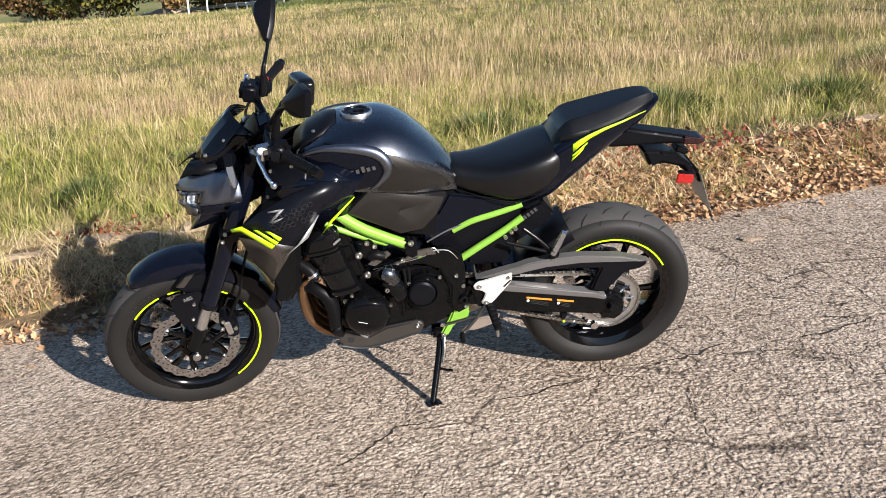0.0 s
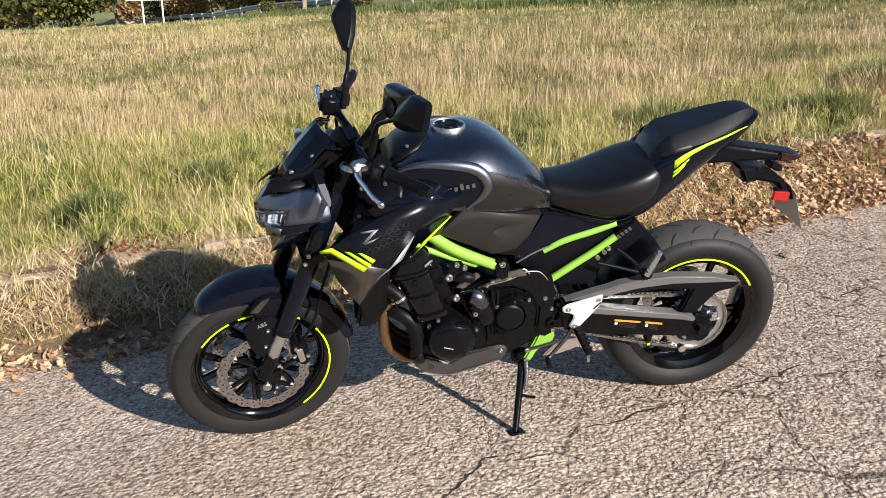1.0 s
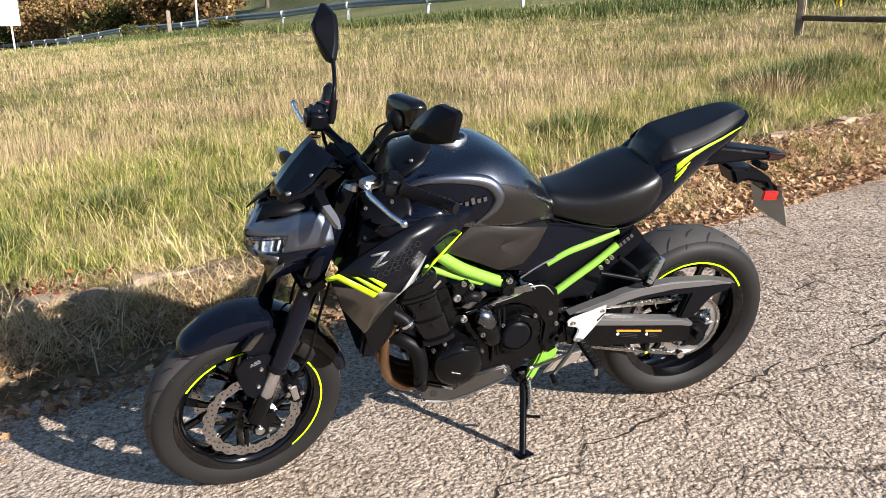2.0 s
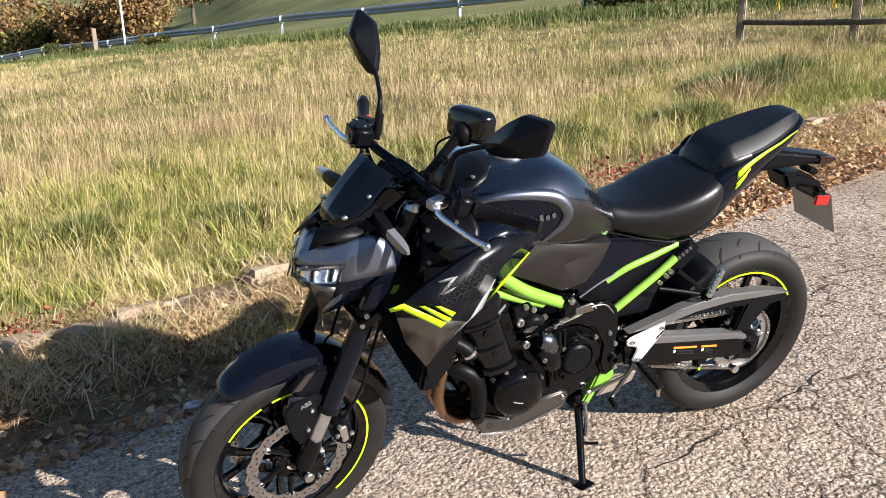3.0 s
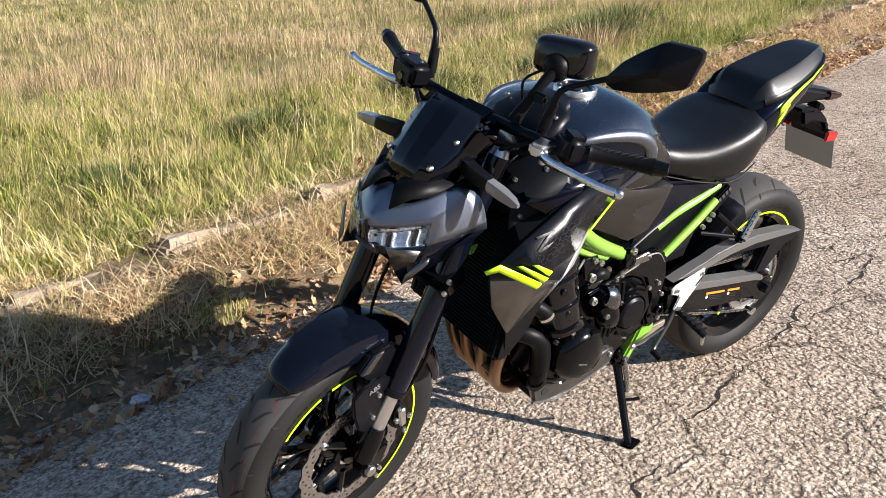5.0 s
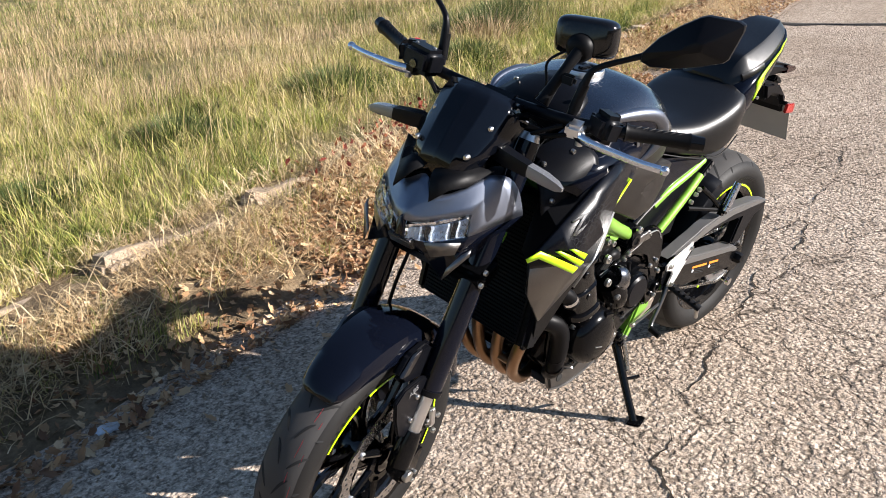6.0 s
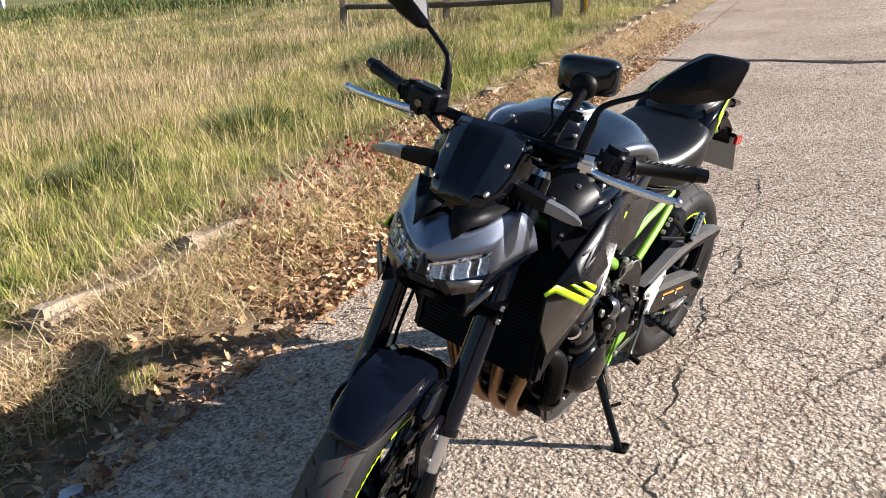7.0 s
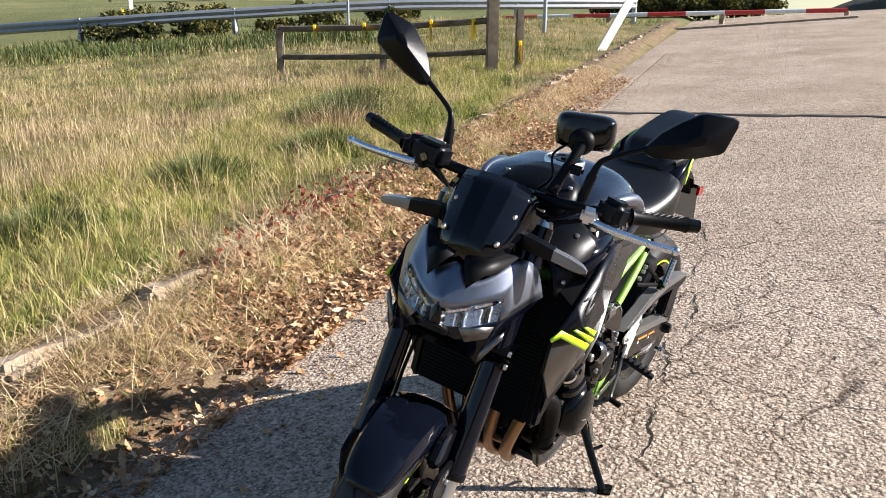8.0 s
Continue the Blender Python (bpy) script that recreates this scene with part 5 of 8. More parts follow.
# --- radiator shrouds ---
for sy in (-1, 1):
    def sh(x, y, z):
        return (x, sy * y, z)
    A, B, C, D = sh(-0.520, 0.222, 0.796), sh(-0.445, 0.232, 0.855), sh(-0.345, 0.228, 0.905), sh(-0.250, 0.215, 0.938)
    E_, F, Gq, H = sh(-0.150, 0.200, 0.925), sh(-0.235, 0.228, 0.868), sh(-0.300, 0.245, 0.800), sh(-0.345, 0.252, 0.745)
    K, L, M, N = sh(-0.430, 0.200, 0.598), sh(-0.488, 0.205, 0.690), sh(-0.513, 0.220, 0.775), sh(-0.405, 0.252, 0.762)
    up = bmesh.new()
    v = {k: up.verts.new(p) for k, p in dict(A=A, B=B, C=C, D=D, E=E_, F=F, G=Gq, H=H, M=M, N=N).items()}
    for f in ("ABNM", "BCGN", "CDFG", "DEF", "NGH"):
        up.faces.new([v[q] for q in f])
    shroud = thicken(part("radiator_shroud", up, SHROUDBLACK, bike, "angular black radiator shroud with lime stripes", 10), 0.012, 0.003)
    lo = bmesh.new()
    v = {k: lo.verts.new(p) for k, p in dict(M=M, N=N, H=H, K=K, L=L).items()}
    w = lo.verts.new(sh(-0.395, 0.240, 0.715))
    for f in ("MNL",):
        lo.faces.new([v[q] for q in f])
    lo.faces.new([v["N"], v["H"], w])
    lo.faces.new([v["H"], v["K"], w])
    lo.faces.new([v["N"], w, v["K"], v["L"]])
    thicken(part("shroud_lower", lo, SHROUDGREY, shroud, "graphite lower shroud", 10), 0.012, 0.002)
    # silver-grey rear edge, its colour raised for the sun that grazes it
    sil = bmesh.new()
    sil.faces.new([sil.verts.new(sh(x, y + 0.004, z)) for x, y, z in ((-0.262, 0.2345, 0.838), (-0.335, 0.250, 0.748), (-0.392, 0.250, 0.700), (-0.300, 0.244, 0.770))])
    thicken(part("shroud_edge", sil, SILVER, shroud, "silver-grey shroud edge, paler for the grazing sun"), 0.006)
    # inner wall that closes the shroud to the radiator
    inn = loft([[sh(-0.520, 0.215, 0.790), sh(-0.445, 0.222, 0.850), sh(-0.345, 0.218, 0.900), sh(-0.250, 0.20, 0.93)], [sh(-0.46, 0.15, 0.77), sh(-0.41, 0.14, 0.88), sh(-0.33, 0.14, 0.93), sh(-0.25, 0.13, 0.95)]], None, closed=False, cap=False)
    part("shroud_top", inn, DEEP, shroud)
    inn = loft([[sh(-0.518, 0.213, 0.785), sh(-0.486, 0.198, 0.690), sh(-0.430, 0.192, 0.600)], [sh(-0.44, 0.175, 0.785), sh(-0.41, 0.17, 0.69), sh(-0.385, 0.165, 0.50)]], None, closed=False, cap=False)
    thicken(part("shroud_inner", inn, DEEP, shroud), 0.006)
    # the fall of the shroud's tail under the engine side
    drop = loft([[sh(-0.430, 0.196, 0.602), sh(-0.345, 0.245, 0.74), sh(-0.33, 0.20, 0.74), sh(-0.40, 0.17, 0.60)], [sh(-0.405, 0.176, 0.50), sh(-0.365, 0.185, 0.56), sh(-0.345, 0.165, 0.56), sh(-0.385, 0.160, 0.50)]])
    part("shroud_fin", drop, DEEP, shroud)
    # lime stripes: one long with a bent front end, two short beside it
    def stripe_y(x):
        return 0.2165 + 0.0385 * min(max((x + 0.525) / 0.125, 0), 1.1)
    for outline in (((-0.533, 0.804), (-0.497, 0.815), (-0.402, 0.758), (-0.413, 0.745), (-0.502, 0.799), (-0.528, 0.795)),
                    ((-0.463, 0.807), (-0.449, 0.806), (-0.389, 0.770), (-0.399, 0.760)),
                    ((-0.427, 0.804), (-0.413, 0.803), (-0.378, 0.783), (-0.387, 0.773))):
        st = bmesh.new()
        st.faces.new([st.verts.new((x, sy * (stripe_y(x) + 0.004 - 0.13 * max(0, z - 0.79)), z)) for x, z in outline])
        thicken(part("shroud_stripe", st, LIME, shroud, "lime stripe"), 0.003)
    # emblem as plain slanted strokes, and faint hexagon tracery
    def flat(x, z):
        f = min(max((x + 0.445) / 0.20, 0), 1)
        return Vector((x, sy * (0.2405 + 0.006 * math.sin(math.pi * f) - max(0, z - 0.80) * 0.13), z))
    for p in (((-0.415, 0.862), (-0.372, 0.868), (-0.385, 0.860), (-0.410, 0.857)), ((-0.376, 0.866), (-0.362, 0.868), (-0.402, 0.828), (-0.414, 0.826)), ((-0.410, 0.828), (-0.366, 0.842), (-0.380, 0.832), (-0.400, 0.824))):
        e = bmesh.new()
        e.faces.new([e.verts.new(flat(x, z)) for x, z in p])
        thicken(part("shroud_emblem", e, PRINT, shroud, "grey slanted emblem stroke"), 0.0015)
    hexes = bmesh.new()
    for i in range(8):
        for j in range(4):
            cx, cz = -0.408 + 0.0165 * i + (0.00825 if j % 2 else 0), 0.798 + 0.0142 * j + 0.005 * i
            if (i * 7 + j * 3) % 5 == 0:
                continue
            for k in range(6):
                a0, a1 = math.pi / 3 * k, math.pi / 3 * (k + 1)
                p = [flat(cx + r * math.cos(a), cz + r * math.sin(a)) + Vector((0, sy * 0.0008, 0)) for r, a in ((0.0086, a0), (0.0086, a1), (0.0076, a1), (0.0076, a0))]
                hexes.faces.new([hexes.verts.new(q) for q in p])
    part("hexagon_tracery", hexes, DIMPRINT, shroud, "faint grey hexagon tracery")
    # lime spike that runs up beside the knee cover
    sp = bmesh.new()
    sp.faces.new([sp.verts.new(sh(x, y, z)) for x, y, z in ((-0.262, 0.192, 0.747), (-0.228, 0.199, 0.788), (-0.150, 0.200, 0.872), (-0.231, 0.202, 0.797))])
    thicken(part("lime_spike", sp, LIME, shroud, "thin lime spike"), 0.004)
    shroud.location = (0.015, 0, -0.014)
    # black panel between the shroud and the tank
    pb = loft([[sh(-0.40, 0.150, 0.905), sh(-0.30, 0.168, 0.945), sh(-0.20, 0.180, 0.965), (-0.10, sy * 0.188, 0.925)], [sh(-0.36, 0.21, 0.885), sh(-0.27, 0.214, 0.915), sh(-0.20, 0.210, 0.905), sh(-0.135, 0.203, 0.875)],
               [sh(-0.30, 0.18, 0.78), sh(-0.25, 0.19, 0.75), sh(-0.22, 0.185, 0.78), sh(-0.165, 0.178, 0.79)]], None, closed=False, cap=False)
    thicken(part("tank_lower_panel", pb, GLOSS, bike, "glossy black panel under the tank", 60), 0.008)

# black panels that close the cockpit between the fork and the tank
for sy in (-1, 1):
    rows = [[(-0.400, 0.100, 0.955), (-0.340, 0.115, 0.975), (-0.280, 0.130, 0.985)], [(-0.410, 0.150, 0.885), (-0.340, 0.175, 0.925), (-0.270, 0.185, 0.945)], [(-0.440, 0.195, 0.800), (-0.360, 0.205, 0.860), (-0.280, 0.210, 0.900)]]
    panel = thicken(part("cockpit_panel", loft([catmull([(x, sy * y, z) for x, y, z in r], 4) for r in rows], None, closed=False, cap=False), MATTE, bike, "black plastic panel beside the steering head", 50), 0.006)
    for x, y, z in ((-0.385, 0.128, 0.935), (-0.318, 0.150, 0.955), (-0.398, 0.172, 0.870)):
        part("panel_bolt", bolt((x, sy * y, z), 0.0055, 0.008 * sy), BOLT, panel)
    part("green_bracket", prism([(-0.478, 0.762), (-0.466, 0.784), (-0.450, 0.784), (-0.453, 0.776), (-0.463, 0.762)], sy * 0.106, sy * 0.112, 0.002), GREEN, bike, "small green frame bracket behind the shroud")

# --- radiator ---
rad = part("radiator", block((-0.375, 0, 0.655), (0.035, 0.32, 0.33), (0, 12, 0), 0.006), FINS, bike, "dark radiator core behind the fork")
for k in range(34):
    dz = -0.15 + 0.009 * k
    part("radiator_fin", block((-0.395 + 0.2126 * dz, 0, 0.655 + dz), (0.006, 0.30, 0.0018), (0, 12, 0), 0.0), FINS, rad)
for sy in (-1, 1):
    part("radiator_tank", block((-0.372, sy * 0.168, 0.655), (0.045, 0.03, 0.34), (0, 12, 0), 0.01), MATTE, rad)
part("radiator_hose", tube([(-0.335, -0.172, 0.625), (-0.300, -0.188, 0.602), (-0.285, -0.196, 0.578)], 0.019, sides=16), DEEP, rad, "black coolant hose")
part("hose_clip", tube([(-0.293, -0.192, 0.592), (-0.289, -0.194, 0.585)], 0.0205, sides=16, smooth=False), BRIGHT, rad)
part("lower_hose", tube([(-0.330, -0.110, 0.505), (-0.290, -0.140, 0.500), (-0.255, -0.152, 0.470), (-0.240, -0.152, 0.405), (-0.240, -0.145, 0.335), (-0.225, -0.12, 0.305)], [0.020, 0.023, 0.024, 0.023, 0.020, 0.018], sides=18), DEEP, rad, "thick black lower coolant hose")
for k, (x, z) in enumerate(((-0.320, 0.504), (-0.241, 0.375), (-0.241, 0.342))):
    part("hose_clip", tube([(x - 0.004, -0.116 if k == 0 else -0.148, z + (0.001 if k == 0 else 0.008)), (x + 0.004, -0.124 if k == 0 else -0.148, z)], 0.0245 if k else 0.022, sides=18, smooth=False), BRIGHT if k == 0 else DEEP, rad)

# --- engine ---
def bank_ring(c, along_bank, w, y0, depth, sy, n=20):
    """Half-round section of the end of the cylinder bank, bulging sideways from y0."""
    ring = []
    for k in range(n + 1):
        a = math.pi * k / n
        u, v = math.cos(a), math.sin(a)
        u, v = math.copysign(abs(u) ** 0.7, u), v ** 0.7
        ring.append((c[0] + along_bank[0] * w * u, sy * (y0 + depth * v), c[1] + along_bank[1] * w * u))
    return ring


eng = part("engine", prism([(-0.245, 0.505), (-0.150, 0.560), (0.09, 0.565), (0.195, 0.50), (0.185, 0.345), (0.05, 0.275), (-0.15, 0.255), (-0.235, 0.315)], -0.125, 0.125, 0.018, seg=3), SATIN, bike, "black four-cylinder engine")
part("cylinder_block", prism([(-0.300, 0.635), (-0.162, 0.675), (-0.125, 0.552), (-0.180, 0.500), (-0.250, 0.492)], -0.152, 0.152, 0.010), SATIN, eng)
part("cylinder_head", prism([(-0.330, 0.672), (-0.308, 0.628), (-0.155, 0.668), (-0.168, 0.712), (-0.222, 0.738), (-0.285, 0.728)], -0.158, 0.158, 0.010), SATIN, eng, "satin black cylinder head")
part("cam_cover", prism([(-0.322, 0.700), (-0.280, 0.752), (-0.215, 0.760), (-0.172, 0.722), (-0.222, 0.735), (-0.290, 0.722)], -0.152, 0.152, 0.010), MATTE, eng)
for sy in (-1, 1):
    # rounded end of the cylinder bank: barrel with its seams, and the head over it
    barrel = []
    for f, w, d in ((0.0, 0.052, 0.030), (0.02, 0.056, 0.044), (0.40, 0.052, 0.044), (0.43, 0.0505, 0.040), (0.45, 0.0505, 0.040), (0.47, 0.053, 0.047), (0.84, 0.049, 0.046), (0.87, 0.047, 0.040), (0.89, 0.047, 0.040), (0.91, 0.054, 0.050), (1.0, 0.056, 0.050), (1.03, 0.050, 0.030)):
        barrel.append(bank_ring((-0.250 + 0.059 * f, 0.658 - 0.150 * f), (0.980, 0.199), w, 0.150, d, sy))
    part("cylinder_barrel", loft(barrel), ENGINEGLOSS, eng, "rounded glossy black end of the cylinders", angle=30)
    crown = []
    for f, w, d in ((0.0, 0.062, 0.030), (0.03, 0.067, 0.050), (0.16, 0.067, 0.050), (0.20, 0.062, 0.044), (0.55, 0.058, 0.044), (0.82, 0.050, 0.038), (1.0, 0.036, 0.024)):
        crown.append(bank_ring((-0.258 + 0.012 * f, 0.664 + 0.074 * f), (0.985, 0.172), w, 0.155, d, sy))
    part("head_cover", loft(crown), ENGINEGLOSS, eng, "rounded glossy black cam chest", angle=30)
    # a pale bar draws the white highlight on the head's edge
    part("head_glint", block((-0.204, sy * 0.197, 0.706), (0.030, 0.004, 0.008), (0, -32, -20 * sy), 0.0015), ALU, eng, "bright bar for the highlight on the cam cover")
    for x, z, w in ((-0.245, 0.640, 0.010), (-0.220, 0.572, 0.008)):
        part("bank_boss", drum((x, 0, z), w, sy * 0.185, sy * 0.200, 16, 0.002), SATIN, eng)
    # round engine side cover
    cy = (-0.132, 0, 0.408) if sy < 0 else (0.02, 0, 0.40)
    cov = part("generator_cover" if sy < 0 else "clutch_cover", lathe([(0, sy * 0.208), (0.035, sy * 0.207), (0.060, sy * 0.200), (0.074, sy * 0.186), (0.080, sy * 0.168), (0.082, sy * 0.11)], cy, 44), SATIN, eng, "round satin black engine cover")
    part("cover_mark", prism([(cy[0] - 0.030, cy[2] - 0.006), (cy[0] + 0.000, cy[2] - 0.017), (cy[0] + 0.000, cy[2] - 0.0145), (cy[0] - 0.030, cy[2] - 0.0035)], sy * 0.2065, sy * 0.2095, 0.0004), ALU, cov, "short bright mark")
    part("cover_boss", block((cy[0] + 0.028, sy * 0.188, cy[2] + 0.062), (0.040, 0.020, 0.016), (0, 12, 0), 0.004), SATIN, cov)
    for k in range(8):
        a = 2 * math.pi * k / 8 + 0.2
        part("cover_bolt", bolt((cy[0] + 0.083 * math.cos(a), sy * 0.150, cy[2] + 0.083 * math.sin(a)), 0.0065, 0.012 * sy), BOLT if k % 3 == 0 else SATIN, cov)
spr = part("sprocket_cover", prism([(0.020, 0.515), (0.075, 0.535), (0.125, 0.515), (0.150, 0.455), (0.125, 0.40), (0.06, 0.385), (0.010, 0.41), (0.0, 0.46)], -0.155, -0.115, 0.010), SATIN, eng, "black sprocket cover")
part("round_cap", lathe([(0, -0.176), (0.040, -0.174), (0.046, -0.168), (0.048, -0.150)], (0.056, 0, 0.466), 36), MATTE, spr, "round black cap")
part("cap_ring", lathe([(0.048, -0.162), (0.051, -0.168), (0.054, -0.162), (0.054, -0.150)], (0.056, 0, 0.466), 36), SATIN, spr)
for x, z in ((0.022, 0.405), (0.015, 0.505), (0.118, 0.520), (0.145, 0.420)):
    part("case_bolt", bolt((x, -0.155, z), 0.0065, -0.008), BOLT if z > 0.5 else SATIN, spr)
st = part("starter", tube([(-0.070, -0.165, 0.560), (-0.05, -0.168, 0.552), (-0.030, -0.165, 0.525)], [0.026, 0.030, 0.024], sides=16), GRAPHITE, eng, "grey starter housing")
part("starter_body", tube([(-0.06, -0.15, 0.53), (-0.03, -0.155, 0.49), (-0.015, -0.15, 0.46)], [0.030, 0.034, 0.03], sides=14), SATIN, eng)
for x, y, z, r in ((-0.140, -0.176, 0.640, 0.012), (-0.118, -0.176, 0.565, 0.011), (-0.058, -0.176, 0.500, 0.008), (-0.035, -0.172, 0.503, 0.008), (-0.075, -0.15, 0.455, 0.007), (-0.225, -0.178, 0.500, 0.006), (-0.175, -0.176, 0.490, 0.006), (0.0, -0.15, 0.595, 0.008), (-0.018, -0.15, 0.585, 0.006)):
    part("engine_bolt", bolt((x, y, z), r, -0.010), BOLT, eng, "bright engine bolt")
for k, pts in enumerate((((-0.105, -0.15, 0.615), (-0.085, -0.155, 0.622), (-0.062, -0.15, 0.612)), ((0.0, -0.15, 0.56), (0.005, -0.155, 0.50), (0.0, -0.15, 0.44), (0.01, -0.14, 0.39)), ((0.016, -0.152, 0.565), (0.018, -0.155, 0.51), (0.012, -0.152, 0.45), (0.02, -0.14, 0.40)), ((-0.02, -0.145, 0.55), (-0.012, -0.15, 0.47), (-0.005, -0.13, 0.36)))):
    part("engine_pipe", tube(pts, 0.016 if k == 0 else 0.005, sides=12 if k == 0 else 8), DEEP, eng)
part("throttle_body", block((-0.11, 0, 0.70), (0.12, 0.26, 0.09), (0, 20, 0), 0.02), DEEP, eng)
part("seat_pan", block((0.215, 0, 0.788), (0.34, 0.145, 0.052), (0, 2, 0), 0.010), DEEP, bike, "black pan under the seat")
part("air_box", block((0.02, 0, 0.72), (0.26, 0.22, 0.16), (0, 10, 0), 0.03), DEEP, bike, "black air box under the tank")

# exhaust
ex = part("exhaust", tube([(-0.15, 0.01, 0.262), (0.05, 0.06, 0.240), (0.18, 0.10, 0.235)], [0.040, 0.050, 0.048], sides=18), SATIN, bike, "heat-tinted steel exhaust with four headers")
for k, y in enumerate((-0.122, -0.042, 0.042, 0.122)):
    y2 = y * 0.62
    part("header_pipe", tube([(-0.285, y, 0.545), (-0.325, y, 0.525), (-0.340, y * 0.96, 0.470), (-0.338, y2 * 1.25, 0.390), (-0.318, y2, 0.325), (-0.275, y2 * 0.9, 0.280), (-0.22, y2 * 0.7, 0.262), (-0.14, y2 * 0.5 + 0.01, 0.260)], 0.0158, sides=16), COPPER, ex, "bronze-tinted header pipe")
    part("header_flange", block((-0.297, y, 0.545), (0.012, 0.060, 0.036), (0, 30, 0), 0.004), SATIN, ex)
    for dy in (-0.024, 0.024):
        part("flange_nut", bolt((-0.306, y + dy, 0.545), 0.006, -0.008, None, "x"), BRIGHT, ex)
part("header_bridge", tube([(-0.332, -0.072, 0.36), (-0.332, -0.026, 0.36)], 0.010, sides=10), COPPER, ex)
part("silencer", tube([(0.16, 0.085, 0.225), (0.25, 0.120, 0.255), (0.36, 0.150, 0.30), (0.50, 0.175, 0.37)], [0.040, 0.058, 0.066, 0.058], sides=22, flat=0.85), GRAPHITE_SATIN, ex, "short dark silencer")
part("silencer_shield", tube([(0.18, 0.04, 0.255), (0.24, 0.06, 0.280), (0.30, 0.09, 0.295)], [0.03, 0.05, 0.045], sides=14), WARMSTEEL, ex, "warm grey heat shield")
part("heat_plate", prism([(0.190, 0.236), (0.245, 0.288), (0.335, 0.300), (0.320, 0.262), (0.250, 0.240)], -0.085, -0.072, 0.004), WARMSTEEL, ex, "flat warm grey heat plate")
part("silencer_end", tube([(0.50, 0.175, 0.37), (0.52, 0.178, 0.378)], [0.050, 0.035], sides=20, smooth=False), SATIN, ex)

# belly guard
for sy in (-1, 1):
    bg = part("belly_guard", prism([(-0.245, 0.312), (-0.212, 0.322), (-0.135, 0.288), (-0.070, 0.322), (0.040, 0.338), (0.062, 0.322), (0.048, 0.285), (-0.02, 0.262), (-0.130, 0.236), (-0.225, 0.250)], sy * 0.118, sy * 0.138, 0.006), SKIDGREY, bike, "grey belly guard under the engine")
    part("guard_lip", tube([(-0.235, sy * 0.139, 0.262), (-0.135, sy * 0.140, 0.245), (0.04, sy * 0.139, 0.290)], 0.003, sides=6), SKIDGREY, bg)
    part("guard_hole", drum((-0.195, 0, 0.282), 0.012, sy * 0.137, sy * 0.1395, 16, 0.0006), GROOVE, bg)
    part("guard_bolt", bolt((0.036, sy * 0.138, 0.318), 0.007, 0.006 * sy), BOLT, bg)
part("belly_floor", prism([(-0.23, 0.262), (-0.13, 0.242), (0.04, 0.275), (0.05, 0.290), (-0.13, 0.255), (-0.22, 0.275)], -0.12, 0.12, 0.003), SKIDGREY, bike, "grey underside of the belly guard")

part("head_tube", tube([(-0.40, 0, 0.80), (-0.37, 0, 0.94)], 0.034, sides=20, smooth=False), SATIN, bike, "black steering head")
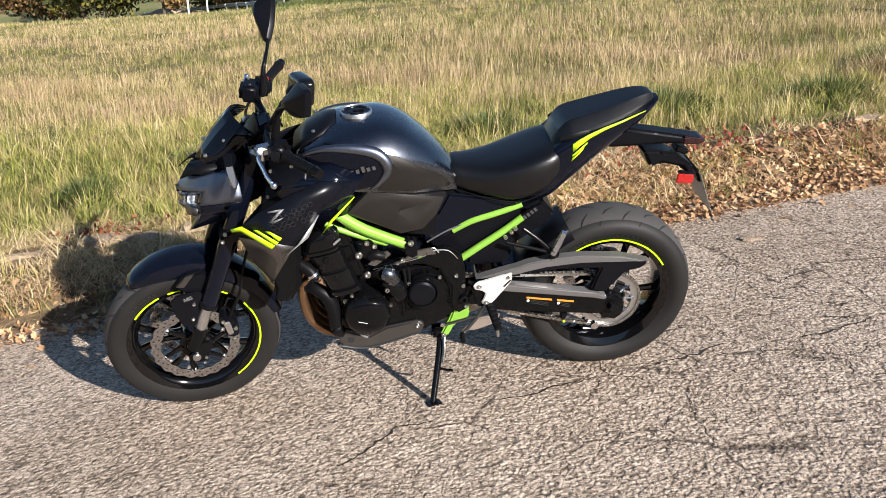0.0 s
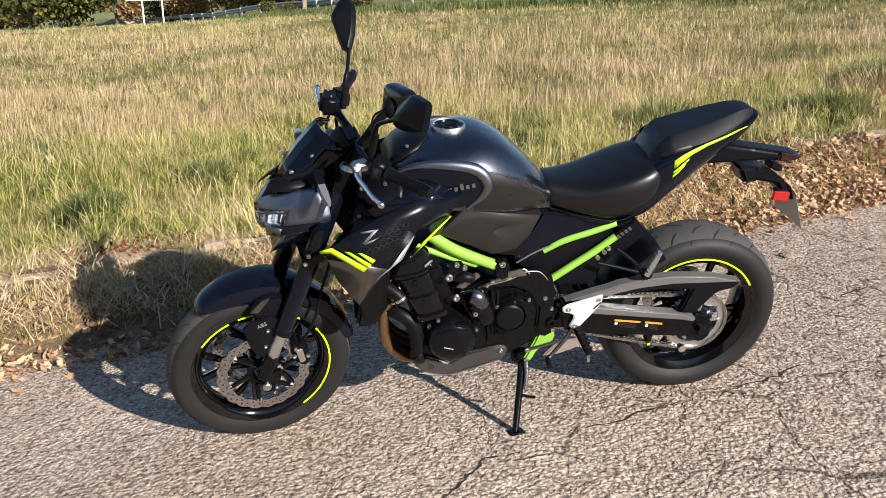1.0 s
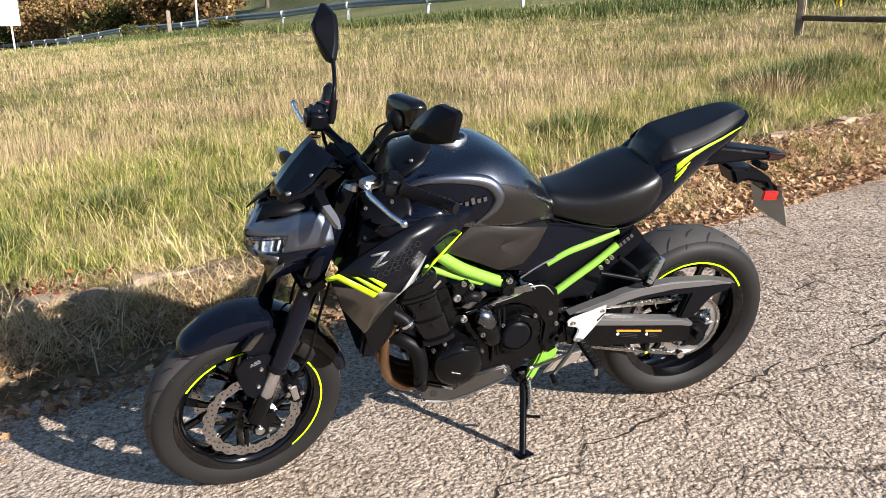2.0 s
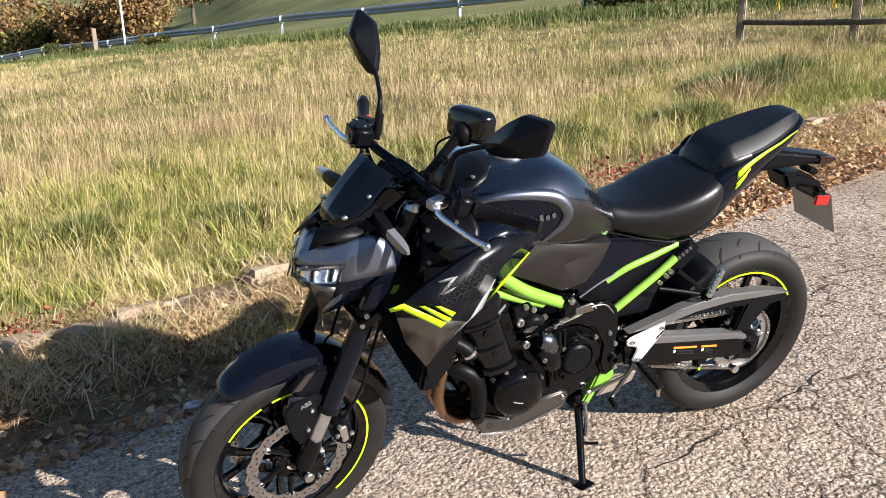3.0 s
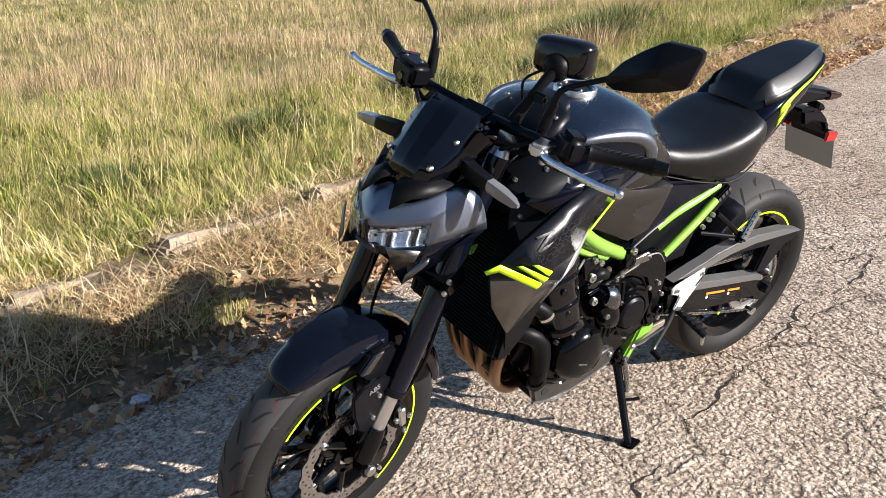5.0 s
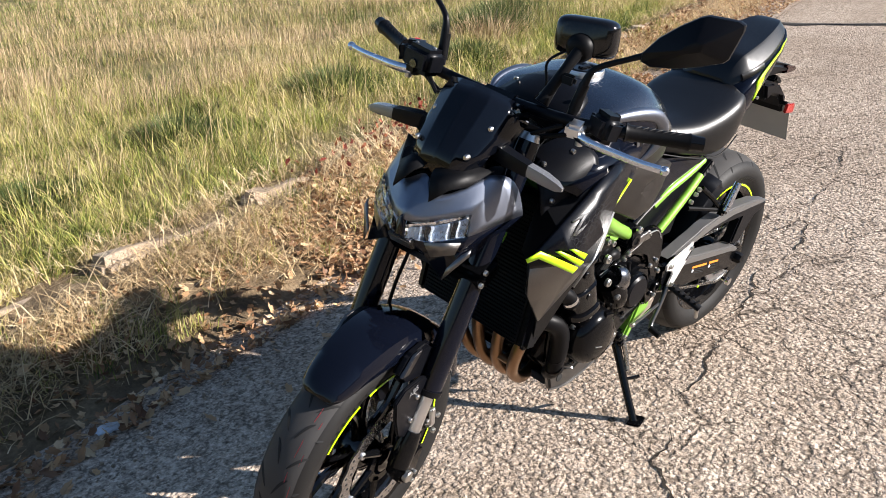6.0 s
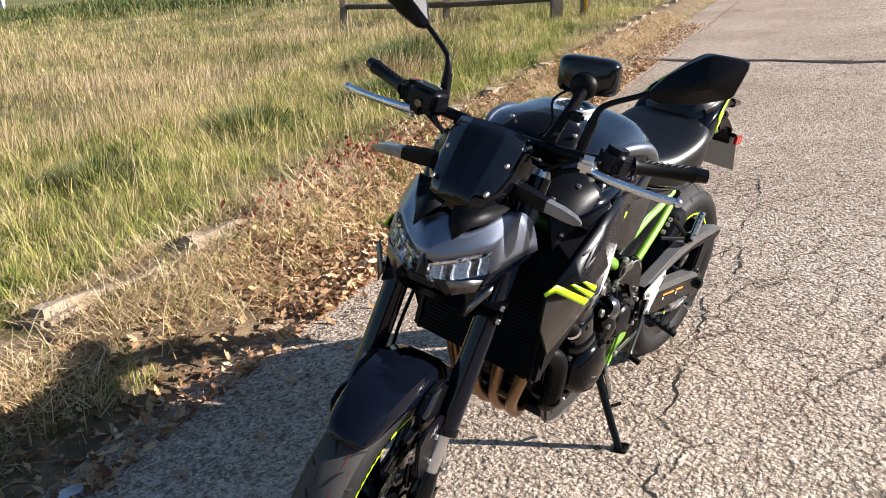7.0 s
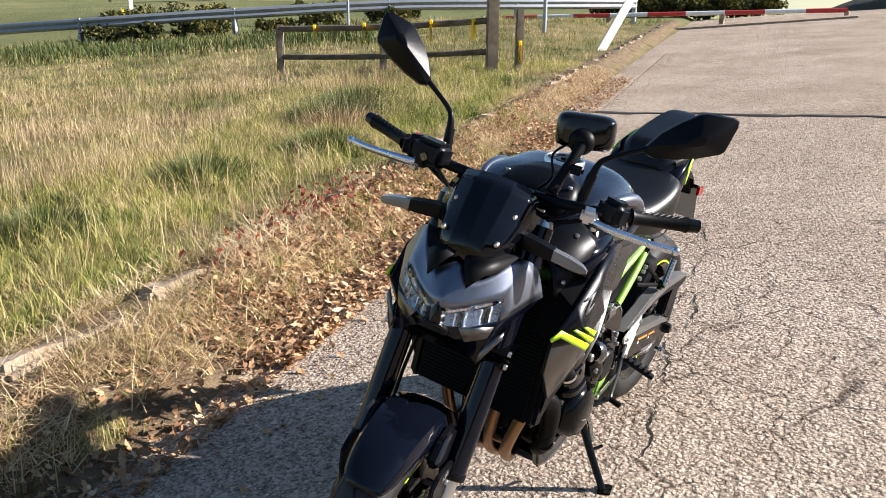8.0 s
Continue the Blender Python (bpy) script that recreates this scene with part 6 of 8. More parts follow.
# --- frame ---
frame_main = part("frame", tube([(-0.19, -0.12, 0.776), (-0.19, 0, 0.780), (-0.19, 0.12, 0.776)], 0.018, sides=16), GREEN, bike, "lime-green tubular trellis frame")
for sy in (-1, 1):
    part("main_tube", tube([(-0.228, sy * 0.154, 0.808), (-0.215, sy * 0.158, 0.798), (-0.13, sy * 0.152, 0.728), (-0.06, sy * 0.140, 0.682), (0.012, sy * 0.128, 0.640)], 0.0175, sides=16), GREEN, frame_main, "lime-green main tube")
    part("lower_tube", tube([(-0.262, sy * 0.136, 0.766), (-0.25, sy * 0.140, 0.757), (-0.215, sy * 0.150, 0.735), (-0.13, sy * 0.140, 0.688), (-0.05, sy * 0.132, 0.650)], 0.010, sides=14), GREEN, frame_main)
    part("gusset", prism([(-0.230, 0.752), (-0.110, 0.700), (-0.030, 0.658), (-0.050, 0.642), (-0.120, 0.672), (-0.220, 0.722)], sy * 0.128, sy * 0.142, 0.004), GREEN, frame_main)
    part("frame_stub", tube([(0.026, sy * 0.132, 0.612), (0.062, sy * 0.128, 0.592)], 0.0135, sides=14, smooth=False), GREEN, frame_main)
    jn = part("frame_joint", prism([(0.000, 0.655), (0.030, 0.668), (0.058, 0.645), (0.060, 0.600), (0.030, 0.585), (0.002, 0.610)], sy * 0.105, sy * 0.150, 0.010), MATTE, frame_main)
    part("joint_bolt", bolt((0.030, sy * 0.150, 0.655), 0.010, 0.010 * sy), BOLT, jn)
    part("joint_ring", lathe([(0.010, sy * 0.152), (0.018, sy * 0.152), (0.018, sy * 0.148)], (0.030, 0, 0.620), 20), SATIN, jn)
    part("engine_hanger", prism([(-0.150, 0.672), (-0.100, 0.680), (-0.075, 0.640), (-0.105, 0.600), (-0.135, 0.615)], sy * 0.142, sy * 0.152, 0.004), SATIN, frame_main)
    for x, z in ((-0.112, 0.668), (-0.088, 0.655)):
        part("hanger_bolt", bolt((x, sy * 0.152, z), 0.0085, 0.009 * sy), BOLT, frame_main)
    piv = part("pivot_plate", prism([(0.060, 0.608), (0.150, 0.622), (0.195, 0.590), (0.208, 0.530), (0.205, 0.420), (0.215, 0.372), (0.175, 0.352), (0.150, 0.400), (0.155, 0.470), (0.120, 0.535), (0.060, 0.565), (-0.100, 0.545), (-0.105, 0.562)], sy * 0.112, sy * 0.140, 0.008), SATIN, frame_main, "black swingarm pivot plate")
    # thin bright tubes draw the highlight along the pivot plate's edges
    part("plate_edge", tube([(-0.098, sy * 0.141, 0.560), (0.055, sy * 0.142, 0.590), (0.095, sy * 0.142, 0.612), (0.150, sy * 0.141, 0.610), (0.182, sy * 0.141, 0.575)], [0.001, 0.002, 0.0025, 0.002, 0.001], sides=8), ALU if sy < 0 else SATIN, piv, "thin line for the highlight on the plate edge")
    part("plate_edge", tube([(0.070, sy * 0.141, 0.598), (0.100, sy * 0.142, 0.625), (0.120, sy * 0.141, 0.605)], 0.0025, sides=6), ALU, piv)
    # left brace and stay take pale metal to show a sun glint
    part("side_brace", prism([(-0.116, 0.586), (-0.050, 0.634), (-0.036, 0.618), (-0.090, 0.578)], sy * 0.146, sy * 0.154, 0.003), STAY if sy < 0 else MATTE, frame_main, "engine brace, pale on the left for its sun glint")
    part("engine_stay", prism([(-0.096, 0.552), (0.012, 0.598), (0.050, 0.622), (0.094, 0.628), (0.112, 0.602), (0.062, 0.600), (-0.036, 0.572)], sy * 0.138, sy * 0.148, 0.003), STAY if sy < 0 else MATTE, frame_main, "cast engine stay, pale on the left for its sun glint")
    part("pivot_nut", bolt((0.198, sy * 0.140, 0.415), 0.016, 0.012 * sy), SATIN, piv)
    for x, z in ((0.175, 0.510), (0.198, 0.468), (0.205, 0.385)):
        part("plate_bolt", bolt((x, sy * 0.140, z), 0.007, 0.007 * sy), BOLT, piv)
    part("lower_bracket", prism([(0.165, 0.372), (0.216, 0.376), (0.220, 0.338), (0.205, 0.318), (0.165, 0.300), (0.140, 0.252), (0.115, 0.262), (0.150, 0.330)], sy * 0.095, sy * 0.128, 0.006), GREEN, frame_main, "lime-green lower frame bracket")
    # seat rails
    part("seat_rail", tube([(0.172, sy * 0.098, 0.660), (0.235, sy * 0.102, 0.692), (0.320, sy * 0.102, 0.715), (0.402, sy * 0.098, 0.738)], 0.0112, sides=14), GREEN, frame_main, "lime-green upper seat rail")
    part("seat_stay", tube([(0.178, sy * 0.105, 0.542), (0.260, sy * 0.105, 0.596), (0.340, sy * 0.102, 0.645), (0.405, sy * 0.098, 0.690)], 0.0125, sides=14), GREEN, frame_main, "lime-green lower seat stay")
    lb = part("stay_end", block((0.428, sy * 0.100, 0.706), (0.058, 0.018, 0.024), (0, -36, 0), 0.004), MATTE, frame_main)
    for k in range(4):
        part("stay_marking", block((0.411 + 0.0115 * k, sy * 0.1095, 0.694 + 0.0085 * k), (0.0085, 0.001, 0.014), (0, -36, 0), 0.0), BADGE, lb, "dull printed mark")
    part("side_panel", prism([(0.125, 0.735), (0.160, 0.798), (0.385, 0.755), (0.400, 0.730), (0.250, 0.690), (0.180, 0.655), (0.150, 0.640), (0.070, 0.630), (0.075, 0.690)], sy * 0.085, sy * 0.104, 0.008), GLOSS, bike, "glossy black side panel under the seat")
    part("inner_panel", prism([(0.085, 0.640), (0.180, 0.655), (0.390, 0.722), (0.41, 0.69), (0.20, 0.56), (0.10, 0.60)], sy * 0.070, sy * 0.085, 0.006), MATTE, bike, "black inner panel behind the seat stays")
    # grey on the left side, black on the right
    part("panel_edge", tube([(0.085, sy * 0.106, 0.628), (0.16, sy * 0.106, 0.668), (0.26, sy * 0.106, 0.700), (0.385, sy * 0.105, 0.735)], 0.003, sides=6), ARM if sy < 0 else MATTE, bike, "thin line along the panel edge")
    for x, z in ((0.378, 0.660), (0.345, 0.630), (0.365, 0.648)):
        part("stay_bolt", bolt((x, sy * 0.116, z), 0.007, 0.010 * sy), BOLT, frame_main)
    # pillion footrest
    pr = part("pillion_hanger", tube([(0.405, sy * 0.115, 0.655), (0.455, sy * 0.128, 0.615), (0.500, sy * 0.142, 0.572)], 0.0075, sides=10), SATIN, bike, "black pillion footrest hanger")
    part("hanger_stay", tube([(0.350, sy * 0.112, 0.605), (0.42, sy * 0.125, 0.588), (0.500, sy * 0.142, 0.568)], 0.0065, sides=10), DEEP, pr)
    part("hanger_knuckle", block((0.503, sy * 0.145, 0.568), (0.035, 0.03, 0.032), (0, 20, 0), 0.008), SATIN, pr)
    peg = part("pillion_peg", tube([(0.498, sy * 0.156, 0.572), (0.515, sy * 0.158, 0.612), (0.533, sy * 0.160, 0.655)], [0.012, 0.012, 0.010], sides=12), LEVER, pr, "folded bare metal pillion footrest")
    for k in range(6):
        part("peg_rib", tube([(0.503 + 0.0055 * k, sy * 0.1665, 0.585 + 0.0125 * k), (0.494 + 0.0055 * k, sy * 0.162, 0.590 + 0.0125 * k)], 0.003, sides=6), DEEP, peg)
    # rider footrest
    fr = part("footrest_hanger", prism([(0.215, 0.415), (0.240, 0.440), (0.300, 0.405), (0.310, 0.380), (0.285, 0.372), (0.220, 0.385)], sy * 0.118, sy * 0.132, 0.004), SATIN, bike, "black rider footrest hanger")
    rp = part("rider_peg", tube([(0.285, sy * 0.135, 0.392), (0.292, sy * 0.185, 0.372), (0.302, sy * 0.245, 0.350)], [0.016, 0.0145, 0.013], sides=12, flat=0.7), DEEP, fr, "black rider footrest")
    for k in range(5):
        part("peg_rib", block((0.2905 + 0.0025 * k, sy * (0.165 + 0.017 * k), 0.3905 - 0.006 * k), (0.026, 0.006, 0.006), (0, 0, 0), 0.001), DEEP, rp)
    part("peg_feeler", tube([(0.300, sy * 0.238, 0.345), (0.301, sy * 0.240, 0.318)], [0.006, 0.005], sides=10), BOLT, rp)
    part("hanger_strut", tube([(0.215, sy * 0.126, 0.475), (0.245, sy * 0.126, 0.455), (0.270, sy * 0.126, 0.430)], 0.007, sides=10), SATIN, fr)
    hp = part("heel_plate", prism([(0.230, 0.472), (0.246, 0.484), (0.364, 0.512), (0.362, 0.476), (0.329, 0.435), (0.292, 0.391), (0.274, 0.385), (0.257, 0.397), (0.272, 0.432), (0.266, 0.444), (0.234, 0.454)], sy * 0.146, sy * 0.152, 0.003), PLATE, fr, "pale silver heel plate")
    for x, z, r in ((0.252, 0.467, 0.008), (0.276, 0.401, 0.009), (0.350, 0.494, 0.006)):
        part("plate_bolt", bolt((x, sy * 0.152, z), r, 0.006 * sy), BOLT, hp)
    part("plate_slot", prism([(0.332, 0.460), (0.356, 0.484), (0.360, 0.480), (0.336, 0.455)], sy * 0.1515, sy * 0.1532, 0.0004), GROOVE, hp)

# gear change on the left
gl = part("gear_lever", tube([(0.275, -0.142, 0.385), (0.245, -0.150, 0.345), (0.205, -0.158, 0.300), (0.190, -0.165, 0.288)], [0.009, 0.007, 0.0065, 0.0065], sides=10), SKIDGREY, bike, "bare metal gear lever")
part("toe_rubber", tube([(0.188, -0.165, 0.288), (0.186, -0.200, 0.280)], 0.009, sides=12, smooth=False), DEEP, gl)
part("shift_rod", tube([(0.245, -0.148, 0.345), (0.18, -0.146, 0.328), (0.125, -0.143, 0.315)], 0.005, sides=8), SKIDGREY, gl)
part("rod_end", block((0.124, -0.143, 0.315), (0.018, 0.012, 0.014), (0, 0, 0), 0.003), BOLT, gl)

# side stand
ss = part("side_stand", tube([(0.118, -0.098, 0.248), (0.110, -0.128, 0.205), (0.090, -0.184, 0.128), (0.070, -0.240, 0.058)], [0.015, 0.0125, 0.0115, 0.011], sides=14), SATIN, bike, "black side stand, down")
foot = block((0.072, -0.246, 0.060), (0.052, 0.040, 0.008), (-14, 0, 14), 0.003)
part("stand_foot", foot, SATIN, ss)
part("stand_lug", tube([(0.100, -0.165, 0.148), (0.125, -0.176, 0.146), (0.148, -0.186, 0.148)], 0.005, sides=8), SATIN, ss)
part("stand_spring", tube([(0.128, -0.115, 0.262), (0.125, -0.142, 0.212), (0.116, -0.162, 0.168)], 0.0075, sides=8), CHAINM, ss)
part("stand_bracket", block((0.112, -0.098, 0.262), (0.055, 0.045, 0.045), (0, 10, 0), 0.008), SATIN, ss)
for dx, dz in ((-0.018, 0.010), (0.014, 0.0), (0.0, -0.016)):
    part("bracket_bolt", bolt((0.112 + dx, -0.121, 0.262 + dz), 0.009, -0.010), BOLT if dx > 0 else SATIN, ss)

# --- seats and tail ---
def seat_section(x, zt, w, zb, tuck=0.75):
    return [(x, 0, zt), (x, -0.45 * w, zt - 0.002), (x, -0.78 * w, zt - 0.010), (x, -0.96 * w, zt - 0.030 if zt - zb > 0.06 else zt - (zt - zb) * 0.5), (x, -w, zt - (zt - zb) * 0.62), (x, -0.93 * w, zb + 0.006), (x, -tuck * w, zb)]


seat = part("rider_seat", smooth_body([seat_section(0.172, 0.872, 0.060, 0.812), seat_section(0.185, 0.880, 0.078, 0.802), seat_section(0.235, 0.876, 0.100, 0.790), seat_section(0.305, 0.880, 0.125, 0.778), seat_section(0.375, 0.897, 0.142, 0.770),
                                       seat_section(0.440, 0.918, 0.148, 0.785), seat_section(0.492, 0.934, 0.140, 0.818), seat_section(0.528, 0.942, 0.118, 0.860), seat_section(0.545, 0.944, 0.09, 0.895)]), VINYL, bike, "black vinyl rider seat", 60)
for sy in (-1, 1):
    part("seat_seam", tube([(0.19, sy * 0.080, 0.800), (0.30, sy * 0.122, 0.7765), (0.40, sy * 0.142, 0.770), (0.48, sy * 0.141, 0.808)], 0.0022, sides=6), DEEP, seat)


def pillion_section(x, zt, w, zb):
    return [(x, 0, zt), (x, -0.66 * w, zt - 0.001), (x, -0.73 * w, zt - 0.006), (x, -0.97 * w, zt - (zt - zb) * 0.48), (x, -w, zt - (zt - zb) * 0.62), (x, -0.92 * w, zb)]


pseat = part("pillion_seat", smooth_body([pillion_section(0.500, 0.944, 0.072, 0.920), pillion_section(0.518, 0.972, 0.092, 0.915), pillion_section(0.545, 1.002, 0.102, 0.918), pillion_section(0.575, 1.014, 0.106, 0.935), pillion_section(0.655, 1.033, 0.102, 0.962),
                                          pillion_section(0.730, 1.052, 0.088, 0.990), pillion_section(0.790, 1.065, 0.068, 1.020), pillion_section(0.826, 1.066, 0.044, 1.036), pillion_section(0.836, 1.058, 0.030, 1.040)], 4, 1), VINYL, bike, "black faceted pillion seat", 22)
for sy in (-1, 1):
    part("seat_strap", tube([(0.525, sy * 0.094, 0.955), (0.560, sy * 0.108, 0.968), (0.612, sy * 0.108, 0.978)], 0.0045, sides=8, flat=2.6), VINYL, pseat, "black seat strap")


def tail_section(x, zt, w, zb):
    return [(x, 0, zt), (x, -0.6 * w, zt), (x, -0.92 * w, zt - 0.004), (x, -w, zt - (zt - zb) * 0.3), (x, -0.90 * w, zt - (zt - zb) * 0.7), (x, -0.62 * w, zb), (x, 0, zb)]


tail_secs = [tail_section(0.395, 0.778, 0.095, 0.748), tail_section(0.440, 0.850, 0.112, 0.735), tail_section(0.495, 0.922, 0.124, 0.752), tail_section(0.550, 0.958, 0.128, 0.800), tail_section(0.620, 0.983, 0.119, 0.858),
             tail_section(0.700, 1.004, 0.104, 0.920), tail_section(0.780, 1.026, 0.083, 0.975), tail_section(0.835, 1.044, 0.052, 1.018), tail_section(0.856, 1.047, 0.024, 1.034)]
tail = part("tail_fairing", smooth_body(tail_secs), GLOSS, bike, "glossy black tail fairing with lime flashes", 60)


for sy in (-1, 1):
    for top, low in ((((0.556, 0.949), (0.580, 0.963), (0.612, 0.977), (0.66, 0.992), (0.72, 1.006), (0.800, 1.024)), ((0.557, 0.922), (0.580, 0.941), (0.612, 0.963), (0.66, 0.983), (0.72, 1.000), (0.798, 1.021))),
                     (((0.556, 0.913), (0.580, 0.932), (0.604, 0.950)), ((0.556, 0.905), (0.580, 0.925), (0.602, 0.945))),
                     (((0.555, 0.900), (0.576, 0.918), (0.594, 0.935)), ((0.555, 0.893), (0.574, 0.910), (0.590, 0.927)))):
        rows = [[Vector((x, sy * (0.0035 + 0.99 * float(np.interp(x, [s[0][0] for s in tail_secs], [-s[3][1] for s in tail_secs]))), z)) for x, z in row] for row in (top, low)]
        thicken(part("tail_flash", loft(rows, None, closed=False, cap=False), LIME, tail, "lime flash on the tail"), 0.004)
    part("tail_bolt", bolt((0.620, sy * 0.108, 0.884), 0.005, 0.006 * sy), BOLT, tail)
# rear mudguard arm with lamp and plate
rm = part("rear_mudguard", prism([(0.640, 0.900), (0.672, 0.935), (0.760, 0.950), (0.860, 0.930), (0.972, 0.906), (1.026, 0.892), (0.985, 0.876), (0.900, 0.884), (0.820, 0.884), (0.700, 0.886)], -0.038, 0.038, 0.012, seg=3), MATTE, bike, "black rear mudguard arm")
part("tail_lamp", prism([(0.950, 0.908), (1.027, 0.892), (1.010, 0.878), (0.945, 0.880)], -0.041, 0.041, 0.005), simple("dark_red_tail_lamp", (0.018, 0.003, 0.003), 0.2, 0, 0.5), rm, "dark red tail lamp")
part("plate_arm", prism([(0.812, 0.872), (0.868, 0.868), (0.930, 0.850), (0.990, 0.806), (1.002, 0.760), (0.982, 0.758), (0.955, 0.800), (0.880, 0.822), (0.845, 0.805)], -0.045, 0.045, 0.010), MATTE, rm)
part("plate_lamp", block((0.955, 0, 0.852), (0.05, 0.045, 0.022), (0, 25, 0), 0.006), DEEP, rm)
pl = part("number_plate", block((1.044, 0.036, 0.702), (0.002, 0.180, 0.150), (0, -20, 0), 0.0008), PLATEBACK, rm, "bare grey back of a number plate")
part("plate_frame", block((1.020, 0.036, 0.757), (0.012, 0.130, 0.050), (0, -20, 0), 0.003), DEEP, rm)
for sy in (-1, 1):
    rf = part("side_reflector", block((0.952, sy * 0.080, 0.777), (0.058, 0.010, 0.032), (0, 8, 0), 0.003), TAILRED, rm, "red reflector on a bracket")
    part("reflector_bracket", block((0.958, sy * 0.062, 0.786), (0.045, 0.024, 0.012), (0, 20, 0), 0.003), DEEP, rf)
    part("rear_indicator", tube([(0.880, sy * 0.04, 0.850), (0.895, sy * 0.09, 0.850), (0.905, sy * 0.135, 0.855)] if sy > 0 else [(0.880, sy * 0.03, 0.850), (0.882, sy * 0.036, 0.850), (0.884, sy * 0.040, 0.850)], 0.009, sides=10), MATTE, rm)

# inner rear mudguard
rings = []
for a in np.radians(np.linspace(95, 178, 12)):
    r = 0.345
    rings.append([(REAR[0] + (r + h) * math.cos(a), q, REAR[2] + (r + h) * math.sin(a)) for q, h in ((-0.098, -0.055), (-0.095, -0.01), (-0.06, 0.004), (0.06, 0.004), (0.095, -0.01), (0.098, -0.055))])
thicken(part("inner_mudguard", loft(rings[3:], None, closed=False, cap=False), MATTE, bike, "black inner mudguard over the rear tyre"), 0.005)
part("shock_cover", prism([(0.21, 0.64), (0.40, 0.70), (0.475, 0.735), (0.525, 0.675), (0.46, 0.62), (0.385, 0.575), (0.36, 0.50), (0.22, 0.50)], -0.075, 0.075, 0.012), MATTE, bike, "black inner fairing ahead of the rear tyre")
part("shock", tube([(0.16, 0.02, 0.60), (0.26, 0.02, 0.585), (0.36, 0.02, 0.57)], 0.035, sides=14), DEEP, bike, "rear shock absorber")

# --- swingarm, chain ---
sw = part("swingarm", prism([(0.225, 0.455), (0.300, 0.462), (0.360, 0.448), (0.655, 0.390), (0.695, 0.370), (0.700, 0.318), (0.680, 0.300), (0.340, 0.348), (0.240, 0.378)], -0.140, -0.106, 0.007), SATIN, bike, "black swingarm with grey upper faces")
part("swingarm_top", prism([(0.320, 0.462), (0.365, 0.453), (0.655, 0.396), (0.700, 0.374), (0.690, 0.362), (0.650, 0.374), (0.345, 0.430), (0.300, 0.440)], -0.1445, -0.104, 0.004), ARM, sw, "grey upper face")
part("upper_beam", prism([(0.242, 0.486), (0.345, 0.512), (0.385, 0.520), (0.420, 0.532), (0.500, 0.542), (0.600, 0.545), (0.740, 0.530), (0.835, 0.502), (0.815, 0.480), (0.760, 0.470), (0.690, 0.392), (0.640, 0.405), (0.655, 0.450), (0.670, 0.490), (0.560, 0.500), (0.400, 0.494)], -0.142, -0.108, 0.006), MATTE, sw, "arched upper brace")
part("beam_top", prism([(0.238, 0.489), (0.345, 0.516), (0.385, 0.524), (0.420, 0.536), (0.500, 0.546), (0.600, 0.549), (0.740, 0.534), (0.838, 0.505), (0.740, 0.510), (0.600, 0.519), (0.480, 0.513), (0.385, 0.496)], -0.1455, -0.106, 0.004), ARM, sw, "grey upper face of the brace")
part("right_arm", prism([(0.225, 0.455), (0.360, 0.465), (0.660, 0.390), (0.700, 0.365), (0.690, 0.305), (0.340, 0.348), (0.240, 0.378)], 0.106, 0.140, 0.007), SATIN, sw)
part("cross_tube", tube([(0.235, -0.12, 0.415), (0.235, 0.12, 0.415)], 0.040, sides=18, smooth=False), SATIN, sw)
part("cross_brace", block((0.37, 0, 0.44), (0.10, 0.22, 0.07), (0, 10, 0), 0.02), SATIN, sw)
for x0, x1 in ((0.415, 0.505), (0.522, 0.582)):
    z0, z1 = 0.4285 - (x0 - 0.345) * 0.192 - 0.014, 0.4285 - (x1 - 0.345) * 0.192 - 0.014
    lab = part("warning_label", prism([(x0, z0), (x1, z1), (x1, z1 - 0.007), (x0, z0 - 0.007)], -0.1412, -0.1398, 0.0002), ORANGE, sw, "orange warning label stripe")
    part("label_dot", drum((x0 + 0.006, 0, z0 - 0.017), 0.0055, -0.1412, -0.1398, 12, 0.0002), WHITE, lab)
    for k in range(3):
        part("label_line", prism([(x0 + 0.016, z0 - 0.014 - 0.006 * k), (x1 - 0.012, z1 - 0.014 - 0.006 * k), (x1 - 0.012, z1 - 0.016 - 0.006 * k), (x0 + 0.016, z0 - 0.016 - 0.006 * k)], -0.1410, -0.1398, 0.0001), DIMPRINT, lab)
ab = part("axle_block", prism([(0.675, 0.378), (0.735, 0.372), (0.765, 0.345), (0.762, 0.290), (0.735, 0.268), (0.680, 0.288)], -0.135, -0.105, 0.006), SATIN, sw)
part("axle_nut", lathe([(0, -0.158), (0.014, -0.158), (0.019, -0.150), (0.019, -0.135)], (REAR[0], 0, REAR[2]), 6), DEEP, ab)
part("axle_washer", lathe([(0.016, -0.137), (0.028, -0.137), (0.028, -0.130)], (REAR[0], 0, REAR[2]), 24), SATIN, ab)
part("chain_adjuster", tube([(0.690, -0.122, 0.330), (0.655, -0.122, 0.336)], 0.006, sides=8, smooth=False), BRIGHT, ab)
part("paddock_bobbin", lathe([(0, -0.165), (0.013, -0.165), (0.014, -0.155), (0.008, -0.150), (0.008, -0.138)], (0.655, 0, 0.270), 16), BRIGHT, sw, "bright paddock stand bobbin")
# rear sprocket
sc = (REAR[0], 0, REAR[2])
bm = bmesh.new()
n = 44 * 4
rings = []
for y, inner in ((-0.094, True), (-0.094, False), (-0.088, False), (-0.088, True)):
    ring = []
    for k in range(n):
        a = 2 * math.pi * k / n
        r = 0.083 if inner else 0.1065 + (0.0055 if (k % 4) in (1, 2) else -0.001)
        ring.append((sc[0] + r * math.cos(a), y, sc[2] + r * math.sin(a)))
    rings.append(ring)
rings.append(rings[0])
loft(rings, bm, cap=False)
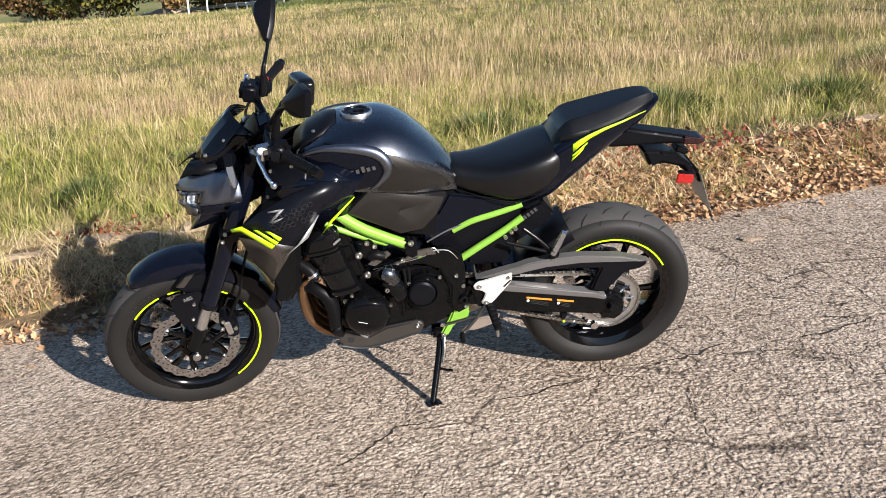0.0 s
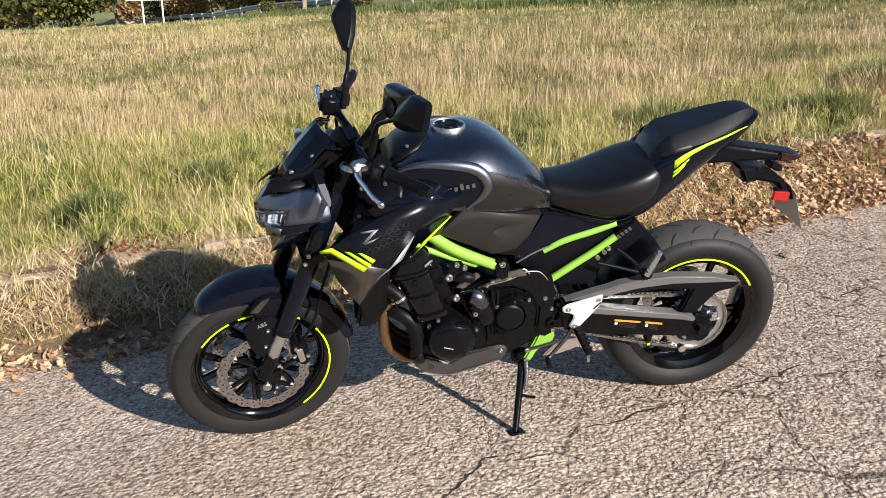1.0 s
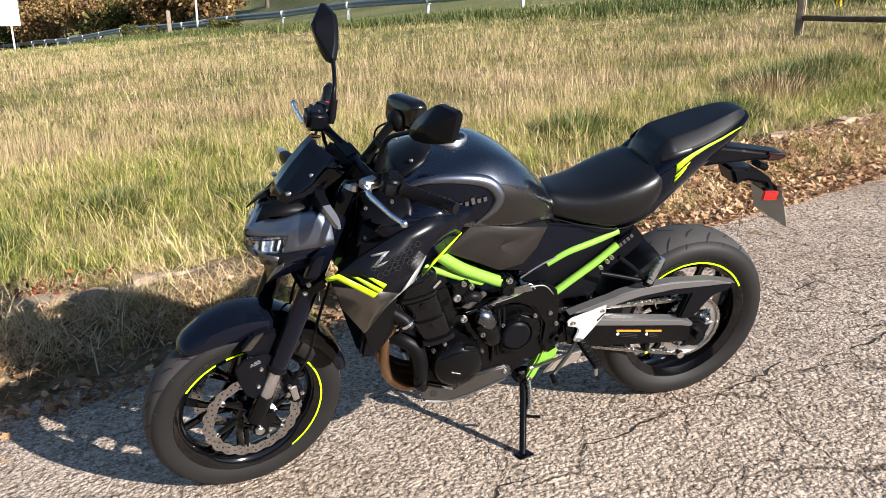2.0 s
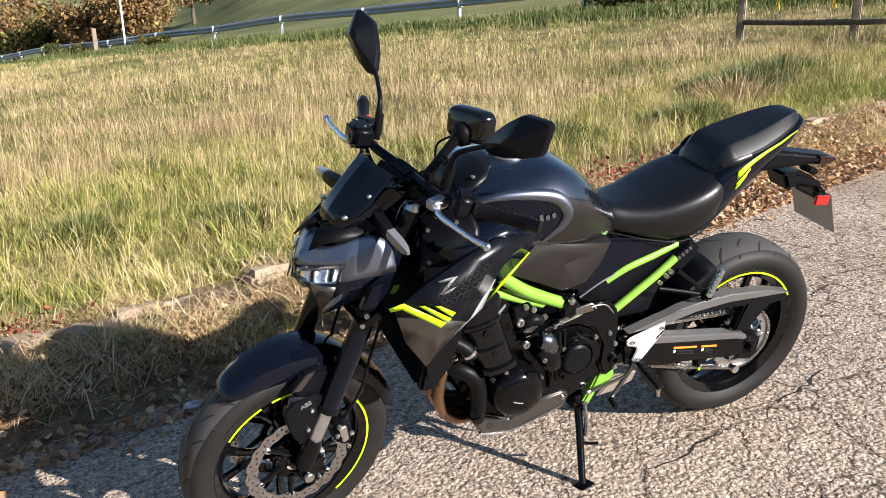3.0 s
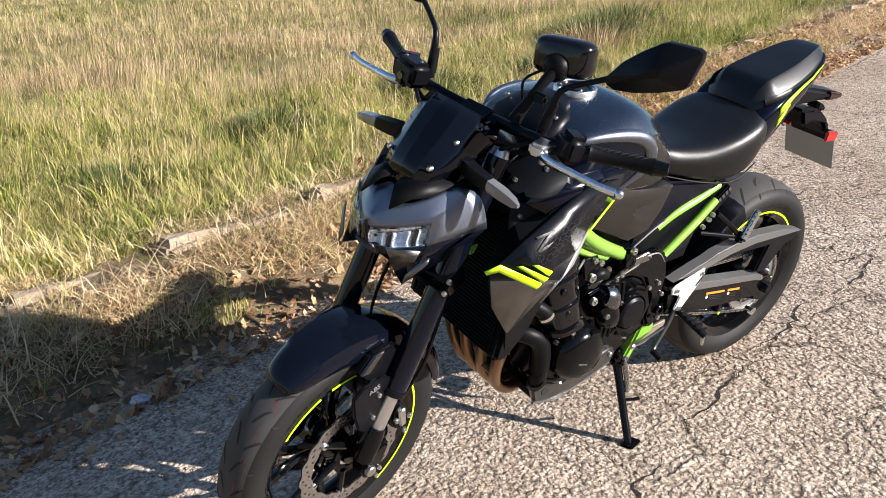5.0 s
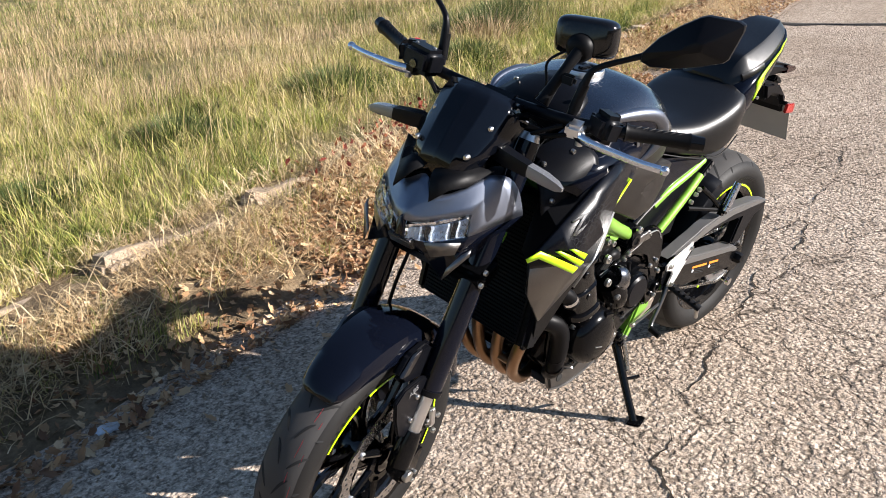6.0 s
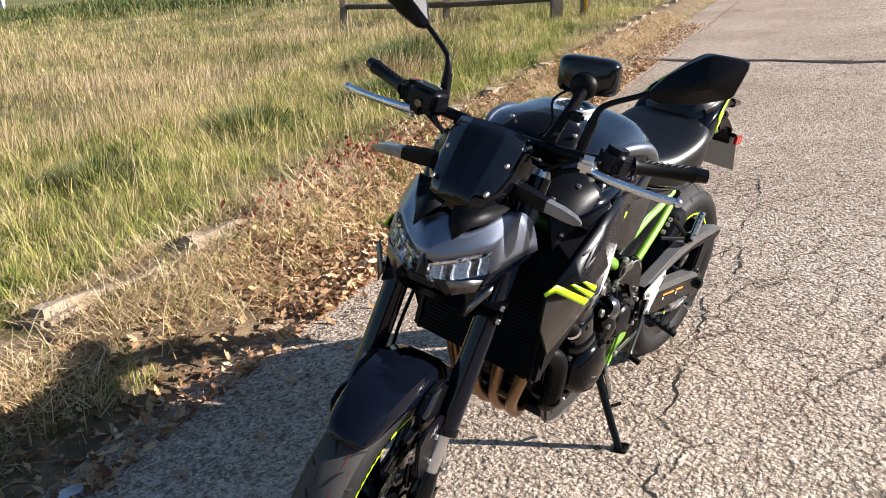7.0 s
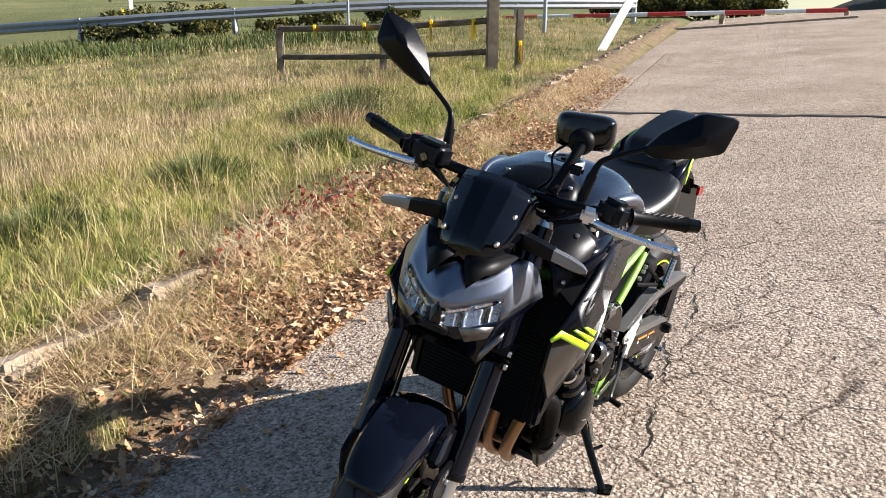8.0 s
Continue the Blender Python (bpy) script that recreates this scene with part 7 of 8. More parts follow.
bmesh.ops.remove_doubles(bm, verts=bm.verts, dist=1e-6)
sp = part("rear_sprocket", bm, ALU, rear_wheel, "steel rear sprocket with cut-outs", 40)
for k in range(10):
    a = 2 * math.pi * k / 10
    part("sprocket_arm", tube([(sc[0] + 0.048 * math.cos(a), -0.091, sc[2] + 0.048 * math.sin(a)), (sc[0] + 0.090 * math.cos(a), -0.091, sc[2] + 0.090 * math.sin(a))], [0.013, 0.008], sides=8, per=2, flat=0.35), BRIGHT, sp)
part("sprocket_centre", lathe([(0.025, -0.102), (0.045, -0.100), (0.056, -0.094), (0.056, -0.086), (0.025, -0.080)], sc, 36), SATIN, sp)
for k in range(5):
    a = 2 * math.pi * k / 5 + 0.3
    part("sprocket_nut", lathe([(0, -0.112), (0.008, -0.112), (0.010, -0.106), (0.010, -0.094)], (sc[0] + 0.060 * math.cos(a), 0, sc[2] + 0.060 * math.sin(a)), 6), BOLT, sp)
# chain: alternate inner and outer links round two sprockets
FS = Vector((0.125, 0, 0.445))
RS = Vector((REAR[0], 0, REAR[2]))
rf_, rr_ = 0.040, 0.109
path = []
dirv = (RS - FS)
L_ = dirv.length
base_a = math.atan2(dirv.z, dirv.x)
tilt = math.asin((rr_ - rf_) / L_)
up_a, dn_a = base_a + math.pi / 2 + tilt, base_a - math.pi / 2 - tilt
p_up0 = FS + rf_ * Vector((math.cos(up_a), 0, math.sin(up_a)))
p_up1 = RS + rr_ * Vector((math.cos(up_a), 0, math.sin(up_a)))
p_dn0 = RS + rr_ * Vector((math.cos(dn_a), 0, math.sin(dn_a)))
p_dn1 = FS + rf_ * Vector((math.cos(dn_a), 0, math.sin(dn_a)))
for k in range(60):
    path.append(p_up0.lerp(p_up1, k / 60))
for k in range(40):
    a = up_a + (dn_a - up_a) * k / 40
    path.append(RS + rr_ * Vector((math.cos(a), 0, math.sin(a))))
for k in range(60):
    q = p_dn0.lerp(p_dn1, k / 60)
    q.z -= 0.010 * math.sin(math.pi * k / 60)
    path.append(q)
for k in range(16):
    a = dn_a - (2 * math.pi - (up_a - dn_a)) * k / 16
    path.append(FS + rf_ * Vector((math.cos(a), 0, math.sin(a))))
path.append(path[0])
dist = [0.0]
for a, b in zip(path, path[1:]):
    dist.append(dist[-1] + (b - a).length)
total = dist[-1]
count = int(total / 0.0159) // 2 * 2
arr = np.array([tuple(p) for p in path])


def chain_at(u):
    u = u % total
    return Vector([float(np.interp(u, dist, arr[:, k])) for k in range(3)])


def link_mesh(width, name):
    bm = bmesh.new()
    shape = []
    for k in range(14):
        a = 2 * math.pi * k / 14
        x = math.copysign(0.0080, math.cos(a)) * (1 if abs(math.cos(a)) > 0.1 else 0) + 0.0070 * math.cos(a)
        shape.append((x, 0.0070 * math.sin(a) * (1 if abs(math.cos(a)) > 0.3 else 0.72)))
    for y in (-width, width):
        prism(shape, y - 0.001, y + 0.001, 0, bm)
    for x in (-0.008, 0.008):
        lathe([(0.0028, -width - 0.002), (0.0046, -width + 0.001), (0.0046, width - 0.001), (0.0028, width + 0.002)], (x, 0, 0), 8, bm)
    me = bpy.data.meshes.new(name)
    bm.to_mesh(me)
    bm.free()
    me.materials.append(CHAINM)
    return me


chain = part("chain", tube([chain_at(0), chain_at(0.004)], 0.003, sides=6, per=1), CHAINM, bike, "oily steel drive chain")
links = [link_mesh(0.0060, "inner_link"), link_mesh(0.0082, "outer_link")]
for k in range(count):
    u = total * k / count
    a, b = chain_at(u - 0.008), chain_at(u + 0.008)
    ob = new("chain_link", links[k % 2])
    ob.parent = chain
    mid = (a + b) / 2
    ob.matrix_basis = Matrix.Translation((mid.x, -0.091, mid.z)) @ Matrix.Rotation(-math.atan2(b.z - a.z, b.x - a.x), 4, "Y")
part("chain_slider", prism([(0.25, 0.478), (0.33, 0.482), (0.40, 0.470), (0.40, 0.464), (0.25, 0.468)], -0.105, -0.075, 0.002), DEEP, sw)
part("chain_guide", prism([(0.545, 0.318), (0.560, 0.322), (0.572, 0.285), (0.560, 0.262), (0.548, 0.27)], -0.108, -0.078, 0.004), DEEP, sw)
part("guide_mark", drum((0.558, 0, 0.262), 0.005, -0.110, -0.1075, 10, 0.0005), LIME, sw)

# ---- things far off: guard rail, fence, signs, trees ----
RAIL = [(-34, 118), (-25.7, 102.4), (-16.3, 84.3), (-11.1, 70.9), (-6.5, 59.4), (-2.2, 51.9), (0.35, 46.9), (2.9, 41.75), (5.5, 37.4), (8.1, 32.7), (10.6, 28.2), (13.0, 23.1), (16.0, 19.6), (19.3, 16.2), (22.4, 13.4), (26.0, 10.9)]
RAIL_Z = [-8.9, -7.3, -5.4, -4.25, -2.95, -2.22, -1.66, -1.19, -0.64, -0.26, 0.12, 0.54, 0.89, 1.20, 1.30, 1.38]
rail_line = catmull([(x, y, z) for (x, y), z in zip(RAIL, RAIL_Z)], 6)
rail = tagged(new("guard_rail"), "galvanised steel guard rail on posts along a road", "guard rail")
profile = [(0.0, 0.0), (0.025, 0.03), (0.045, 0.075), (0.025, 0.12), (0.0, 0.155), (0.025, 0.19), (0.045, 0.235), (0.025, 0.28), (0.0, 0.31)]
rings = []
for i, p in enumerate(rail_line):
    d = (rail_line[min(i + 1, len(rail_line) - 1)] - rail_line[max(i - 1, 0)]).to_2d().normalized()
    nrm = Vector((d.y, -d.x))
    if nrm.y > 0:
        nrm = -nrm
    rings.append([Vector((p.x + nrm.x * o, p.y + nrm.y * o, p.z + 0.44 + h)) for o, h in profile])
thicken(part("rail_beam", loft(rings, None, closed=False, cap=False), STEEL, rail, "corrugated steel beam"), 0.01)
seg = [0.0]
for a, b in zip(rail_line, rail_line[1:]):
    seg.append(seg[-1] + (b - a).length)
pts = np.array([tuple(p) for p in rail_line])
stops = [(x, y, z) for (x, y), z in zip(RAIL, RAIL_Z) if y < 55]
u = 1.0
while pts[np.searchsorted(seg, u)][1] > 57:
    stops.append([float(np.interp(u, seg, pts[:, k])) for k in range(3)])
    u += 4.6
for p in stops:
    post = part("rail_post", block((0, 0, 0.28), (0.12, 0.14, 0.96), bevel=0.012), STEEL, rail)
    post.location = (p[0], p[1] + 0.06, p[2])
    if p[1] > 25:
        part("reflector_plate", block((0, -0.11, 0.58), (0.22, 0.02, 0.34), bevel=0.01), PAINTWHITE, post, "white reflector plate")

# timber fence hung with yellow ribbons
fence = tagged(new("wooden_fence"), "weathered post-and-rail timber fence hung with yellow ribbons", "fence")
posts = {"a": (9.20, 10.62, 0.40, 0.86), "b": (9.97, 8.79, 0.40, 0.90), "c": (10.60, 6.89, 0.58, 1.75), "d": (10.70, 6.41, 0.62, 0.95)}
for k, (x, y, z, h) in posts.items():
    w = 0.20 if k == "c" else 0.13
    bm = block((0, 0, h / 2 - 0.1), (w, w, h + 0.2), bevel=0.02)
    po = part("fence_post", bm, WOOD, fence, "tall square timber post" if k == "c" else "weathered timber post")
    po.matrix_basis = pose(x, y, z, 0, 1.5 if k == "a" else 0, 40)
for za, zb, zc, r in ((1.18, 1.24, 1.38, 0.055), (0.68, 0.73, 0.86, 0.05)):
    part("fence_rail", tube([(9.20, 10.62, za), (9.93, 8.75, zb), (10.60, 6.89, zc)], r, sides=8, per=4), DARKWOOD, fence, "dark timber rail")


def ribbon(c, seed, h=0.42):
    """A knotted strip of yellow plastic with loose hanging ends."""
    g = random.Random(seed)
    bm = bmesh.new()
    for k in range(5):
        x0 = g.uniform(-0.03, 0.03)
        rows = []
        for j in range(5):
            t = j / 4
            x = x0 * (1 + 3.6 * t) + 0.02 * math.sin(3 * t + k)
            w = 0.030 + 0.045 * t
            yy = 0.02 * math.sin(5 * t + k * 2)
            rows.append([(x - w, yy, -h * t * g.uniform(0.9, 1.05)), (x + w, yy + 0.015, -h * t)])
        loft(rows, bm, closed=False, cap=False)
    drum((0, 0, 0.0), 0.035, -0.03, 0.03, 10, 0.01, bm)
    ob = finish("yellow_ribbon", bm, YELLOW)
    ob.matrix_basis = pose(*c, 0, 0, 40 + g.uniform(-15, 15))
    return tagged(ob, "strip of yellow plastic tied to the fence", "ribbon", "ribbons on the fence")


for k, f in enumerate((0.17, 0.41, 0.72, 0.91)):
    p = Vector((9.20, 10.62, 1.20)).lerp(Vector((10.60, 6.89, 1.40)), f)
    ribbon((p.x - 0.05, p.y - 0.06, p.z), k, 0.34)
ribbon((10.64, 6.35, 1.02), 9, 0.34)

# leaning white board beside the road and the striped barrier
bm = block((0, 0, 0.62), (0.20, 0.035, 1.45), bevel=0.006)
wb = tagged(finish("white_board", bm, PAINTWHITE), "white painted board leaning beside the road", "board")
wb.matrix_basis = pose(15.07, 7.00, 0.68, 0, 31, -35)
barrier = tagged(new("striped_barrier"), "long low barrier painted in red and white bands", "barrier")
b0, b1 = Vector((23.45, 14.64, 1.47)), Vector((27.39, 4.52, 1.82))
for k in range(9):
    p, q = b0.lerp(b1, k / 9), b0.lerp(b1, (k + 1) / 9)
    part("barrier_band", tube([p, q], 0.075, sides=10, smooth=False), PAINTRED if k % 2 == 0 else PAINTWHITE, barrier, "red band" if k % 2 == 0 else "white band")
for k in (0.0, 0.33, 0.66, 1.0):
    p = b0.lerp(b1, k)
    part("barrier_foot", block((p.x, p.y, p.z - 0.22), (0.14, 0.14, 0.40), bevel=0.02), KERBSTONE, barrier)
# light concrete edge in front of it
bm = bmesh.new()
rows = []
for k in range(15):
    p = b0.lerp(b1, k / 14) + Vector((-0.35, -0.3, 0))
    z = float(road_z(p.x, p.y))
    rows.append([(p.x - 0.15, p.y - 0.13, z - 0.05), (p.x - 0.15, p.y - 0.13, z + 0.06), (p.x + 0.15, p.y + 0.13, z + 0.08), (p.x + 0.15, p.y + 0.13, z - 0.05)])
loft(rows, bm)
tagged(finish("far_kerb", bm, KERBSTONE), "pale concrete edge at the end of the road", "kerb", kind="structure")


def pole(x, y, z, h, r, label, cat, mat_):
    ob = finish("marker_pole", tube([(0, 0, -0.2), (0, 0, h * 0.5), (0, 0, h)], r, sides=10), mat_)
    ob.location = (x, y, z)
    return tagged(ob, label, cat)


pole(-1.31, 49.94, -1.95, 4.0, 0.06, "slim white metal pole in the field", "pole", PAINTWHITE)
pole(15.82, 14.86, 1.05, 3.2, 0.04, "thin grey metal pole by the fence", "pole", STEEL)
pole(17.18, 9.52, 1.05, 3.2, 0.05, "thin grey metal pole by the fence", "pole", STEEL)
tagged(finish("marker_post", block((-2.78, 47.42, -1.35), (0.22, 0.22, 1.5), bevel=0.02), WOOD), "short pale timber marker post", "post")

sign = tagged(new("road_sign"), "blank white back of a road sign on two posts", "road sign")
for x, y in ((-14.45, 59.8), (-13.18, 60.1)):
    part("sign_post", tube([(x, y, -4.2), (x, y, 0.2)], 0.06, sides=8, smooth=False), PAINTWHITE, sign)
part("sign_board", block((-14.05, 59.85, -0.85), (2.95, 0.05, 2.2), (0, 0, 14), 0.01), PAINTWHITE, sign)
sign2 = tagged(new("road_sign"), "small white and yellow sign behind the guard rail", "road sign")
part("sign_post", tube([(18.5, 28.5, 0.5), (18.5, 28.5, 2.4)], 0.04, sides=8, smooth=False), STEEL, sign2)
part("sign_board", block((18.5, 28.45, 1.98), (0.46, 0.04, 0.7), (0, 0, 40), 0.01), PAINTWHITE, sign2)
part("sign_band", block((18.15, 28.4, 1.48), (0.75, 0.05, 0.25), (0, 0, 40), 0.01), YELLOW, sign2)


def leaf_cloud(centres, radii, n, size, seed, squash=0.8):
    """Many small leaves scattered in overlapping clumps: an uneven crown with gaps."""
    g = np.random.RandomState(seed)
    k = g.randint(0, len(centres), n)
    dirs = g.normal(size=(n, 3))
    dirs /= np.linalg.norm(dirs, axis=1)[:, None]
    rad = np.cbrt(g.rand(n)) * (0.75 + 0.5 * g.rand(n))
    c = np.array(centres)[k] + dirs * (np.array(radii)[k] * rad)[:, None] * np.array([1, 1, squash])
    a, b = g.normal(size=(n, 3)), g.normal(size=(n, 3))
    a /= np.linalg.norm(a, axis=1)[:, None]
    b -= a * (a * b).sum(1)[:, None]
    b /= np.linalg.norm(b, axis=1)[:, None]
    s = size * (0.6 + 0.8 * g.rand(n))[:, None]
    co = np.stack([c - a * s, c + b * s * 0.6, c + a * s, c - b * s * 0.6], 1).reshape(-1, 3)
    return co, np.arange(4 * n).reshape(-1, 4)


def tree(x, y, z, h, seed, leaf_mat, n=1500, label="autumn tree with thinning orange-brown leaves", cat="tree", size=0.16):
    g = random.Random(seed)
    root = tagged(new("tree"), label, cat, "trees along the far road")
    root.location = (x, y, z)
    bm = tube([(0, 0, -0.4), (0.1 * g.uniform(-1, 1), 0, h * 0.3), (0.25 * g.uniform(-1, 1), 0.2, h * 0.62), (0.3 * g.uniform(-1, 1), 0.1, h * 0.92)], [0.03 * h, 0.022 * h, 0.014 * h, 0.004 * h], sides=8, per=3)
    centres, radii = [], []
    for k in range(9):
        a = g.uniform(0, 6.28)
        hb = h * g.uniform(0.18, 0.7)
        reach = h * g.uniform(0.16, 0.34)
        tip = (reach * math.cos(a), reach * math.sin(a), hb + h * g.uniform(0.10, 0.25))
        tube([(0, 0, hb), (tip[0] * 0.5, tip[1] * 0.5, hb + (tip[2] - hb) * 0.6), tip], [0.012 * h, 0.007 * h, 0.002 * h], bm, 6, 3)
        centres += [tip, (tip[0] * 0.6, tip[1] * 0.6, tip[2] * 0.85)]
        radii += [h * g.uniform(0.09, 0.17), h * g.uniform(0.07, 0.13)]
    part("trunk", bm, BARK, root)
    co, q = leaf_cloud(centres, radii, n, size, seed)
    crown = raw_mesh("crown", co, q, None, leaf_mat)
    crown.parent = root
    return root


for k, (x, y, h, m) in enumerate(((-44, 80, 9, "a"), (-36, 92, 10, "a"), (-30, 84, 8, "b"), (-27, 104, 11, "a"), (-21, 112, 10, "a"), (-15, 120, 11, "a"), (-9, 112, 9, "a"), (-4, 124, 11, "a"), (2, 116, 10, "a"), (8, 128, 11, "a"), (14, 122, 9, "b"),
                                  (-50, 96, 11, "a"), (-40, 112, 12, "a"), (-12, 98, 7, "a"), (-24, 90, 7, "a"), (40, 92, 9, "b"), (52, 80, 9, "a"), (48, 52, 7, "b"))):
    tree(x, y, float(ground_z(x, y)) - 0.2, h, 40 + k, AUTUMN if m == "a" else DARKLEAF, 2200, "autumn tree with thinning orange-brown leaves" if m == "a" else "dark green tree turning yellow", size=0.22)


def bush(x, y, z, w, h, seed, leaf_mat, label, n=1600, size=0.09):
    g = random.Random(seed)
    root = tagged(new("bush"), label, "bush", "bushes along the field")
    root.location = (x, y, z)
    bm = bmesh.new()
    centres, radii = [], []
    for k in range(9):
        a = g.uniform(0, 6.28)
        r = w * 0.38 * math.sqrt(g.random())
        top = h * g.uniform(0.35, 0.8)
        tube([(0.1 * r * math.cos(a), 0.1 * r * math.sin(a), -0.1), (0.6 * r * math.cos(a), 0.6 * r * math.sin(a), top * 0.5), (r * math.cos(a), r * math.sin(a), top)], [0.03, 0.02, 0.008], bm, 5, 2)
        centres.append((r * math.cos(a), r * math.sin(a), top * 0.75))
        radii.append(g.uniform(0.22, 0.36) * min(w, h * 1.3))
    part("stem", bm, BARK, root)
    co, q = leaf_cloud(centres, radii, n, size, seed)
    ob = raw_mesh("leaves", co, q, None, leaf_mat)
    ob.parent = root


bush(-16.6, 47.0, -2.95, 8.0, 4.4, 1, DARKLEAF, "dark green bush turning yellow at the field's edge", 5200, 0.15)
bush(-22.6, 55.0, -3.7, 6.0, 3.8, 2, AUTUMN, "brown autumn bush at the field's edge", 3600, 0.15)
bush(-29.0, 58.0, -4.0, 7.0, 4.2, 3, AUTUMN, "brown autumn bush at the field's edge", 3600, 0.15)
for k, (x, y, w, h) in enumerate(((13.6, 22.6, 1.8, 0.75), (14.5, 21.5, 2.2, 0.7), (15.5, 20.4, 1.8, 0.6), (17.0, 19.0, 1.5, 0.5), (-4.5, 53.5, 3.2, 1.0), (0.2, 45.2, 2.4, 0.8), (18.2, 18.0, 1.6, 0.6), (19.6, 16.6, 1.6, 0.6))):
    bush(x, y, float(ground_z(x, y)), w, h, 20 + k, DARKLEAF, "low dark bush beside the guard rail", 1500, 0.06)
for k in range(7):
    f = k / 6
    x, y = 30.6 + 2.2 * f, 13.8 - 5.0 * f
    bush(x, y, float(ground_z(x, y)), 1.8, 1.15, 60 + k, DARKLEAF, "dark clipped hedge bush beyond the barrier", 1500, 0.09)
for k, (x, y, w, h) in enumerate(((-20.0, 94, 6.0, 7.0), (-15.5, 88, 5.6, 7.0), (-11.5, 82, 5.6, 7.2), (-8.0, 76, 5.0, 6.2), (-4.2, 72, 5.2, 6.8), (-0.6, 68, 4.8, 6.4))):
    bush(x, y, float(ground_z(x, y)), w, h, 80 + k, AUTUMN if k % 3 else DARKLEAF, "tall orange-brown autumn thicket behind the guard rail" if k % 3 else "tall dark green thicket turning yellow", 3200, 0.17)
for k, (x, y, w, h) in enumerate(((15.6, 24.2, 2.4, 1.15), (17.2, 22.6, 2.6, 1.05), (20.0, 20.0, 2.0, 0.85), (22.0, 18.0, 1.8, 0.7))):
    bush(x, y, float(ground_z(x, y)), w, h, 95 + k, DARKLEAF, "low dark bush behind the guard rail", 1700, 0.07)
# pale rubble heap far behind the sign
bm = bmesh.new()
bmesh.ops.create_icosphere(bm, subdivisions=4, radius=1.0)
for v in bm.verts:
    v.co *= 1 + 0.25 * noise.noise(v.co * 2.2) + 0.08 * noise.noise(v.co * 7)
bmesh.ops.scale(bm, vec=(4.5, 2.2, 1.5), verts=bm.verts)
heap = tagged(finish("earth_bank", bm, KERBSTONE), "pale bank of bare earth far across the field", "earth bank")
heap.location = (-24.4, 94.5, float(ground_z(-24.4, 94.5)) + 0.4)

# ---- grass, straw and leaves ----
def blades(name, X, Y, h, w, reach, az, material, label, base=None, cat="grass"):
    """Bent tapering blades: reach is how far each tip leans, as a share of its height."""
    n = len(X)
    z = ground_z(X, Y) - 0.01 if base is None else base
    g = np.random.RandomState(len(X) % 9973)
    lx, ly = np.cos(az), np.sin(az)
    fa = az + np.pi / 2 + g.normal(0, 0.5, n)
    wx, wy = np.cos(fa) * w, np.sin(fa) * w
    b = np.stack([X, Y, z], 1)
    lean = np.stack([lx, ly, 0 * lx], 1)
    up = np.array([0, 0, 1.0])
    rise = np.sqrt(np.clip(1 - np.minimum(reach, 0.97) ** 2, 0.04, 1))
    mid = b + up * (h * (0.62 + 0.1 * (1 - rise)) * np.maximum(rise, 0.25))[:, None] + lean * (h * reach * 0.38)[:, None]
    tip = b + up * (h * rise)[:, None] + lean * (h * reach)[:, None]
    wid = np.stack([wx, wy, 0 * wx], 1)
    co = np.stack([b - wid, b + wid, mid - wid * 0.75, mid + wid * 0.75, tip], 1).reshape(-1, 3)
    i = (np.arange(n) * 5)[:, None]
    quads = i + np.array([[0, 1, 3, 2]])
    tris = i + np.array([[2, 3, 4]])
    ob = raw_mesh(name, co, quads, tris, material)
    return tagged(ob, label, cat, kind="stuff")


def wedge(n, r0, r1, seed, a0=-40, a1=88, cx=-0.9, cy=-1.9):
    """Places over the field, thinning out with distance."""
    g = np.random.RandomState(seed)
    r = r0 * (r1 / r0) ** g.rand(n)
    a = np.radians(a0 + (a1 - a0) * g.rand(n))
    x, y = cx + r * np.sin(a), cy + r * np.cos(a)
    return x, y, r, g


def patchiness(x, y, seed, k):
    return np.clip(0.5 + 0.9 * waves(x, y, k, seed) + 0.35 * waves(x, y, k * 3.1, seed + 1), 0, 1)


# tussocks: tall patches are straw, low ones greener; both thin out with distance
def tussocks(n, each, r1, seed):
    """Blades in tufts: their places, distance, lean and a tuft's own share of height."""
    x, y, r, g = wedge(n, 3.2, r1, seed)
    keep = (beyond(x, y) > 0.10) & (0.647 * x + 0.763 * y < 25.5 + 3 * g.rand(n))
    x, y, r = (np.repeat(v[keep], each) for v in (x, y, r))
    own = np.repeat(g.rand(keep.sum()), each)
    m = len(x)
    az, off = g.rand(m) * 6.283, np.abs(g.normal(0, 0.030 + 0.0060 * r, m))
    return x + off * np.cos(az), y + off * np.sin(az), r, az + g.normal(0, 0.7, m), own, off, g


x, y, r, az, own, off, g = tussocks(23000, 22, 60, 101)
n = len(x)
tall = patchiness(x, y, 71, 0.55)
h = (0.035 + 0.12 * tall * own + 0.09 * own ** 2 + 0.055 * g.rand(n)) * np.clip(beyond(x, y) * 0.8 + 0.3, 0, 1)
blades("field_grass", x, y, h, (0.0009 + 0.00019 * r) * (0.5 + 0.9 * g.rand(n)), np.clip(g.normal(0.58, 0.27, n) + off * 3.0 / (1 + 0.2 * r), 0.05, 0.97), az, FIELDGRASS, "rough yellow-green and straw-coloured field grass")

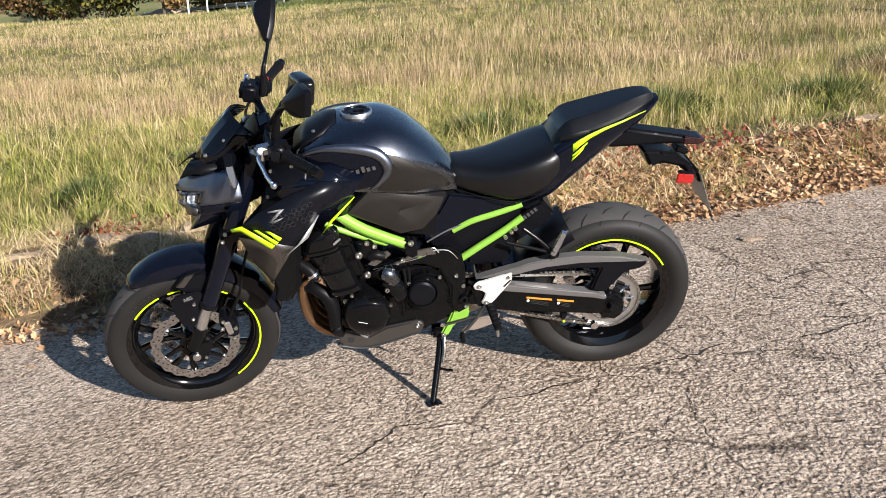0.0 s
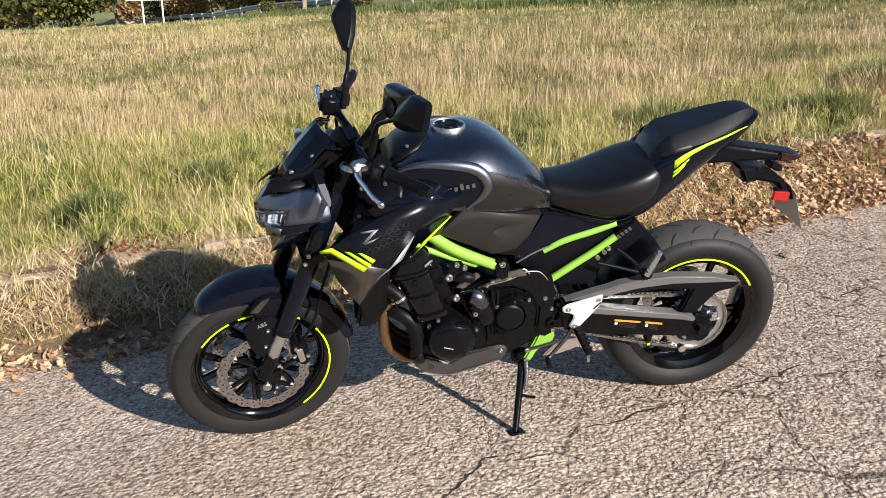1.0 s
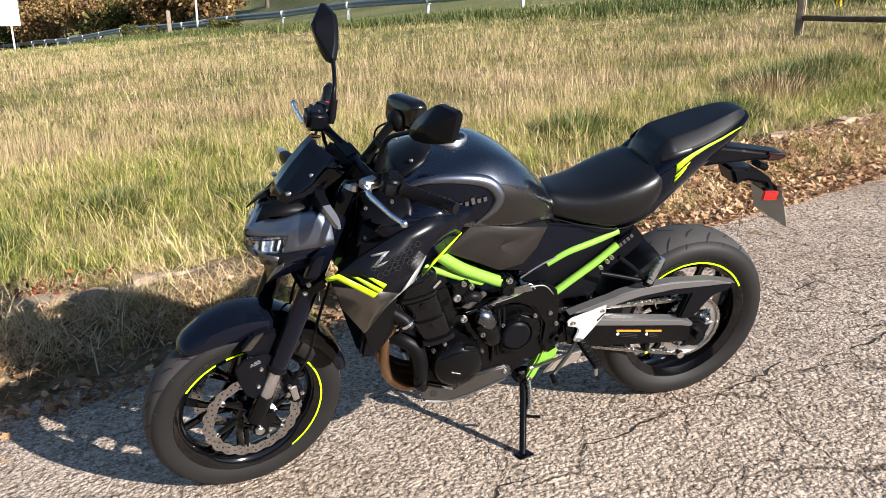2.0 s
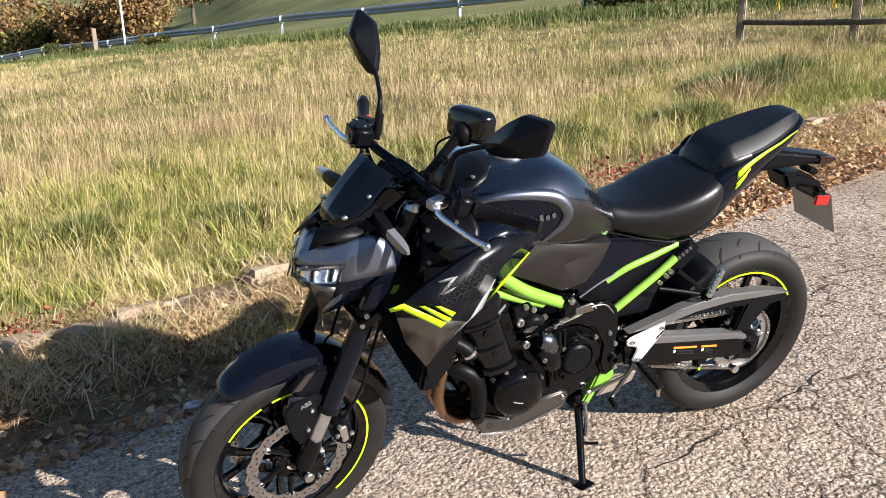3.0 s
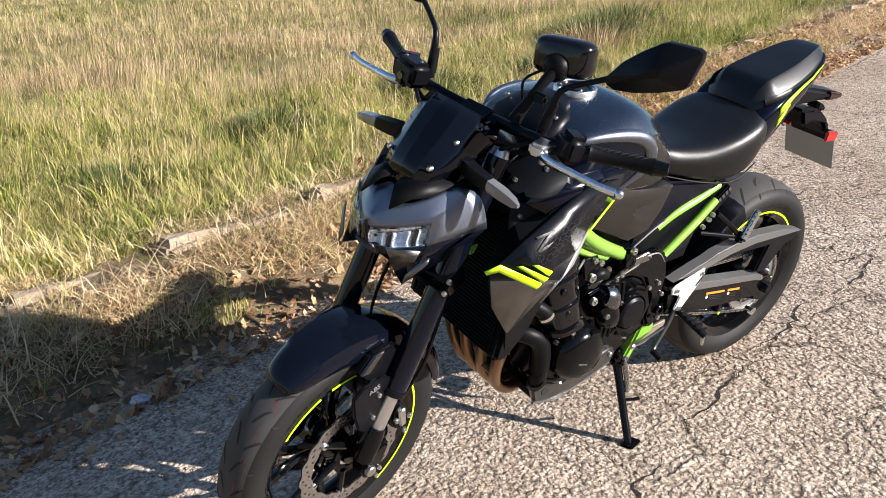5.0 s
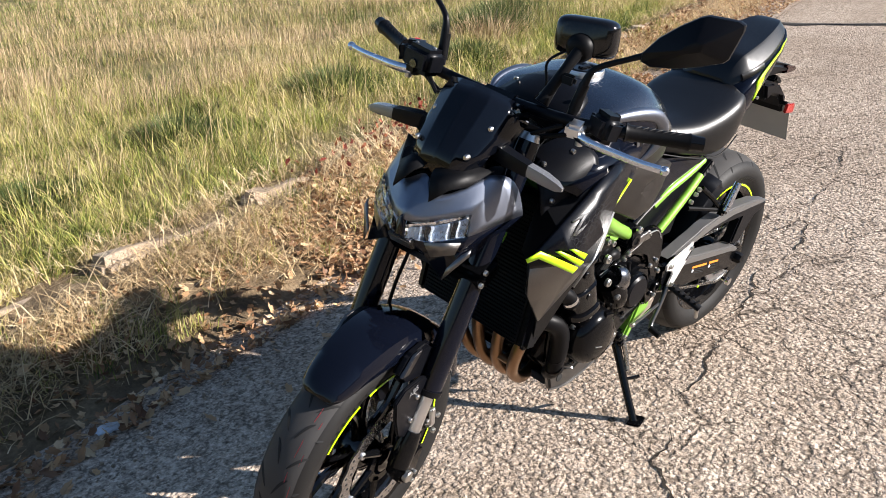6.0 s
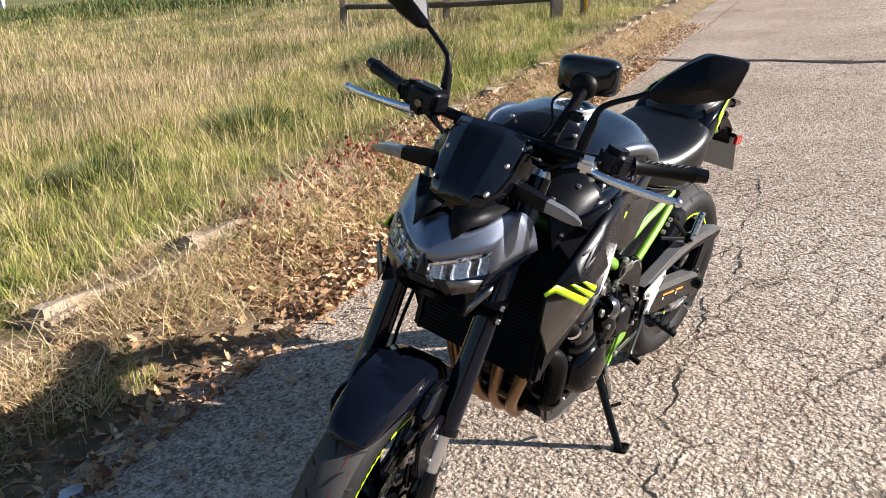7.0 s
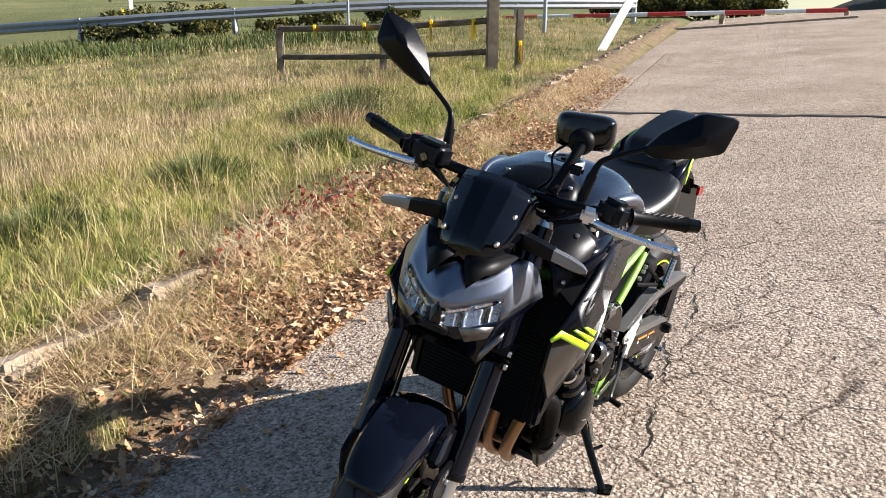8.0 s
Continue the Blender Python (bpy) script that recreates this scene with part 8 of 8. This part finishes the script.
x, y, r, g = wedge(320000, 3.2, 52, 103)
keep = (beyond(x, y) > 0.9 + 1.9 * g.rand(len(x))) & (0.647 * x + 0.763 * y < 9.0 + 10 * g.rand(len(x))) & (patchiness(x, y, 71, 0.55) * patchiness(x, y, 73, 2.3) > 0.10 + 0.46 * g.rand(len(x)))
x, y, r = x[keep], y[keep], r[keep]
n = len(x)
blades("dry_grass", x, y, (0.10 + 0.14 * g.rand(n) + 0.24 * g.rand(n) * patchiness(x, y, 75, 0.9)), (0.0005 + 0.00014 * r) * (0.6 + 0.8 * g.rand(n)), np.clip(g.normal(0.48, 0.27, n), 0.02, 0.95), 6.283 * patchiness(x, y, 74, 1.6) + g.normal(0, 1.3, n), SEEDS, "tall dry brown grass stalks gone to seed")

# greener grass over the far half of the field and towards the fence
x, y, r, g = wedge(110000, 7.0, 60, 104)
q = 0.647 * x + 0.763 * y
keep = (beyond(x, y) > 0.3) & (q > 8.5 + 4 * g.rand(len(x))) & (q < 27 + 4 * g.rand(len(x))) & (patchiness(x, y, 77, 0.35) > 0.10 + 0.6 * g.rand(len(x)))
x, y, r = x[keep], y[keep], r[keep]
n = len(x)
blades("meadow_grass", x, y, 0.06 + 0.13 * g.rand(n), (0.0010 + 0.00026 * r) * (0.6 + 0.8 * g.rand(n)), np.clip(g.normal(0.6, 0.25, n), 0.05, 0.97), g.rand(n) * 6.283, MEADOW, "yellow-green grass over the far half of the field")

# lush edge of the field just behind the kerb: long arching blades in tufts
g = np.random.RandomState(105)
m = 15500
s, d = -6.0 + 19 * g.rand(m), 0.15 + 3.75 * g.rand(m) ** 1.35
cx, cy = KERB0.x + s * KDIR.x + d * KNOR.x, KERB0.y + s * KDIR.y + d * KNOR.y
keep = patchiness(cx, cy, 81, 1.7) > 0.12 + 0.35 * g.rand(m) + 0.10 * np.clip(d - 1, 0, 3)
cx, cy, d = cx[keep], cy[keep], d[keep]
each = 13
sway = np.repeat(g.rand(len(cx)) * 6.283, each)
big = np.repeat(0.5 + 0.8 * g.rand(len(cx)) ** 1.5, each)
d = np.repeat(d, each)
n = len(d)
x, y = np.repeat(cx, each) + g.normal(0, 0.035, n), np.repeat(cy, each) + g.normal(0, 0.035, n)
blades("green_grass", x, y, (0.09 + 0.15 * g.rand(n)) * big * np.clip(0.6 + d, 0.6, 1.1), 0.0013 + 0.0022 * g.rand(n), np.clip(g.normal(0.80, 0.2, n), 0.1, 0.99), sway + g.normal(0, 0.9, n), GRASS, "lush green grass along the top of the kerb")

# rank green growth farther out, before the guard rail
g = np.random.RandomState(107)
n = 26000
f = g.rand(n)
lx, ly = -6 + 22 * f, 45 - 31 * f
off = g.normal(0, 1.3, n)
x, y = lx + off * 0.6, ly + off * 0.75
blades("rank_grass", x, y, 0.16 + 0.32 * g.rand(n) * patchiness(x, y, 85, 1.1), 0.010 + 0.010 * g.rand(n), np.clip(g.normal(0.5, 0.25, n), 0.05, 0.95), g.rand(n) * 6.283, WEED, "rank dark green weeds before the guard rail")

# dry straw lying over the bank
g = np.random.RandomState(109)
n = 128000
s, d = -5.5 + 18 * g.rand(n), -0.74 + 0.92 * g.rand(n) ** 0.8
x, y = KERB0.x + s * KDIR.x + d * KNOR.x, KERB0.y + s * KDIR.y + d * KNOR.y
keep = (patchiness(x, y, 91, 3.0) > 0.20 * g.rand(n) + np.clip(-d - 0.5, 0, 1) * 1.6)
keep &= ~((s > 0.7) & (g.rand(len(s)) < 0.55)) & ~((np.abs(d + 0.02) < 0.13) & (patchiness(x, y, 92, 1.3) > 0.14) & (g.rand(n) < 0.95)) & (d > -0.72 + 0.5 * g.rand(n) ** 2) & ~((s < 0.2) & (d < -0.56) & (g.rand(n) < 0.6))
x, y = x[keep], y[keep]
n = len(x)
z = ground_z(x, y) + 0.075 * g.rand(n) ** 2 * (0.3 + patchiness(x, y, 93, 5.0))
az = g.rand(n) * 6.283
blades("straw_litter", x, y, 0.05 + 0.16 * g.rand(n) ** 1.7, 0.0012 + 0.0024 * g.rand(n) ** 2, np.clip(g.normal(0.92, 0.09, n), 0.5, 0.995), az, STRAW, "matted dry straw over the roadside bank", z, "straw")

# longer stalks flung across the bank
g = np.random.RandomState(110)
n = 620
s, d = -5 + 16 * g.rand(n), -0.66 + 0.80 * g.rand(n)
x, y = KERB0.x + s * KDIR.x + d * KNOR.x, KERB0.y + s * KDIR.y + d * KNOR.y
blades("fallen_stalks", x, y, 0.14 + 0.28 * g.rand(n), 0.0014 + 0.0016 * g.rand(n), np.clip(g.normal(0.94, 0.06, n), 0.7, 0.995), g.rand(n) * 6.283, STRAW, "long pale fallen stalks across the bank", ground_z(x, y) + 0.02 + 0.05 * g.rand(n), "straw")

# small green tufts in the bank
g = np.random.RandomState(112)
m = 260
s, d = -4.5 + 12 * g.rand(m), -0.62 + 0.55 * g.rand(m)
x, y = KERB0.x + s * KDIR.x + d * KNOR.x, KERB0.y + s * KDIR.y + d * KNOR.y
x, y = np.repeat(x, 26) + g.normal(0, 0.03, m * 26), np.repeat(y, 26) + g.normal(0, 0.03, m * 26)
blades("bank_tufts", x, y, 0.05 + 0.11 * g.rand(m * 26), 0.0012 + 0.0014 * g.rand(m * 26), np.clip(g.normal(0.6, 0.2, m * 26), 0.1, 0.95), g.rand(m * 26) * 6.283, GRASS, "small green tufts in the straw of the bank")

# stalks standing by the kerb
g = np.random.RandomState(111)
n = 2600
s, d = -5 + 14 * g.rand(n), 0.1 + 2.6 * g.rand(n)
x, y = KERB0.x + s * KDIR.x + d * KNOR.x, KERB0.y + s * KDIR.y + d * KNOR.y
keep = patchiness(x, y, 95, 1.6) > 0.45 + 0.3 * g.rand(n)
x, y = x[keep], y[keep]
n = len(x)
blades("pale_stalks", x, y, 0.25 + 0.36 * g.rand(n), 0.0007 + 0.0008 * g.rand(n), np.clip(g.normal(0.42, 0.22, n), 0.02, 0.9), g.rand(n) * 6.283, STRAW, "pale standing grass stalks")


def weed_clump(x, y, wide, high, n, seed, material, label):
    g = np.random.RandomState(seed)
    rr, aa = wide * np.sqrt(g.rand(n)) * 0.5, g.rand(n) * 6.283
    X, Y = x + rr * np.cos(aa), y + rr * np.sin(aa)
    ob = blades("weed_clump", X, Y, high * (0.5 + 0.5 * g.rand(n)) * (1 - 0.5 * (rr / wide * 2) ** 2), 0.0022 + 0.003 * g.rand(n), np.clip(0.15 + rr / wide * 1.1 + g.normal(0, 0.12, n), 0.03, 0.95), aa, material, label, None, "weeds")
    ob["kind"] = ""
    del ob["kind"]
    return tagged(ob, group="weed clumps in the field")


for k, (x, y, wd, hg, nn, m) in enumerate(((5.2, 5.5, 1.3, 0.40, 2600, WEED), (4.9, 5.2, 1.0, 0.34, 1500, SEEDS), (3.8, 4.4, 0.9, 0.28, 1700, WEED), (6.4, 6.3, 1.2, 0.36, 1800, WEED), (-1.5, 3.4, 0.5, 0.22, 900, WEED), (0.7, 4.0, 0.7, 0.26, 1200, WEED),
                                        (-0.5, 3.3, 0.7, 0.18, 1300, WEED), (2.3, 4.4, 0.9, 0.30, 1400, WEED), (-2.1, 2.75, 0.5, 0.2, 900, WEED))):
    weed_clump(x, y, wd, hg, nn, 200 + k, m, "dark brown clump of dead weeds in the grass" if m is SEEDS else "dense dark green clump of coarse grass")


# fallen leaves
def leaf_shape(seed):
    """A lobed, curled dead leaf about 1 long: places and triangles."""
    g = random.Random(seed)
    m = 12
    rim = []
    for k in range(m):
        a = 2 * math.pi * k / m
        r = (0.5 if k % 2 == 0 else 0.39) * g.uniform(0.72, 1.12) * (1.2 if k in (0, 6) else 1)
        rim.append((r * math.cos(a), 0.60 * r * math.sin(a)))
    curl, twist = g.uniform(0.3, 1.0), g.uniform(-0.5, 0.5)
    co = [(0, 0, 0)] + [(x, y, curl * (0.9 * y * y + 0.35 * x * x) + twist * x * y + g.uniform(-0.03, 0.03)) for x, y in rim]
    return np.array(co), np.array([(0, 1 + k, 1 + (k + 1) % m) for k in range(m)])


SHAPES = [leaf_shape(k) for k in range(7)]


def random_turns(g, n, flat):
    ax, ay, az = g.normal(0, flat, n), g.normal(0, flat, n), g.rand(n) * 6.283
    ca, sa, cb, sb, cc, sc_ = np.cos(ax), np.sin(ax), np.cos(ay), np.sin(ay), np.cos(az), np.sin(az)
    return np.stack([np.stack([cc * cb, cc * sb * sa - sc_ * ca, cc * sb * ca + sc_ * sa], 1), np.stack([sc_ * cb, sc_ * sb * sa + cc * ca, sc_ * sb * ca - cc * sa], 1), np.stack([-sb, cb * sa, cb * ca], 1)], 1)


def litter(name, x, y, z, size, g, material, label, flat=0.5):
    n = len(x)
    R = random_turns(g, n, flat)
    kind = g.randint(0, len(SHAPES), n)
    cos, trs, base = [], [], 0
    for q, (co, tr) in enumerate(SHAPES):
        idx = np.where(kind == q)[0]
        if not len(idx):
            continue
        p = np.einsum("nij,kj->nki", R[idx], co) * size[idx][:, None, None] + np.stack([x[idx], y[idx], z[idx]], 1)[:, None]
        cos.append(p.reshape(-1, 3))
        trs.append((np.arange(len(idx)) * len(co))[:, None, None] + tr[None] + base)
        base += len(idx) * len(co)
    ob = raw_mesh(name, np.concatenate(cos), None, np.concatenate([t.reshape(-1, 3) for t in trs]), material, False)
    return tagged(ob, label, "leaves", kind="stuff")


g = np.random.RandomState(121)
n = 22000
s = np.where(g.rand(n) < 0.6, 0.5 + 7.5 * g.rand(n), -5 + 17 * g.rand(n))
d = np.where(s > 1.0, -0.93 + 0.95 * g.rand(n), -0.90 + 0.72 * g.rand(n) ** 1.7)
x, y = KERB0.x + s * KDIR.x + d * KNOR.x, KERB0.y + s * KDIR.y + d * KNOR.y
keep = patchiness(x, y, 97, 3.4) > 0.30 * g.rand(n)
x, y = x[keep], y[keep]
n = len(x)
z = np.maximum(ground_z(x, y), road_z(x, y)) + 0.006 + 0.04 * g.rand(n) ** 2
litter("leaf_litter", x, y, z, 0.024 + 0.036 * g.rand(n), g, LEAF, "brown and tan fallen oak leaves along the verge")
n = 330
s, d = g.normal(2.3, 0.55, n), g.normal(-0.02, 0.16, n)
x, y = KERB0.x + s * KDIR.x + d * KNOR.x, KERB0.y + s * KDIR.y + d * KNOR.y
litter("red_foliage", x, y, ground_z(x, y) + 0.02 + 0.11 * g.rand(n), 0.026 + 0.028 * g.rand(n), g, REDLEAF, "small dark red leaves of a creeping plant", 0.9)
n = 70
s, d = g.normal(-1.25, 0.16, n), g.normal(0.10, 0.09, n)
x, y = KERB0.x + s * KDIR.x + d * KNOR.x, KERB0.y + s * KDIR.y + d * KNOR.y
litter("red_foliage", x, y, ground_z(x, y) + 0.02 + 0.08 * g.rand(n), 0.028 + 0.03 * g.rand(n), g, REDLEAF, "small dark red leaves of a creeping plant", 0.9)

# single leaves that lie nearest to the bike, and a scrap of paper
meshes = []
for k, (co, tr) in enumerate(SHAPES):
    me = bpy.data.meshes.new("leaf")
    me.from_pydata([tuple(c) for c in co], [], [tuple(int(q) for q in t) for t in tr])
    me.materials.append(LEAF)
    meshes.append(me)
rl = random.Random(77)
for k in range(230):
    s, d = rl.uniform(-2.4, 3.4), rl.choice((rl.uniform(-1.02, -0.45), rl.uniform(-0.95, -0.6), rl.uniform(-1.25, -0.8)))
    x, y = KERB0.x + s * KDIR.x + d * KNOR.x, KERB0.y + s * KDIR.y + d * KNOR.y
    z = max(float(ground_z(x, y)), float(road_z(x, y)))
    ob = new("fallen_leaf", meshes[rl.randrange(len(meshes))])
    sz = rl.uniform(0.03, 0.06)
    ob.matrix_basis = pose(x, y, z + 0.008, rl.gauss(0, 20), rl.gauss(0, 20), rl.uniform(0, 360)) @ Matrix.Diagonal((sz, sz, sz, 1))
    tagged(ob, "curled brown fallen leaf on the verge", "leaf", "fallen leaves")


def crumple(x, y, z, size, seed, material, name, label, cat, flat=0.45):
    bm = bmesh.new()
    bmesh.ops.create_icosphere(bm, subdivisions=3, radius=1.0)
    for v in bm.verts:
        c = noise.cell(v.co * 2.3 + Vector((seed, 0, 0)))
        v.co *= 0.8 + 0.35 * noise.noise(v.co * 2.1 + Vector((seed, 3, 0))) + 0.12 * c
    bmesh.ops.scale(bm, vec=(size, size * 0.7, size * flat), verts=bm.verts)
    ob = finish(name, bm, material, smooth=False)
    ob.location = (x, y, z + size * flat * 0.5)
    return tagged(ob, label, cat)


px, py = -0.983, 1.044
crumple(px, py, float(road_z(px, py)), 0.045, 5, PAPER, "paper_scrap", "crumpled pale bluish paper scrap on the asphalt", "litter", 0.35)
sx, sy_ = 1.845, 1.285
crumple(sx, sy_, float(road_z(sx, sy_)), 0.07, 8, KERBSTONE, "pale_stone", "flat pale stone on the asphalt", "stone", 0.14)


# loose chippings along the edge of the asphalt
g = np.random.RandomState(141)
n = 5200
s, d = -13 + 30 * g.rand(n), -0.97 - 0.32 * g.rand(n) ** 3
x, y = KERB0.x + s * KDIR.x + d * KNOR.x, KERB0.y + s * KDIR.y + d * KNOR.y
size = 0.003 + 0.006 * g.rand(n) ** 2
corner = np.array([(1, 0, 0), (-1, 0, 0), (0, 1, 0), (0, -1, 0), (0, 0, 0.8), (0, 0, -0.8)], float)
co = np.einsum("nij,kj->nki", random_turns(g, n, 1.0), corner) * (size[:, None] * (0.6 + 0.6 * g.rand(n, 6)))[:, :, None] + np.stack([x, y, road_z(x, y) + size * 0.35], 1)[:, None]
faces = np.array([(0, 2, 4), (2, 1, 4), (1, 3, 4), (3, 0, 4), (2, 0, 5), (1, 2, 5), (3, 1, 5), (0, 3, 5)])
tagged(raw_mesh("gravel", co.reshape(-1, 3), None, ((np.arange(n) * 6)[:, None, None] + faces[None]).reshape(-1, 3), KERBSTONE, False), "loose pale chippings along the edge of the asphalt", "gravel", kind="stuff")
